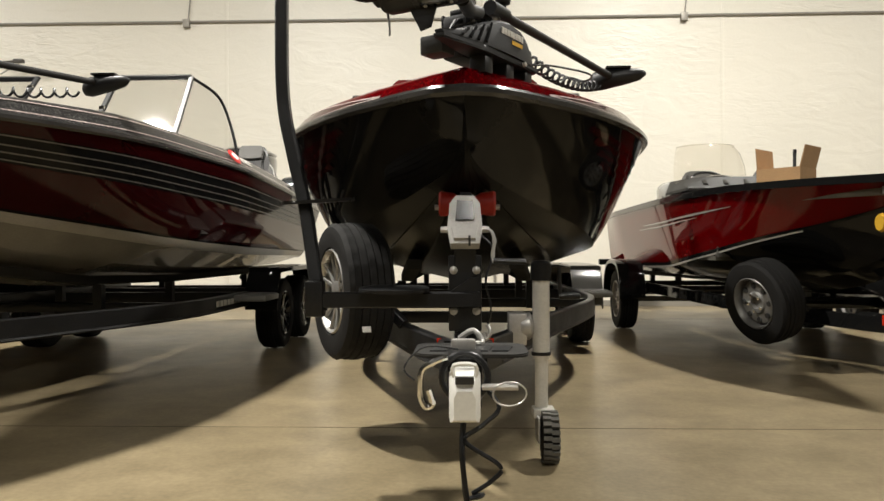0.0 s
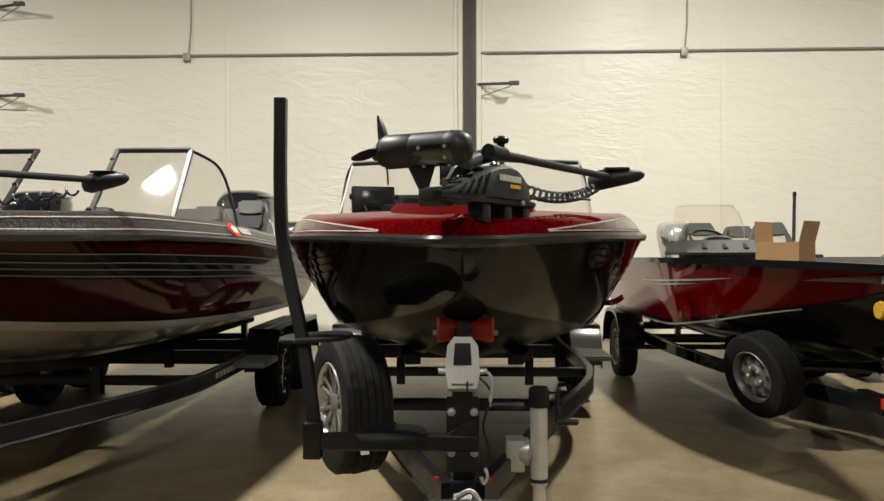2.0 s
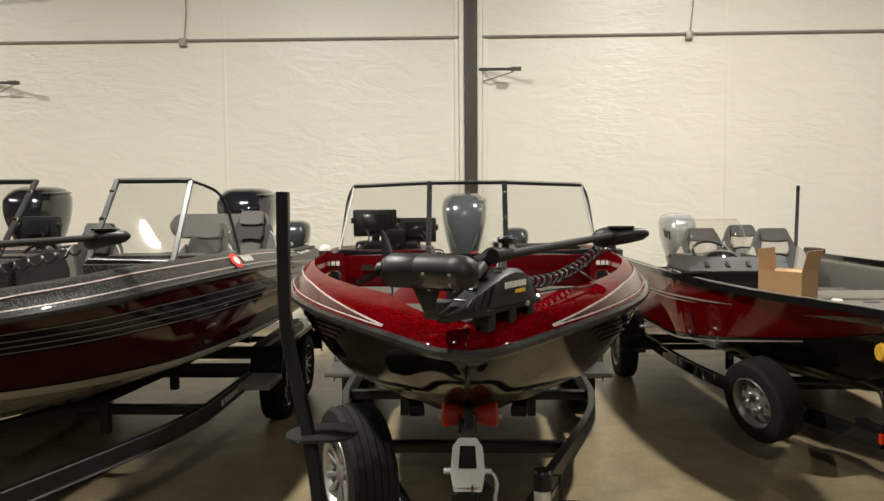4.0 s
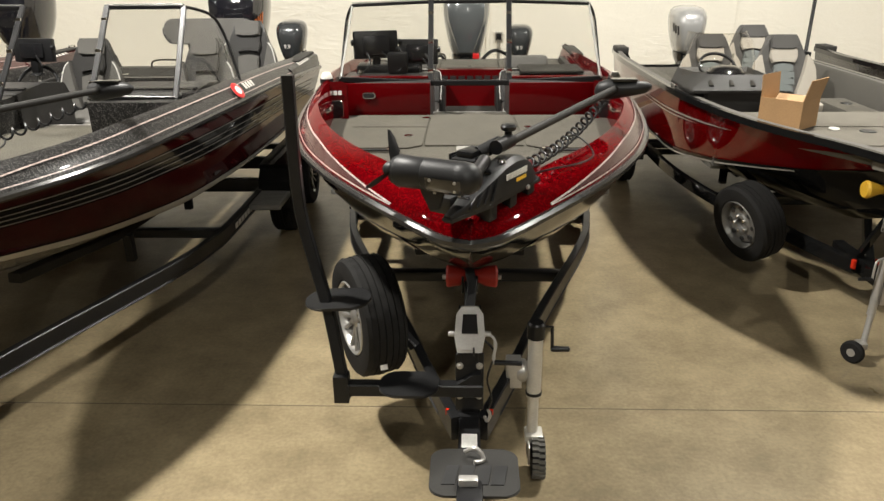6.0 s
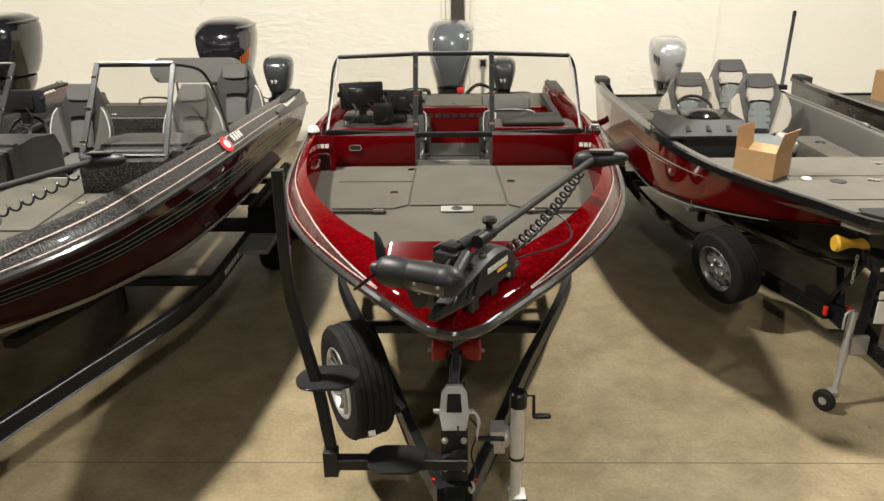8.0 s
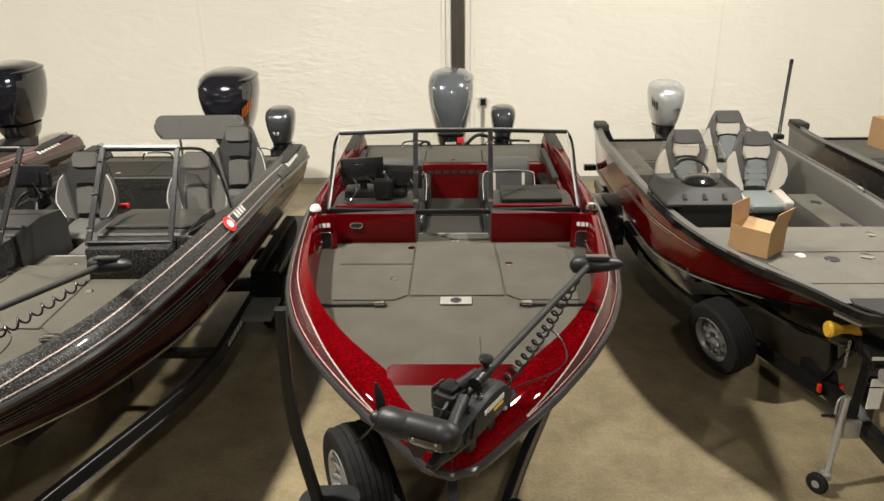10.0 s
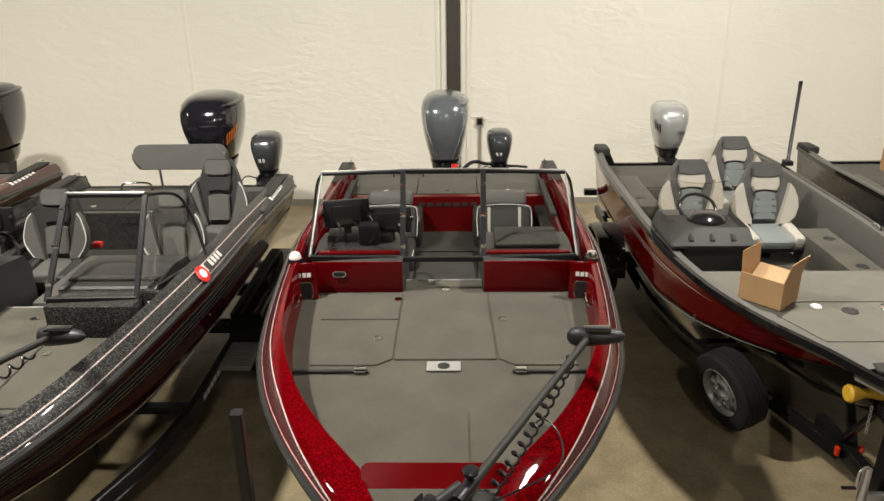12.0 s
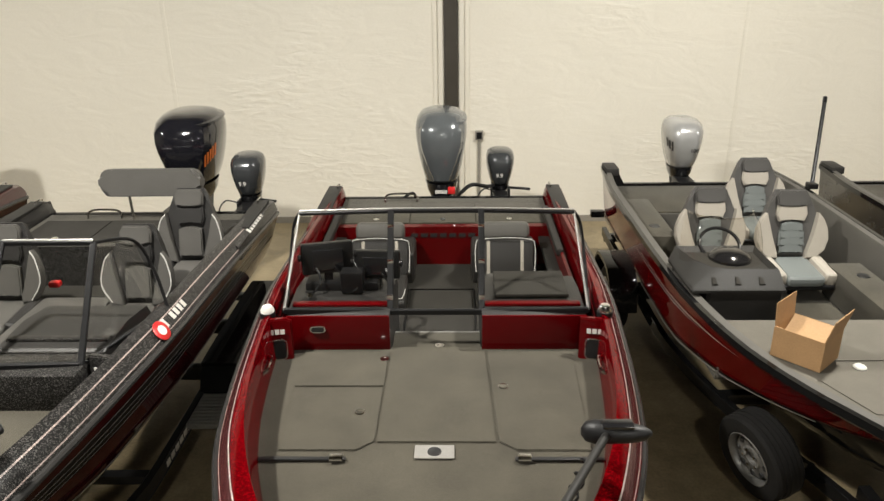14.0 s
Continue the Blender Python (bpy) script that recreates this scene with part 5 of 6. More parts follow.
    # coupler
    rings = [[(x, y, z) for x, z in ((-w, z0), (w, z0), (w, z1 - 0.02), (w * 0.7, z1), (-w * 0.7, z1), (-w, z1 - 0.02))] for y, w, z0, z1 in ((1.93, 0.030, 0.445, 0.525), (1.95, 0.041, 0.435, 0.55), (2.02, 0.046, 0.435, 0.57), (2.10, 0.047, 0.45, 0.58))]
    cp = part("coupler", loft(rings), PLASTIC_WHITE, t, "cream-white coupler lock on the tongue")
    part("coupler_handle", beam(smooth_pts([(-0.03, 1.965, 0.56), (-0.03, 1.955, 0.595), (0.03, 1.955, 0.595), (0.03, 1.965, 0.56)], 3), 0.012, 0.012, (0, 1, 0)), PLASTIC_WHITE, cp)
    part("coupler_recess", box(-0.026, 0.026, 1.926, 1.945, 0.545, 0.565), LETTER_DARK, cp)
    part("coupler_body", box(-0.055, 0.055, 2.06, 2.30, 0.47, 0.60, bevel=0.02), STEEL_BLACK, t)
    part("coupler_ring", tube([pose(0, 2.05, 0.545, 90) @ Vector((0.068 * math.cos(a), 0.068 * math.sin(a), 0)) for a in [2 * math.pi * k / 24 for k in range(25)]], 0.010, 8, (0, 1, 0)), STEEL_BLACK, t)
    part("hitch_pin", tube([(0.05, 2.03, 0.52), (0.155, 2.03, 0.52)], 0.010, 8), ZINC, t)
    part("pin_ring", tube([pose(0.15, 2.03, 0.50, 90, 0, 10) @ Vector((0.05 * math.cos(a) - 0.02, 0.035 * math.sin(a), 0)) for a in [2 * math.pi * k / 20 for k in range(21)]], 0.0025, 6, (0, 1, 0)), ZINC, t)
    part("safety_hook", tube(smooth_pts([(-0.05, 2.04, 0.605), (-0.09, 2.04, 0.590), (-0.125, 2.04, 0.565), (-0.13, 2.04, 0.50), (-0.115, 2.04, 0.46), (-0.095, 2.04, 0.47), (-0.105, 2.04, 0.51)], 5), 0.0095, 8, (0, 1, 0)), CHROME, t, "bright safety hook hanging from the tongue")
    part("safety_wire", tube(smooth_pts([(-0.02, 2.10, 0.62), (-0.12, 2.08, 0.63), (-0.18, 2.07, 0.57), (-0.15, 2.08, 0.53)], 6), 0.003, 6), STEEL_GREY, t)
    hang = smooth_pts([(0.05, 2.08, 0.52), (0.10, 2.04, 0.46), (0.05, 2.02, 0.41), (0.0, 2.0, 0.37), (0.10, 2.0, 0.30), (0.08, 2.0, 0.26), (0.02, 2.0, 0.22)], 6)
    part("wiring_cable", tube(hang, 0.007, 6), PLASTIC, t)
    part("cable_drop", tube(smooth_pts([(0.0, 2.05, 0.45), (-0.008, 2.0, 0.36), (0.0, 1.98, 0.24), (0.02, 1.98, 0.13)], 6), 0.009, 6), PLASTIC, t)
    part("wiring_coil", tube(coil((0.02, 1.99, 0.22), (0.07, 1.98, 0.03), 7, 0.030), 0.007, 6), PLASTIC, t, "coiled black wiring lead")
    # jack
    jk = part("jack_tube", lathe([(0, 0.44), (0.038, 0.44), (0.038, 0.80), (0.0, 0.80)], pose(0.335, 3.16, 0), 24), PALE_ZINC, t, "pale zinc jack tube")
    part("jack_collar", lathe([(0.036, 0.0), (0.043, 0.0), (0.043, 0.015), (0.036, 0.015)], pose(0.335, 3.16, 0.455), 20), STEEL_BLACK, jk)
    part("jack_cap", lathe([(0, 0.785), (0.046, 0.785), (0.046, 0.86), (0.036, 0.872), (0, 0.872)], pose(0.335, 3.16, 0), 20), PLASTIC, jk)
    part("jack_leg", lathe([(0, 0.16), (0.029, 0.16), (0.029, 0.45), (0, 0.45)], pose(0.335, 3.16, 0), 20), PALE_ZINC, jk)
    part("jack_crank", beam([(0.36, 3.16, 0.845), (0.415, 3.16, 0.845), (0.420, 3.165, 0.71)], 0.018, 0.012, (0, 1, 0)), STEEL_BLACK, jk)
    part("jack_grip", lathe([(0, 0), (0.013, 0), (0.016, 0.02), (0.014, 0.09), (0, 0.10)], pose(0.415, 3.165, 0.715, 0, 90), 12), PLASTIC, jk)
    part("jack_swivel", lathe([(0, -0.03), (0.055, -0.03), (0.062, -0.01), (0.062, 0.01), (0.04, 0.03), (0, 0.03)], pose(0.275, 3.18, 0.58, 0, 90), 20), ZINC, jk)
    part("jack_mount", box(0.19, 0.27, 3.13, 3.24, 0.50, 0.64, bevel=0.006), ZINC, jk)
    part("jack_fork", box(0.295, 0.39, 3.10, 3.20, 0.185, 0.225, bevel=0.008), PALE_ZINC, jk)
    part("fork_side", box(0.308, 0.318, 3.04, 3.17, 0.09, 0.20, bevel=0.003), ZINC, jk)
    wh = part("jack_wheel", lathe([(0, -0.035), (0.085, -0.035), (0.098, -0.030), (0.100, 0.030), (0.085, 0.035), (0, 0.035)], pose(0.362, 3.08, 0.113, 0, 90, 0), 28), RUBBER, jk)
    bm = bmesh.new()
    for k in range(22):
        a = 360 * k / 22
        for s in (-1, 1):
            add_box(bm, -0.001 if s > 0 else -0.034, 0.034 if s > 0 else 0.001, -0.009 + s * 0.004, 0.009 + s * 0.004, 0.097, 0.112, m=pose(0.362, 3.08, 0.113) @ pose(0, 0, 0, a + s * 4))
    part("tread_block", bm, TREAD_GREY, wh)


fore_gear(C_TRAILER)

# spare wheel leaning on its bracket
sp = thing("spare_wheel", -0.565, 3.53, 0.72, "spare trailer tyre on an alloy rim, on its bracket", "wheel", "spare wheels")
wheel_parts(sp, pose(0, 0, 0, 0, 0, 27) @ pose(0, 0, 0, 0, -90, 0), 0.34, 0.225, ALLOY, "spoke", True)
lb = box(-0.02, 0.02, -0.001, 0.002, -0.014, 0.014)
lb.transform(pose(0.115, -0.300, -0.16, -28, 0, 22))
part("size_label", lb, LABEL_WHITE, sp, "small white paper label")


# ---- bow-mounted trolling motor, stowed ----
def trolling_motor(m, label):
    t = thing("trolling_motor", 0, 0, 0, label, "trolling motor", "trolling motors")
    a = Vector((0.005, 2.41, 1.83))
    b = Vector((-0.275, 2.535, 1.83))
    q = (b - a).to_track_quat("Z", "Y").to_matrix().to_4x4()
    mm = Matrix.Translation(a) @ q
    L = (b - a).length
    body = part("motor_pod", lathe([(0, -0.035), (0.022, -0.033), (0.044, -0.020), (0.058, 0.006), (0.062, 0.04), (0.060, 0.05), (0.061, 0.056), (0.061, L * 0.60), (0.0585, L * 0.61), (0.0585, L * 0.62), (0.060, L * 0.63), (0.062, L * 0.96), (0.056, L), (0, L)], mm, 32), PLASTIC_MATTE, t, "black motor pod lying across the bow")
    # mounting shell on the pod's forward face, with its screws
    face = mm @ pose(0, 0, 0, 0, 0, 0)
    shell = []
    for z, r in ((0.02, 0.0), (0.03, 0.006), (0.15, 0.006), (0.165, 0.0)):
        shell.append([face @ Vector(((0.060 + r) * math.cos(radians(g)), (0.060 + r) * math.sin(radians(g)), z)) for g in range(-75, 6, 10)])
    part("mount_shell", loft(shell, closed=False), PLASTIC_GLOSS, body)
    for g, z in ((-68, 0.04), (-2, 0.04), (-68, 0.14), (-2, 0.14), (-35, 0.045)):
        m_ = face @ pose(0, 0, z, 0, 0, g) @ pose(0.064, 0, 0, 0, 90, 0)
        part("shell_screw", lathe([(0, 0.006), (0.006, 0.005), (0.007, 0)], m_, 8), ZINC, body)
    for ang in (20, 140, 262):
        pm = mm @ pose(0, 0, L + 0.016) @ pose(0, 0, 0, 0, 0, ang)
        rings_ = []
        for r_, c_, tw, sw in ((0.024, 0.030, 50, 0.0), (0.05, 0.042, 40, 0.004), (0.085, 0.046, 30, 0.012), (0.12, 0.036, 24, 0.024), (0.145, 0.016, 20, 0.036)):
            ct, st = math.cos(radians(tw)), math.sin(radians(tw))
            rings_.append([pm @ Vector((u_ * c_ * ct - v_ * st + sw * 0.4, r_, u_ * c_ * st + v_ * ct + sw)) for u_, v_ in ((-0.5, 0), (-0.2, 0.004), (0.2, 0.004), (0.5, 0), (0.2, -0.004), (-0.2, -0.004))])
        part("propeller_blade", loft(rings_), PLASTIC, body)
    part("propeller_hub", lathe([(0, 0.0), (0.050, 0.0), (0.052, 0.012), (0.032, 0.02), (0.028, 0.045), (0.012, 0.06), (0, 0.06)], mm @ pose(0, 0, L), 20), PLASTIC_MATTE, body)
    part("skeg", plate([(0, 0), (0.11, 0), (0.085, -0.075), (0.045, -0.085)], 0.012, pose(-0.19, 2.50, 1.775, 90, 0, -24), 0.003), PLASTIC_MATTE, body)
    base = pose(0.09, 2.72, 1.655, 0, 0, 58.6)
    part("base_plate", plate([(-0.34, -0.022), (-0.10, -0.052), (0.33, -0.052), (0.345, -0.03), (0.345, 0.03), (0.33, 0.052), (-0.10, 0.052), (-0.34, 0.022)], 0.022, base, 0.005), PLASTIC_MATTE, t)
    for x in (-0.05, 0.12, 0.28):
        part("base_foot", box(x - 0.03, x + 0.03, -0.035, 0.035, -0.07, 0.0, bevel=0.006, m=base), STEEL_BLACK, t)
    rows = ((-0.34, 0.016, 0.030), (-0.26, 0.030, 0.050), (-0.17, 0.044, 0.080), (-0.07, 0.055, 0.118), (0.02, 0.060, 0.148), (0.10, 0.061, 0.160), (0.18, 0.060, 0.150), (0.24, 0.056, 0.118), (0.28, 0.050, 0.070), (0.295, 0.044, 0.026))
    wedge = [[(x, y, z) for y, z in ((-w, 0.022), (w, 0.022), (w * 1.02, 0.022 + (h - 0.022) * 0.55), (w * 0.86, 0.022 + (h - 0.022) * 0.88), (w * 0.5, h), (-w * 0.5, h), (-w * 0.86, 0.022 + (h - 0.022) * 0.88), (-w * 1.02, 0.022 + (h - 0.022) * 0.55))] for x, w, h in rows]
    hous = part("housing", loft([[base @ Vector(p) for p in r] for r in wedge]), PLASTIC_MATTE, t, "black ribbed motor housing with small graphics")
    mk = bars(8, -0.03, 0.15, 0.088, 0.112, 0, 0.35)
    mk.transform(base @ Matrix.Translation((0.03, -0.0635, 0)))
    part("maker_mark", mk, LETTER_PALE, hous)
    mk = bars(5, 0.055, 0.14, 0.064, 0.078, 0, 0.25)
    mk.transform(base @ Matrix.Translation((0.03, -0.0635, 0)))
    part("model_mark", mk, LETTER_YELLOW, hous)
    for k in range(4):
        part("rib", beam([base @ Vector((-0.24 + 0.045 * k, -0.036 - 0.007 * k, 0.030)), base @ Vector((-0.20 + 0.045 * k, -0.038 - 0.006 * k, 0.062 + 0.016 * k))], 0.010, 0.012), PLASTIC, hous)
    for x in (-0.22, -0.14, -0.06):
        part("top_groove", beam([base @ Vector((x, -0.024, 0.066 + (x + 0.22) * 0.38)), base @ Vector((x, 0.024, 0.066 + (x + 0.22) * 0.38))], 0.010, 0.010), PLASTIC_GLOSS, hous)
    part("lamp_dome", lathe([(0, 0.016), (0.014, 0.012), (0.018, 0.0)], base @ pose(0.03, -0.02, 0.150), 14), CHROME, hous)
    part("base_bolt", lathe([(0, 0.012), (0.010, 0.010), (0.012, 0)], base @ pose(0.20, -0.053, 0.011, 90), 8), ZINC, hous)
    block = pose(-0.005, 2.77, 1.70, 0, 0, 58.6)
    part("cradle", box(-0.07, 0.10, -0.045, 0.05, -0.045, 0.06, bevel=0.012, m=block), PLASTIC_MATTE, t)
    part("clamp_block", box(-0.065, 0.06, -0.055, 0.055, 0.055, 0.125, bevel=0.016, m=block), PLASTIC_MATTE, t)
    part("clamp_top", box(-0.045, 0.045, -0.042, 0.036, 0.122, 0.152, bevel=0.012, m=block), PLASTIC, t)
    for y_ in (-0.068, 0.056):
        part("clamp_cheek", box(-0.05, 0.045, y_, y_ + 0.014, 0.03, 0.135, bevel=0.006, m=block), PLASTIC_GLOSS, t)
    for x_, y_ in ((-0.035, -0.072), (0.03, -0.072)):
        part("clamp_bolt", lathe([(0, 0.010), (0.010, 0.008), (0.012, 0)], block @ pose(x_, y_ + 0.006, 0.09, 90), 8), ZINC, t)
    part("latch_arm", beam([block @ Vector(p) for p in ((-0.06, -0.03, 0.10), (-0.10, -0.03, 0.085), (-0.125, -0.02, 0.04))], 0.022, 0.016), PLASTIC, t)
    part("pull_ring", lathe([(0.018, -0.008), (0.030, -0.008), (0.032, 0.0), (0.030, 0.008), (0.018, 0.008)], block @ pose(-0.085, -0.055, 0.035, 90, 0, 0), 18), PLASTIC_GLOSS, t)
    part("lower_column", tube([(-0.005, 2.47, 1.80), (0.02, 2.60, 1.80), (0.055, 2.70, 1.825)], 0.026, 12), PLASTIC_MATTE, t)
    part("bracket_foot", box(-0.09, 0.0, -0.05, 0.05, -0.02, 0.05, bevel=0.01, m=pose(-0.075, 2.66, 1.66, 0, 0, 58.6)), STEEL_GREY, t, "worn grey metal stow bracket")
    part("neck", tube([(0.03, 2.78, 1.83), (0.12, 2.84, 1.862)], 0.030, 12), PLASTIC_MATTE, t)
    kn = (0.155, 2.86, 1.905)
    part("knob", lathe([(0, -0.03), (0.016, -0.03), (0.016, 0.0), (0.03, 0.005), (0.034, 0.02), (0.026, 0.03), (0, 0.032)], pose(*kn), 14), PLASTIC, t)
    part("collar", tube([(0.10, 2.75, 1.862), (0.165, 2.87, 1.865)], 0.030, 12), PLASTIC, t)
    part("shaft", tube([(0.13, 2.80, 1.860), (0.80, 4.00, 1.885)], 0.019, 12), PLASTIC_GREY, t)
    rings = []
    h0, h1 = Vector((0.70, 4.06, 1.865)), Vector((1.0, 4.00, 1.895))
    for f, r1, r2 in ((0.0, 0.012, 0.02), (0.06, 0.038, 0.045), (0.2, 0.052, 0.058), (0.45, 0.055, 0.050), (0.7, 0.050, 0.042), (0.9, 0.036, 0.032), (1.0, 0.010, 0.012)):
        c = h0.lerp(h1, f)
        rings.append([c + Vector((0.05 * 0, math.cos(2 * math.pi * k / 18) * r1, math.sin(2 * math.pi * k / 18) * r2)) for k in range(18)])
    hd = part("head", loft(rings), PLASTIC_MATTE, t, "black rounded motor head with a control band", angle=60)
    part("head_band", box(0.78, 0.92, 3.985, 4.05, 1.925, 1.938, bevel=0.005, m=Matrix()), PLASTIC_GLOSS, hd)
    part("cord", tube(coil((0.22, 2.92, 1.74), (0.72, 3.95, 1.82), 15, 0.024, 0.05), 0.0068, 6), PLASTIC, t, "coiled black steering cord")
    part("power_cable", tube(smooth_pts([(0.27, 2.97, 1.69), (0.36, 3.02, 1.70), (0.50, 3.12, 1.70), (0.575, 3.24, 1.705), (0.57, 3.40, 1.72), (0.51, 3.46, 1.75), (0.455, 3.42, 1.73)], 6), 0.0045, 6), PLASTIC, t)
    t.matrix_basis = m
    return t


tm = trolling_motor(pose(0, 0, 0), "black trolling motor stowed across the red boat's bow")
tm2 = copy_thing(tm, pose(-2.91, 0.02, 0.0))
tm2["label"] = "black trolling motor stowed on the charcoal boat's bow"

# ---- seats, screens and loose gear in the bass boats ----
def bucket_seat(x, y, z, label):
    """A low, wide boat seat: base, cushion with piping, raked back with pale stripes and a head pad."""
    t = thing("bucket_seat", x, y, z, label, "seat", "bucket seats in the red boat")
    def pad(w, d, h, m, r=0.05):
        bm = bmesh.new()
        add_box(bm, -w / 2, w / 2, -d / 2, d / 2, -h / 2, h / 2, bevel=min(r, h * 0.45), seg=3, m=None)
        bm.transform(m)
        return bm
    part("seat_base", box(-0.24, 0.24, -0.22, 0.24, 0.0, 0.20, bevel=0.02), PLASTIC_GREY, t)
    part("seat_cushion", pad(0.50, 0.52, 0.15, pose(0, -0.03, 0.27, 5)), VINYL_DARK, t)
    part("cushion_panel", pad(0.34, 0.40, 0.05, pose(0, -0.04, 0.345, 5), 0.02), VINYL, t)
    part("piping", tube(smooth_pts([(-0.235, 0.18, 0.31), (-0.235, -0.20, 0.335), (-0.17, -0.275, 0.34), (0.17, -0.275, 0.34), (0.235, -0.20, 0.335), (0.235, 0.18, 0.31)], 4), 0.004, 6), PIPING, t)
    back = pose(0, 0.24, 0.32, -20)
    part("backrest", pad(0.54, 0.13, 0.34, back @ pose(0, 0, 0.17), 0.055), VINYL_DARK, t)
    for s in (-1, 1):
        part("pale_stripe", pad(0.035, 0.136, 0.30, back @ pose(s * 0.15, -0.002, 0.17), 0.015), VINYL_PALE, t)
    part("head_pad", pad(0.44, 0.17, 0.16, back @ pose(0, 0.015, 0.41), 0.06), VINYL, t)
    part("piping", tube(smooth_pts([back @ Vector(p) for p in ((-0.26, -0.07, 0.04), (-0.265, -0.07, 0.26), (-0.20, -0.08, 0.335), (0.20, -0.08, 0.335), (0.265, -0.07, 0.26), (0.26, -0.07, 0.04))], 4), 0.004, 6, (0, 1, 0)), PIPING, t)
    return t


for x, lab in ((-0.55, "wide charcoal helm seat with pale stripes in the red boat"), (0.57, "wide charcoal passenger seat with pale stripes in the red boat")):
    bucket_seat(x, 7.12, 1.05 - 0.20, lab)
    part("seat_box", box(x - 0.30, x + 0.30, 7.45, 7.90, 1.05, 1.36, bevel=0.05, seg=3), VINYL_DARK, BOATS[0])
for (x, y), z, f, lab in (
                          ((L_DX - 0.52, 6.45), 0.93, 0, "grey vinyl seat behind the charcoal boat's console"), ((L_DX + 0.56, 6.40), 0.93, 0, "grey vinyl helm seat in the charcoal boat"),
                          ((-2.19, 7.05), 1.03, 0, "raised grey vinyl fishing seat in the charcoal boat")):
    seat("fishing_seat", (x, y), z, lab, f)


def display(x, y, z, w, h, rz, label):
    t = thing("fish_finder", x, y, z, label, "display", "displays on the console", rz=rz)
    part("case", box(-w / 2, w / 2, -0.035, 0.03, 0.10, 0.10 + h, bevel=0.014, m=pose(0, 0, 0, -8)), PLASTIC, t)
    part("heat_sink", box(-w * 0.3, w * 0.3, -0.06, -0.034, 0.13, 0.06 + h, bevel=0.01, m=pose(0, 0, 0, -8)), PLASTIC_GLOSS, t)
    part("screen", box(-w * 0.46, w * 0.46, 0.030, 0.034, 0.115, 0.085 + h, m=pose(0, 0, 0, -8)), SCREEN, t)
    for s in (-1, 1):
        part("side_knob", lathe([(0, 0), (0.022, 0), (0.025, 0.02), (0, 0.024)], pose(s * w / 2, 0.0, 0.12 + h / 2, 0, s * 90), 12), PLASTIC, t)
    part("bracket", box(-0.03, 0.03, -0.03, 0.03, 0.0, 0.12, bevel=0.008), PLASTIC, t)
    part("bracket_foot", lathe([(0, 0), (0.06, 0), (0.055, 0.015), (0, 0.02)], n=16), PLASTIC, t)
    part("lead", tube(smooth_pts([(0.04, -0.05, 0.16), (0.10, -0.09, 0.08), (0.07, -0.08, 0.01), (0.0, -0.05, 0.006)], 5), 0.006, 6), PLASTIC, t)
    return t


display(-0.76, 6.0, 1.70, 0.36, 0.22, 14, "large black fish finder on the red boat's console")
display(-0.42, 6.02, 1.65, 0.32, 0.20, -4, "black fish finder on the red boat's console")
display(L_DX - 0.62, 5.98, 1.69, 0.32, 0.19, 0, "black fish finder behind the charcoal boat's windshield")

bn = thing("bench_backrest", -2.86, 8.20, 1.54, "grey padded bench backrest folded up on the rear deck", "backrest")
part("pad", plate(round_rect(1.00, 0.26, 0.10, 6), 0.14, pose(0, 0.07, 0.27, 78), 0.035), VINYL, bn)
part("pad_panel", plate(round_rect(0.92, 0.13, 0.06, 6), 0.012, pose(0, -0.064, 0.225, 78), 0.004), VINYL_DARK, bn)
for s in (-1, 1):
    part("strut", tube([(s * 0.25, 0.02, -0.11), (s * 0.25, 0.0, 0.20)], 0.014, 8, (0, 1, 0)), CHROME, bn)


def badge(name, m, r, mat_out, mat_in, label, category):
    t = thing(name, 0, 0, 0, label, category)
    t.matrix_basis = m
    part("disc", lathe([(0, 0.008), (r * 0.85, 0.008), (r, 0.004), (r, 0)], None, 24), mat_out, t)
    part("face", lathe([(0, 0.0105), (r * 0.5, 0.0105), (r * 0.52, 0.008)], None, 24), mat_in, t)
    return t


badge("round_sticker", pose(-1.762, 5.45, 1.640, 0, 52, -8), 0.068, BADGE_RED, LABEL_WHITE, "round red and white sticker on the charcoal gunwale", "sticker")
for x in (-1.10, 1.10):
    t = thing("nav_light", x, 5.58, 1.705, "white domed light on the red boat's gunwale", "light")
    part("lens", lathe([(0, 0.05), (0.03, 0.045), (0.045, 0.02), (0.045, 0.0), (0, 0)], None, 18), PLASTIC_WHITE if x < 0 else CHROME, t)
    part("base", lathe([(0, 0.004), (0.052, 0.004), (0.052, -0.03), (0, -0.03)], None, 18), PLASTIC, t)


# ---- aluminium fishing boats: red one on its trailer, dark one beyond ----
A0, A1 = 4.30, 10.25
A_W = curve_of([(4.30, 0.0), (4.32, 0.12), (4.36, 0.24), (4.50, 0.33), (4.70, 0.43), (4.90, 0.55), (5.10, 0.67), (5.45, 0.83), (5.70, 0.91), (6.10, 0.99), (6.66, 1.05), (7.5, 1.075), (9.1, 1.08), (10.25, 0.99)])
A_Z = curve_of([(4.30, 1.36), (5.0, 1.385), (6.0, 1.40), (8.0, 1.39), (10.25, 1.37)])
A_WC = curve_of([(4.30, 0.0), (4.50, 0.05), (4.8, 0.20), (5.2, 0.46), (5.7, 0.70), (6.2, 0.84), (7.0, 0.94), (10.25, 0.92)])
A_ZC = curve_of([(4.30, 1.345), (4.46, 1.30), (4.75, 1.20), (4.93, 1.15), (5.16, 1.09), (5.41, 1.045), (5.78, 0.98), (6.25, 0.90), (7.45, 0.775), (10.25, 0.74)])
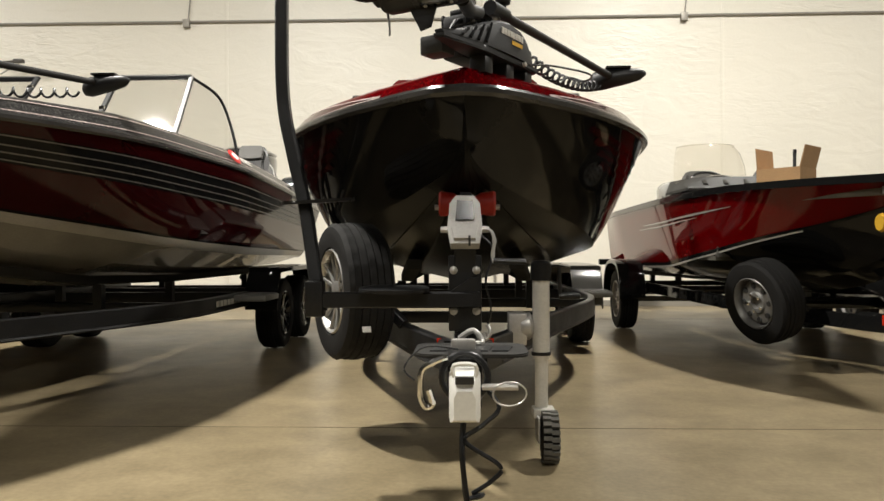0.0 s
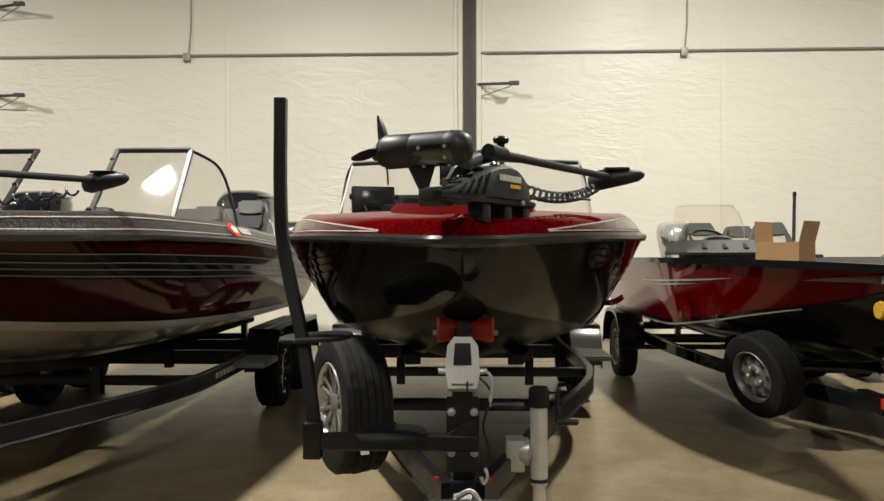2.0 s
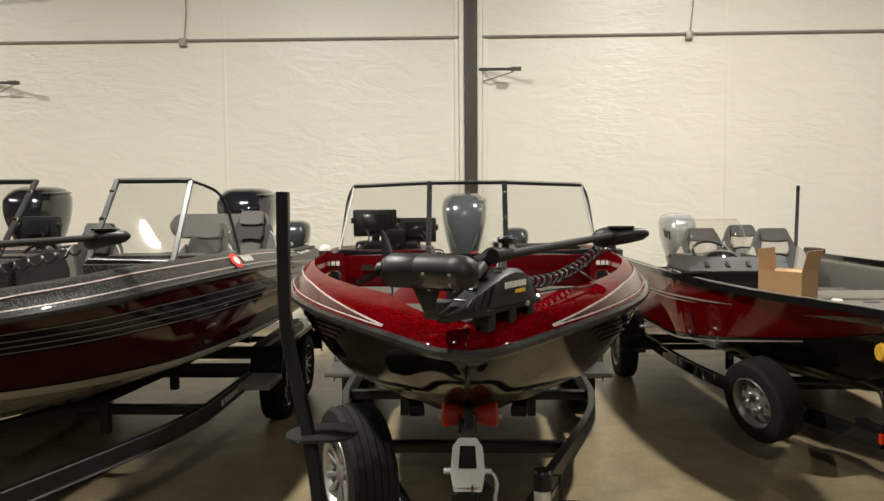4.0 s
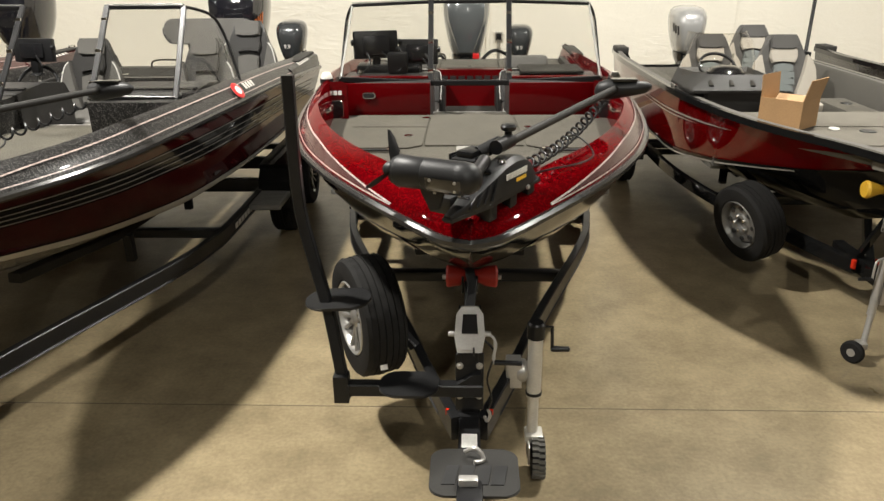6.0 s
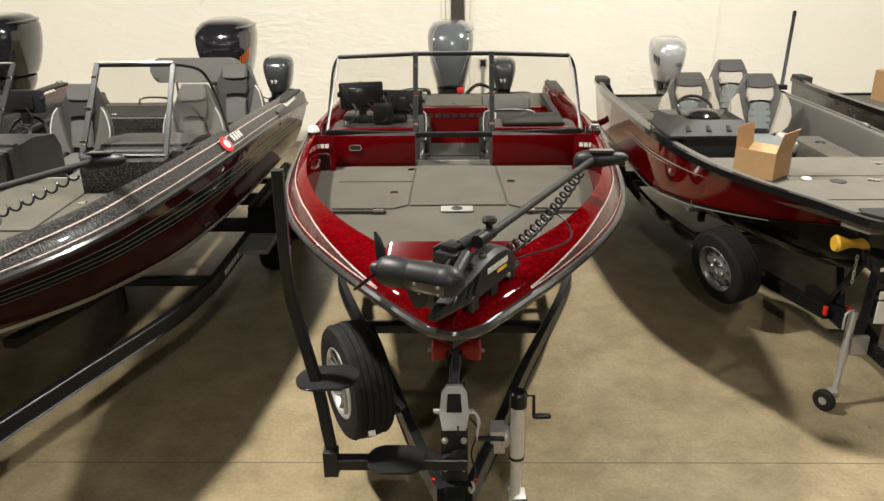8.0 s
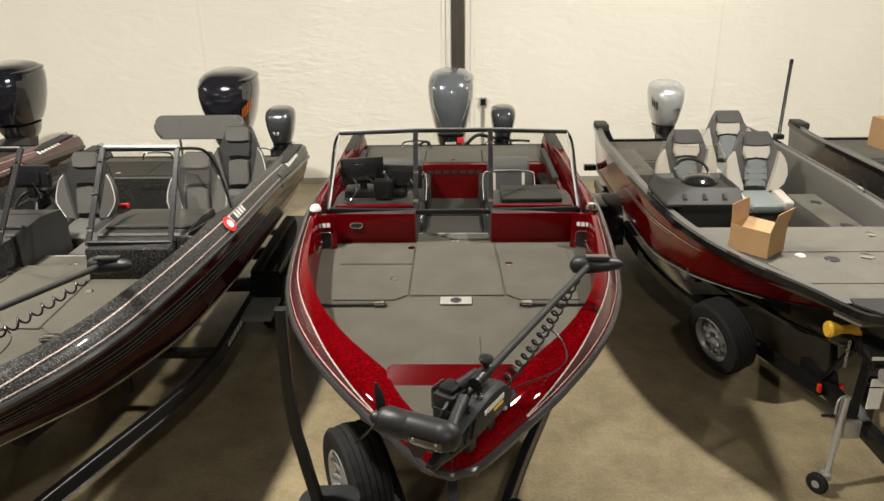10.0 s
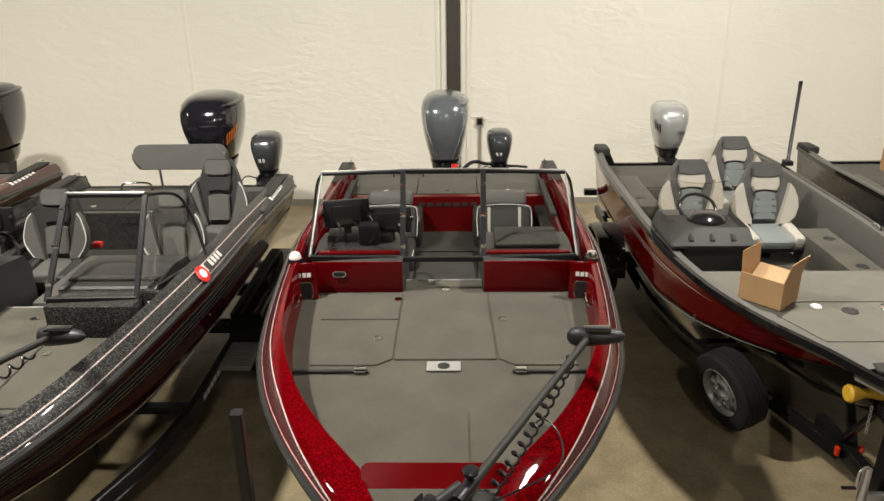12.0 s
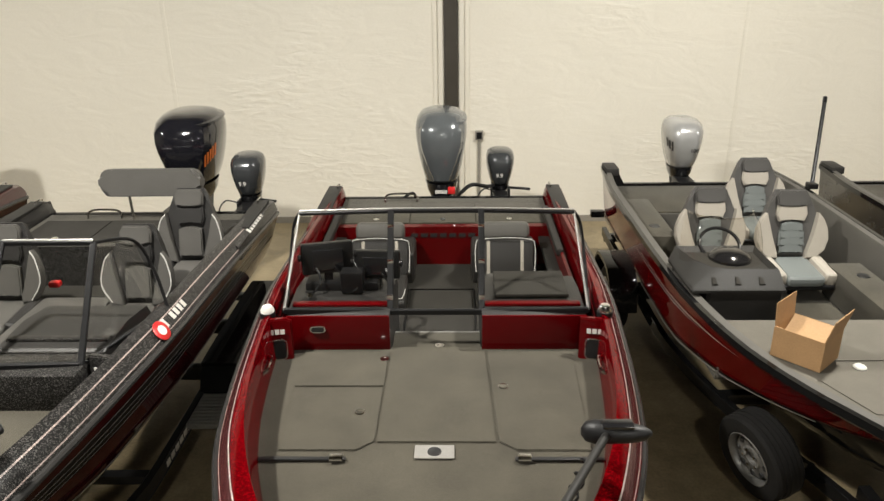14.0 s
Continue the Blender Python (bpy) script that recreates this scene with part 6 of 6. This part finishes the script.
A_ZK = curve_of([(4.30, 1.28), (4.45, 1.06), (4.9, 0.82), (5.4, 0.66), (6.4, 0.56), (10.25, 0.54)])
A_WI = curve_of([(4.50, 0.0), (4.56, 0.20), (4.90, 0.45), (5.10, 0.57), (5.45, 0.74), (6.10, 0.90), (6.66, 0.96), (7.5, 0.99), (9.1, 0.995), (10.25, 0.91)])


def a_side(y, f):
    return Vector((A_WC(y) + (A_W(y) - A_WC(y)) * (f ** 0.9 if f > 0 else f), y, A_ZC(y) + (A_Z(y) - A_ZC(y)) * f))


def a_band(s, f0, f1, out, y0, y1, n=40, rows=5):
    bm = bmesh.new()
    prev = None
    for k in range(n + 1):
        y = y0 + (y1 - y0) * (k / n) ** 1.4
        row = []
        for j in range(rows + 1):
            p = a_side(y, f0 + (f1 - f0) * j / rows)
            row.append(bm.verts.new((s * (p.x + out), p.y - out * 0.5, p.z)))
        if prev:
            for j in range(rows):
                bm.faces.new((prev[j], prev[j + 1], row[j + 1], row[j]))
        prev = row
    return bm


def low_z(y):
    """How far down the inner side goes."""
    return 1.29 if y < 6.20 else 0.88


def aluminium_boat(dx, dy, paint, label, group):
    t = thing("aluminium_boat", dx, dy, 0, label, "boat", group)
    rings = []
    for k in range(41):
        y = A0 + (A1 - A0) * (k / 40) ** 1.5
        wc, zc, zk = A_WC(y), A_ZC(y), A_ZK(y)
        half = [(0, zk), (wc * 0.35, zk + (zc - zk) * 0.22), (wc * 0.37, zk + (zc - zk) * 0.20), (wc * 0.7, zk + (zc - zk) * 0.55), (wc, zc)]
        rings.append([(-x, y, z) for x, z in reversed(half[1:])] + [(x, y, z) for x, z in half])
    part("hull_bottom", loft(rings, closed=False), PAINT_BLACK, t)
    for s in (-1, 1):
        part("hull_side", a_band(s, 0.0, 1.0, 0.0, A0, A1), paint, t)
        part("chine_strip", a_band(s, -0.02, 0.035, 0.006, A0 + 0.1, A1), PAINT_BLACK, t)
        part("spray_rail", a_band(s, -0.055, -0.025, 0.010, 5.3, A1, rows=1), GEL_SILVER, t)
        if paint is PAINT_RED:
            for f, y0, y1, w in ((0.66, 5.75, 7.9, 0.035), (0.60, 6.3, 8.1, 0.025)):
                bm = bmesh.new()
                prev = None
                for k in range(25):
                    y = y0 + (y1 - y0) * k / 24
                    hw = w * math.sin(math.pi * min(1.0, (k + 0.5) / 16)) * 0.5 if k < 8 else w * 0.5 * (1 - 0.6 * (k - 8) / 16)
                    row = [bm.verts.new((s * (p.x + 0.006), p.y - 0.003, p.z)) for p in (a_side(y, f - hw), a_side(y, f + hw))]
                    if prev:
                        bm.faces.new((prev[0], prev[1], row[1], row[0]))
                    prev = row
                part("side_flash", bm, GEL_SILVER, t)
        # gunwale trim and inner side
        ys = [A0 + (A1 - A0) * (k / 44) ** 1.5 for k in range(45)]
        rim = [(s * A_W(y), y, A_Z(y)) for y in ys]
        bm = bmesh.new()
        add_sweep(bm, rim, [(-0.02, -0.035), (0.02, -0.035), (0.026, -0.01), (0.02, 0.018), (-0.02, 0.018)])
        part("gunwale_trim", bm, PAINT_BLACK, t)
        bm = bmesh.new()
        prev = None
        for y in [4.52 + (A1 - 4.52) * k / 40 for k in range(41)]:
            w, wi, z = A_W(y), A_WI(y), A_Z(y)
            row = [bm.verts.new((s * w, y, z + 0.012)), bm.verts.new((s * wi, y, z + 0.012)), bm.verts.new((s * (wi - 0.012), y, z - 0.02)), bm.verts.new((s * (min(wi - 0.02, a_side(y, (low_z(y) - A_ZC(y)) / (A_Z(y) - A_ZC(y))).x - 0.035)), y, low_z(y)))]
            if prev:
                for j in range(3):
                    bm.faces.new((prev[j], prev[j + 1], row[j + 1], row[j]))
            prev = row
        part("inner_side", bm, PAINT_GREY, t)
        part("stern_cap", box(*sorted((s * 0.84, s * 1.00)), 9.95, 10.27, 1.34, 1.43, bevel=0.02), PLASTIC_GREY, t)
        part("side_cleat", tube(smooth_pts([(s * 1.02, 6.9, 1.41), (s * 1.02, 6.92, 1.435), (s * 1.02, 7.02, 1.435), (s * 1.02, 7.04, 1.41)], 3), 0.009, 6), CHROME, t)
    part("transom", plate([(-0.92, 0.74), (0, 0.54), (0.92, 0.74), (0.99, 1.37), (0.82, 1.37), (0.72, 1.17), (-0.72, 1.17), (-0.82, 1.37), (-0.99, 1.37)], 0.05, pose(0, A1, 0, 90)), PAINT_BLACK, t, smooth=False)
    bm = bmesh.new()
    ys = [4.40 + (6.20 - 4.40) * k / 20 for k in range(21)]
    wi = lambda y: max(0.0, (A_WI(y) - 0.005) if y > 4.58 else A_W(y) - 0.03)
    bm.faces.new([bm.verts.new((-wi(y), y, 1.315)) for y in ys] + [bm.verts.new((wi(y), y, 1.315)) for y in reversed(ys)])
    r = bmesh.ops.extrude_face_region(bm, geom=list(bm.faces))
    for v in r["geom"]:
        if isinstance(v, bmesh.types.BMVert):
            v.co.z -= 0.05
    part("bow_deck", bm, CARPET_PALE, t, smooth=False)
    part("bow_cap", plate([(-0.27, 0.155), (-0.14, 0.0), (0.14, 0.0), (0.27, 0.155), (0.25, 0.25), (-0.25, 0.25)], 0.02, pose(0, A0 + 0.03, 1.372), 0.005), PLASTIC_GREY, t)
    part("deck_plate", lathe([(0, 0.012), (0.034, 0.012), (0.042, 0.004), (0.042, 0)], pose(-0.17, 5.52, 1.318), 20), PLASTIC_WHITE, t)
    part("deck_riser", box(-0.84, 0.84, 6.14, 6.19, 0.86, 1.30), PAINT_GREY, t)
    for x, y in ((0.05, 5.45), (-0.05, 6.05), (0.35, 5.5), (0.62, 6.0)):
        part("deck_socket", lathe([(0, 0.004), (0.05, 0.004), (0.056, 0.006), (0.06, 0.0)], pose(x, y, 1.316), 18), LETTER_DARK if x < 0.3 else CHROME, t)
    for pts in ([(-0.30, 5.60), (0.55, 5.60), (0.62, 6.12), (-0.30, 6.12)], [(-0.34, 4.98), (0.34, 4.98), (0.50, 5.35), (-0.50, 5.35)]):
        part("deck_lid", plate(pts, 0.006, pose(0, 0, 1.316), 0.002), CARPET_PALE, t)
    part("cockpit_floor", box(-0.85, 0.85, 6.16, 9.2, 0.83, 0.87), CARPET, t)
    part("side_deck", box(0.60, 0.90, 6.22, 7.6, 0.88, 1.18, bevel=0.01), CARPET, t)
    part("aft_deck", box(-0.91, 0.91, 9.2, 10.2, 1.08, 1.14, bevel=0.01), CARPET, t)
    part("aft_riser", box(-0.86, 0.86, 9.17, 9.22, 0.86, 1.12), PAINT_GREY, t)
    part("aft_side_deck", box(-0.93, -0.64, 8.1, 9.3, 0.90, 1.26, bevel=0.01), CARPET, t)
    for x, y in ((-0.74, 9.6), (-0.79, 8.4), (0.75, 6.6), (0.78, 7.3)):
        part("deck_socket", lathe([(0, 0.004), (0.045, 0.004), (0.05, 0.006), (0.055, 0.0)], pose(x, y, 1.141 if y > 9.3 else (1.261 if x < 0 else 1.181)), 16), LETTER_DARK, t)
    return t


PAINT_GREY = material("grey_textured_paint", (0.085, 0.080, 0.070), 0.6, vary=0.15, fine=140, bump=0.3)
CARPET_PALE = material("pale_grey_carpet", (0.135, 0.125, 0.105), 0.95, vary=0.18, scale=5, fine=220, bump=0.4, spec=0.1)
PAINT_CHARCOAL = material("charcoal_paint", (0.04, 0.038, 0.036), 0.25, coat=0.3)
R_DX = 2.95
aluminium_boat(R_DX, 0, PAINT_RED, "red and black aluminium fishing boat with grey interior", "boats in a row")
aluminium_boat(R_DX + 2.70, 0, PAINT_CHARCOAL, "dark grey aluminium fishing boat beside the red one", "boats in a row")

cn = thing("helm_console", R_DX - 0.66, 6.62, 0.84, "charcoal moulded helm console with a clear curved windscreen", "console")
seam = [(0.345, -0.20), (-0.335, -0.20), (-0.35, -0.18), (-0.36, 0.0), (-0.36, 0.42), (0.345, 0.42)]
foot = [(0.335, -0.19), (-0.20, -0.19), (-0.23, -0.17), (-0.235, 0.0), (-0.24, 0.41), (0.335, 0.41)]
brow = [(0.345, -0.07), (-0.02, -0.07), (-0.16, -0.03), (-0.27, 0.14), (-0.33, 0.42), (0.345, 0.42)]
well = [(0.31, -0.03), (-0.02, -0.03), (-0.14, 0.01), (-0.23, 0.16), (-0.28, 0.38), (0.31, 0.38)]
ledge = [(x * 1.03, y - 0.018 if y < 0 else y) for x, y in seam]
part("body", loft([[(x, y, z) for x, y in foot] for z in (0.03, 0.60)]), PLASTIC_GREY, cn, smooth=False)
part("dash_panel", loft([[(x * 0.98, y, z) for x, y in well] for z in (0.688, 0.697)]), CARPET_DARK, cn, smooth=False)
part("cowling", loft([[(x, y, 0.60) for x, y in ledge], [(x, y, 0.622) for x, y in ledge], [(x, y, 0.64) for x, y in seam], [(x, y, 0.725) for x, y in brow], [(x * 0.97, y + 0.01, 0.735) for x, y in brow], [(x, y, 0.69) for x, y in well]]), PLASTIC_GREY, cn, angle=30)
for x in (-0.18, 0.0, 0.18):
    part("vent_slot", plate([(-0.022, 0.0), (0.022, 0.0), (0.012, 0.07), (-0.012, 0.07)], 0.012, pose(x, -0.182, 0.652, 36), 0.003), CARPET_DARK, cn)
rings = []
for f, z, sh in ((0, 0.69, 0.0), (0.35, 0.85, 0.04), (0.7, 0.98, 0.09), (1.0, 1.06, 0.16)):
    w = 0.335 - 0.07 * f ** 2.5
    rings.append([(w * math.sin(a), 0.02 + sh + 0.24 * (1 - math.cos(a)), z) for a in [radians(-88 + 176 * k / 20) for k in range(21)]])
ob = part("windscreen", loft(rings, closed=False), GLASS_SMOKE, cn, "clear curved acrylic windscreen", angle=60)
ob.visible_shadow = False
part("screen_edge", tube([Vector(p) for p in rings[-1]], 0.006, 6), GLASS_SMOKE, cn)
bm = bmesh.new()
add_lathe(bm, [(0.17, 0.0), (0.165, 0.03), (0.13, 0.065), (0.07, 0.085), (0, 0.09)], pose(0.07, 0.24, 0.69), 20)
part("dash_hood", bm, PLASTIC_GLOSS, cn)
ring = [pose(0.05, 0.44, 0.74, 38) @ Vector((0.165 * math.cos(a), 0.165 * math.sin(a), 0)) for a in [2 * math.pi * k / 24 for k in range(25)]]
part("steering_wheel", tube(ring, 0.015, 8, (0.3, 0.7, 0.5)), PLASTIC, cn)

for (x, y), lab in (((2.56, 7.72), "two-tone grey and cream folding seat behind the console"), ((3.28, 7.60), "two-tone grey and cream folding seat beside the console"), ((3.37, 8.76), "two-tone grey and cream folding seat near the stern")):
    s_ = seat("fishing_seat", (x, y), 0.81, lab, 0, True, True)
    s_.matrix_basis = pose(x, y, 0.81) @ Matrix.Diagonal((1.16, 1.0, 1.0, 1))
    bg = part("seat_badge", plate(round_rect(0.034, 0.030, 0.010), 0.004, pose(0, 0.22, 0.34, -14) @ pose(0, -0.068, 0.565, 96)), BADGE_RED, s_)

hm = outboard("outboard_motor", 3.02, 10.62, 1.90, 0.60, 0.48, 0.62, COWL_SILVER, "silver outboard motor on the aluminium boat's transom", 0.41)
part("maker_mark", cowl_bars(5, 0.46, 0.66, 200, 256, 0.48, 0.62, 1.90, 0.60, -0.16), LETTER_DARK, hm)
part("belt_line", cowl_bars(1, 0.14, 0.155, 190, 380, 0.48, 0.62, 1.90, 0.60), LETTER_DARK, hm)
fc = bpy.data.curves.new("power_number", "FONT")
fc.body, fc.size, fc.extrude = "100", 0.07, 0.002
fo = new("power_number", fc)
fo.parent = hm
fo.matrix_basis = pose(0.03, -0.318, 1.53, 86, 0, 6)
fo.data.materials.append(LETTER_DARK)

# cardboard boxes
def carton(x, y, z, w, d, h, rz, is_open, label):
    t = thing("cardboard_box", x, y, z, label, "box", "cardboard boxes", rz=rz)
    th = 0.006
    part("panel", box(-w / 2, w / 2, -d / 2, -d / 2 + th, 0, h), CARDBOARD, t)
    part("panel", box(-w / 2, w / 2, d / 2 - th, d / 2, 0, h), CARDBOARD, t)
    part("panel", box(-w / 2, -w / 2 + th, -d / 2 + th, d / 2 - th, 0, h), CARDBOARD, t)
    part("panel", box(w / 2 - th, w / 2, -d / 2 + th, d / 2 - th, 0, h), CARDBOARD, t)
    part("bottom", box(-w / 2 + th, w / 2 - th, -d / 2 + th, d / 2 - th, 0.002, 0.008), CARDBOARD_IN, t)
    if is_open:
        for sg in (-1, 1):
            bm = box(-th / 2, th / 2, -d / 2 + 0.004, d / 2 - 0.004, 0, w / 2)
            bm.transform(pose(sg * (w / 2 - th / 2), 0, h, 0, 14 if sg > 0 else -4))
            part("flap", bm, CARDBOARD, t)
            bm = box(-w / 2 + 0.010, w / 2 - 0.010, -th / 2, th / 2, 0, d / 2)
            bm.transform(pose(0, sg * (d / 2 - th), h - 0.004, sg * 122))
            part("flap", bm, CARDBOARD_IN, t)
    else:
        part("lid", box(-w / 2, w / 2, -d / 2, d / 2, h, h + 0.006), CARDBOARD, t)
        part("tape", box(-0.03, 0.03, -d / 2 - 0.001, d / 2 + 0.001, h + 0.006, h + 0.008), LABEL_WHITE, t)
    return t


carton(2.475, 5.66, 1.323, 0.33, 0.29, 0.215, -47, True, "open brown cardboard box on the grey bow deck")
carton(5.85, 9.75, 1.142, 0.45, 0.40, 0.38, 8, False, "closed brown cardboard box on the dark boat's deck")

pl = thing("stern_light_pole", 4.10, 9.25, 1.40, "black folding light pole leaning on the gunwale", "pole")
part("pole", tube([(0, 0, 0), (0.33, 0.72, 0.82)], 0.022, 10), PLASTIC, pl)
part("pole_base", box(-0.05, 0.05, -0.06, 0.06, -0.01, 0.05, bevel=0.012), PLASTIC, pl)
part("pole_tip", tube([(0.325, 0.71, 0.81), (0.345, 0.755, 0.86)], 0.026, 10), PLASTIC_GLOSS, pl)


# single-axle trailer under the red aluminium boat
def small_trailer(dx, label):
    t = thing("boat_trailer", dx, 0, 0, label, "trailer", "boat trailers")
    part("tongue", beam([(0.02, 3.7, 0.40), (-0.03, 5.4, 0.40)], 0.085, 0.12), PAINT_BLACK, t)
    for s in (-1, 1):
        rail = smooth_pts([(s * 0.05 - 0.03, 5.0, 0.40), (s * 0.30, 5.6, 0.41), (s * 0.66, 6.4, 0.46), (s * 0.86, 7.2, 0.50), (s * 0.90, 8.2, 0.50), (s * 0.90, 10.3, 0.50)], 6)
        part("side_rail", beam(rail, 0.06, 0.11), PAINT_BLACK, t)
        part("bunk", beam([(s * 0.42, 6.6, 0.66), (s * 0.50, 10.0, 0.62)], 0.09, 0.06), CARPET_DARK, t)
        for y in (6.9, 8.6, 9.8):
            part("bunk_bracket", box(s * 0.47 - 0.03, s * 0.47 + 0.03, y - 0.03, y + 0.03, 0.48, 0.64), PAINT_BLACK, t)
        prof = [(8.17, 0.40), (8.20, 0.60), (8.32, 0.75), (8.50, 0.81), (8.82, 0.81), (9.0, 0.75), (9.12, 0.60), (9.15, 0.40)]
        rings = [[(s * 0.95, p.y, p.z), (s * 1.22, p.y, p.z), (s * 1.24, p.y, p.z - 0.01), (s * 1.24, p.y, p.z - 0.05), (s * 1.225, p.y, p.z - 0.05), (s * 1.22, p.y, p.z - 0.02), (s * 0.95, p.y, p.z - 0.02)] for p in smooth_pts([(0, a, b) for a, b in prof], 3)]
        part("fender", loft(rings), PAINT_BLACK, t, angle=40)
        wheel_parts(t, pose(s * 1.09, 8.66, 0.35, 0, s * 90, 0), 0.35, 0.20, ZINC, "steel")
        part("tail_bracket", box(*sorted((s * 0.93, s * 1.10)), 10.2, 10.3, 0.72, 0.80, bevel=0.01), PAINT_BLACK, t)
        part("rail_reflector", box(s * 0.085 - 0.10 * (s < 0) * 0 - 0.03 - 0.012, s * 0.085 - 0.03 + 0.012, 4.95, 4.985, 0.40, 0.47, bevel=0.004), REFLECTOR, t)
    for y, w in ((6.5, 0.7), (8.66, 1.0), (10.2, 0.92)):
        part("crossmember", box(-w, w, y - 0.04, y + 0.04, 0.40, 0.50, bevel=0.008), PAINT_BLACK, t)
    part("winch_post", beam([(-0.02, 4.55, 0.40), (-0.03, 4.50, 1.00)], 0.12, 0.11, (0, -1, 0)), PAINT_BLACK, t)
    part("post_brace", beam([(-0.05, 5.05, 0.46), (-0.06, 4.66, 1.02)], 0.05, 0.04), PAINT_BLACK, t)
    part("winch_head", box(-0.10, 0.06, 4.44, 4.72, 0.94, 1.06, bevel=0.015), PAINT_BLACK, t)
    part("winch_drum", lathe([(0, -0.06), (0.05, -0.06), (0.05, -0.05), (0.03, -0.045), (0.03, 0.045), (0.05, 0.05), (0.05, 0.06), (0, 0.06)], pose(0.02, 4.38, 0.90, 0, 90), 18), ZINC, t)
    rl = part("bow_roller", lathe([(0, -0.135), (0.052, -0.135), (0.062, -0.115), (0.042, -0.06), (0.032, -0.03), (0.032, 0.03), (0.042, 0.06), (0.062, 0.115), (0.052, 0.135), (0, 0.135)], pose(-0.165, 4.70, 1.09, 0, 90), 24), ROLLER_YELLOW, t, "yellow urethane bow roller")
    part("winch_mark", box(-0.098, 0.0, 4.432, 4.438, 0.99, 1.015), LETTER_PALE, t)
    for z0, z1 in ((0.78, 0.84), (0.60, 0.765)):
        part("warning_label", box(-0.065, 0.03, 4.455 - 0.02, 4.46 - 0.02, z0, z1, m=None), LABEL_WHITE, t)
    for k in range(7):
        part("chain_link", tube([pose(-0.14, 4.66, 1.0 - 0.03 * k, 90, 0, 90 * (k % 2)) @ Vector((0.009 * math.cos(a), 0.018 * math.sin(a), 0)) for a in [2 * math.pi * j / 10 for j in range(11)]], 0.003, 5, (0.2, 1, 0.1)), ZINC, t)
    jk = part("jack_tube", tube([(-0.20, 4.46, 0.68), (-0.245, 4.40, 0.30)], 0.027, 14), ZINC, t, "bright zinc swivel jack")
    part("jack_leg", tube([(-0.24, 4.405, 0.32), (-0.28, 4.35, 0.12)], 0.020, 12), ZINC, jk)
    part("jack_plate", box(-0.19, -0.07, 4.42, 4.46, 0.36, 0.50, bevel=0.006), ZINC, jk)
    part("jack_crank", tube(smooth_pts([(-0.20, 4.46, 0.69), (-0.26, 4.44, 0.67), (-0.27, 4.43, 0.55)], 4), 0.008, 6), ZINC, jk)
    part("jack_grip", tube([(-0.27, 4.43, 0.55), (-0.36, 4.43, 0.55)], 0.012, 8), PLASTIC, jk)
    part("caster_fork", box(-0.33, -0.27, 4.30, 4.38, 0.085, 0.13, bevel=0.01), ZINC, jk)
    part("caster_wheel", lathe([(0, -0.022), (0.066, -0.022), (0.078, -0.012), (0.078, 0.012), (0.066, 0.022), (0, 0.022)], pose(-0.375, 4.29, 0.079, 0, 90, 35), 22), RUBBER, jk)
    part("caster_hub", lathe([(0, 0.024), (0.028, 0.024), (0.032, 0.0)], pose(-0.375, 4.29, 0.079, 0, -90, 35), 14), ZINC, jk)
    part("axle_beam", box(-1.0, 1.0, 8.63, 8.69, 0.32, 0.38), PAINT_BLACK, t)
    part("spare_arm", beam([(-0.28, 5.62, 0.44), (-0.52, 5.66, 0.54)], 0.05, 0.05), PAINT_BLACK, t)
    return t


small_trailer(R_DX, "black single-axle trailer under the red aluminium boat")
small_trailer(R_DX + 2.70, "black single-axle trailer under the dark aluminium boat")
sp2 = thing("spare_wheel", 2.30, 5.66, 0.525, "spare tyre on a grey steel rim, bolted to the trailer", "wheel", "spare wheels")
wheel_parts(sp2, pose(0, 0, 0, 0, 0, 20) @ pose(0, 0, 0, 0, -102, 0), 0.33, 0.225, RIM_GREY, "steel")

# the boat at the far end of the row
bass_boat(-5.93, 0.13, GEL_MAROON, GEL_BLACK, "maroon metalflake bass boat at the end of the row", GEL_CHARCOAL, True)
scaffold_trailer(-5.93, 0.13, "black tandem-axle trailer under the maroon bass boat", STEEL_BLACK, LETTER_PALE)
outboard("outboard_motor", -5.95, 9.95, 2.33, 0.80, 0.72, 0.90, COWL_BLACK, "glossy black outboard motor on the maroon boat", 0.95)
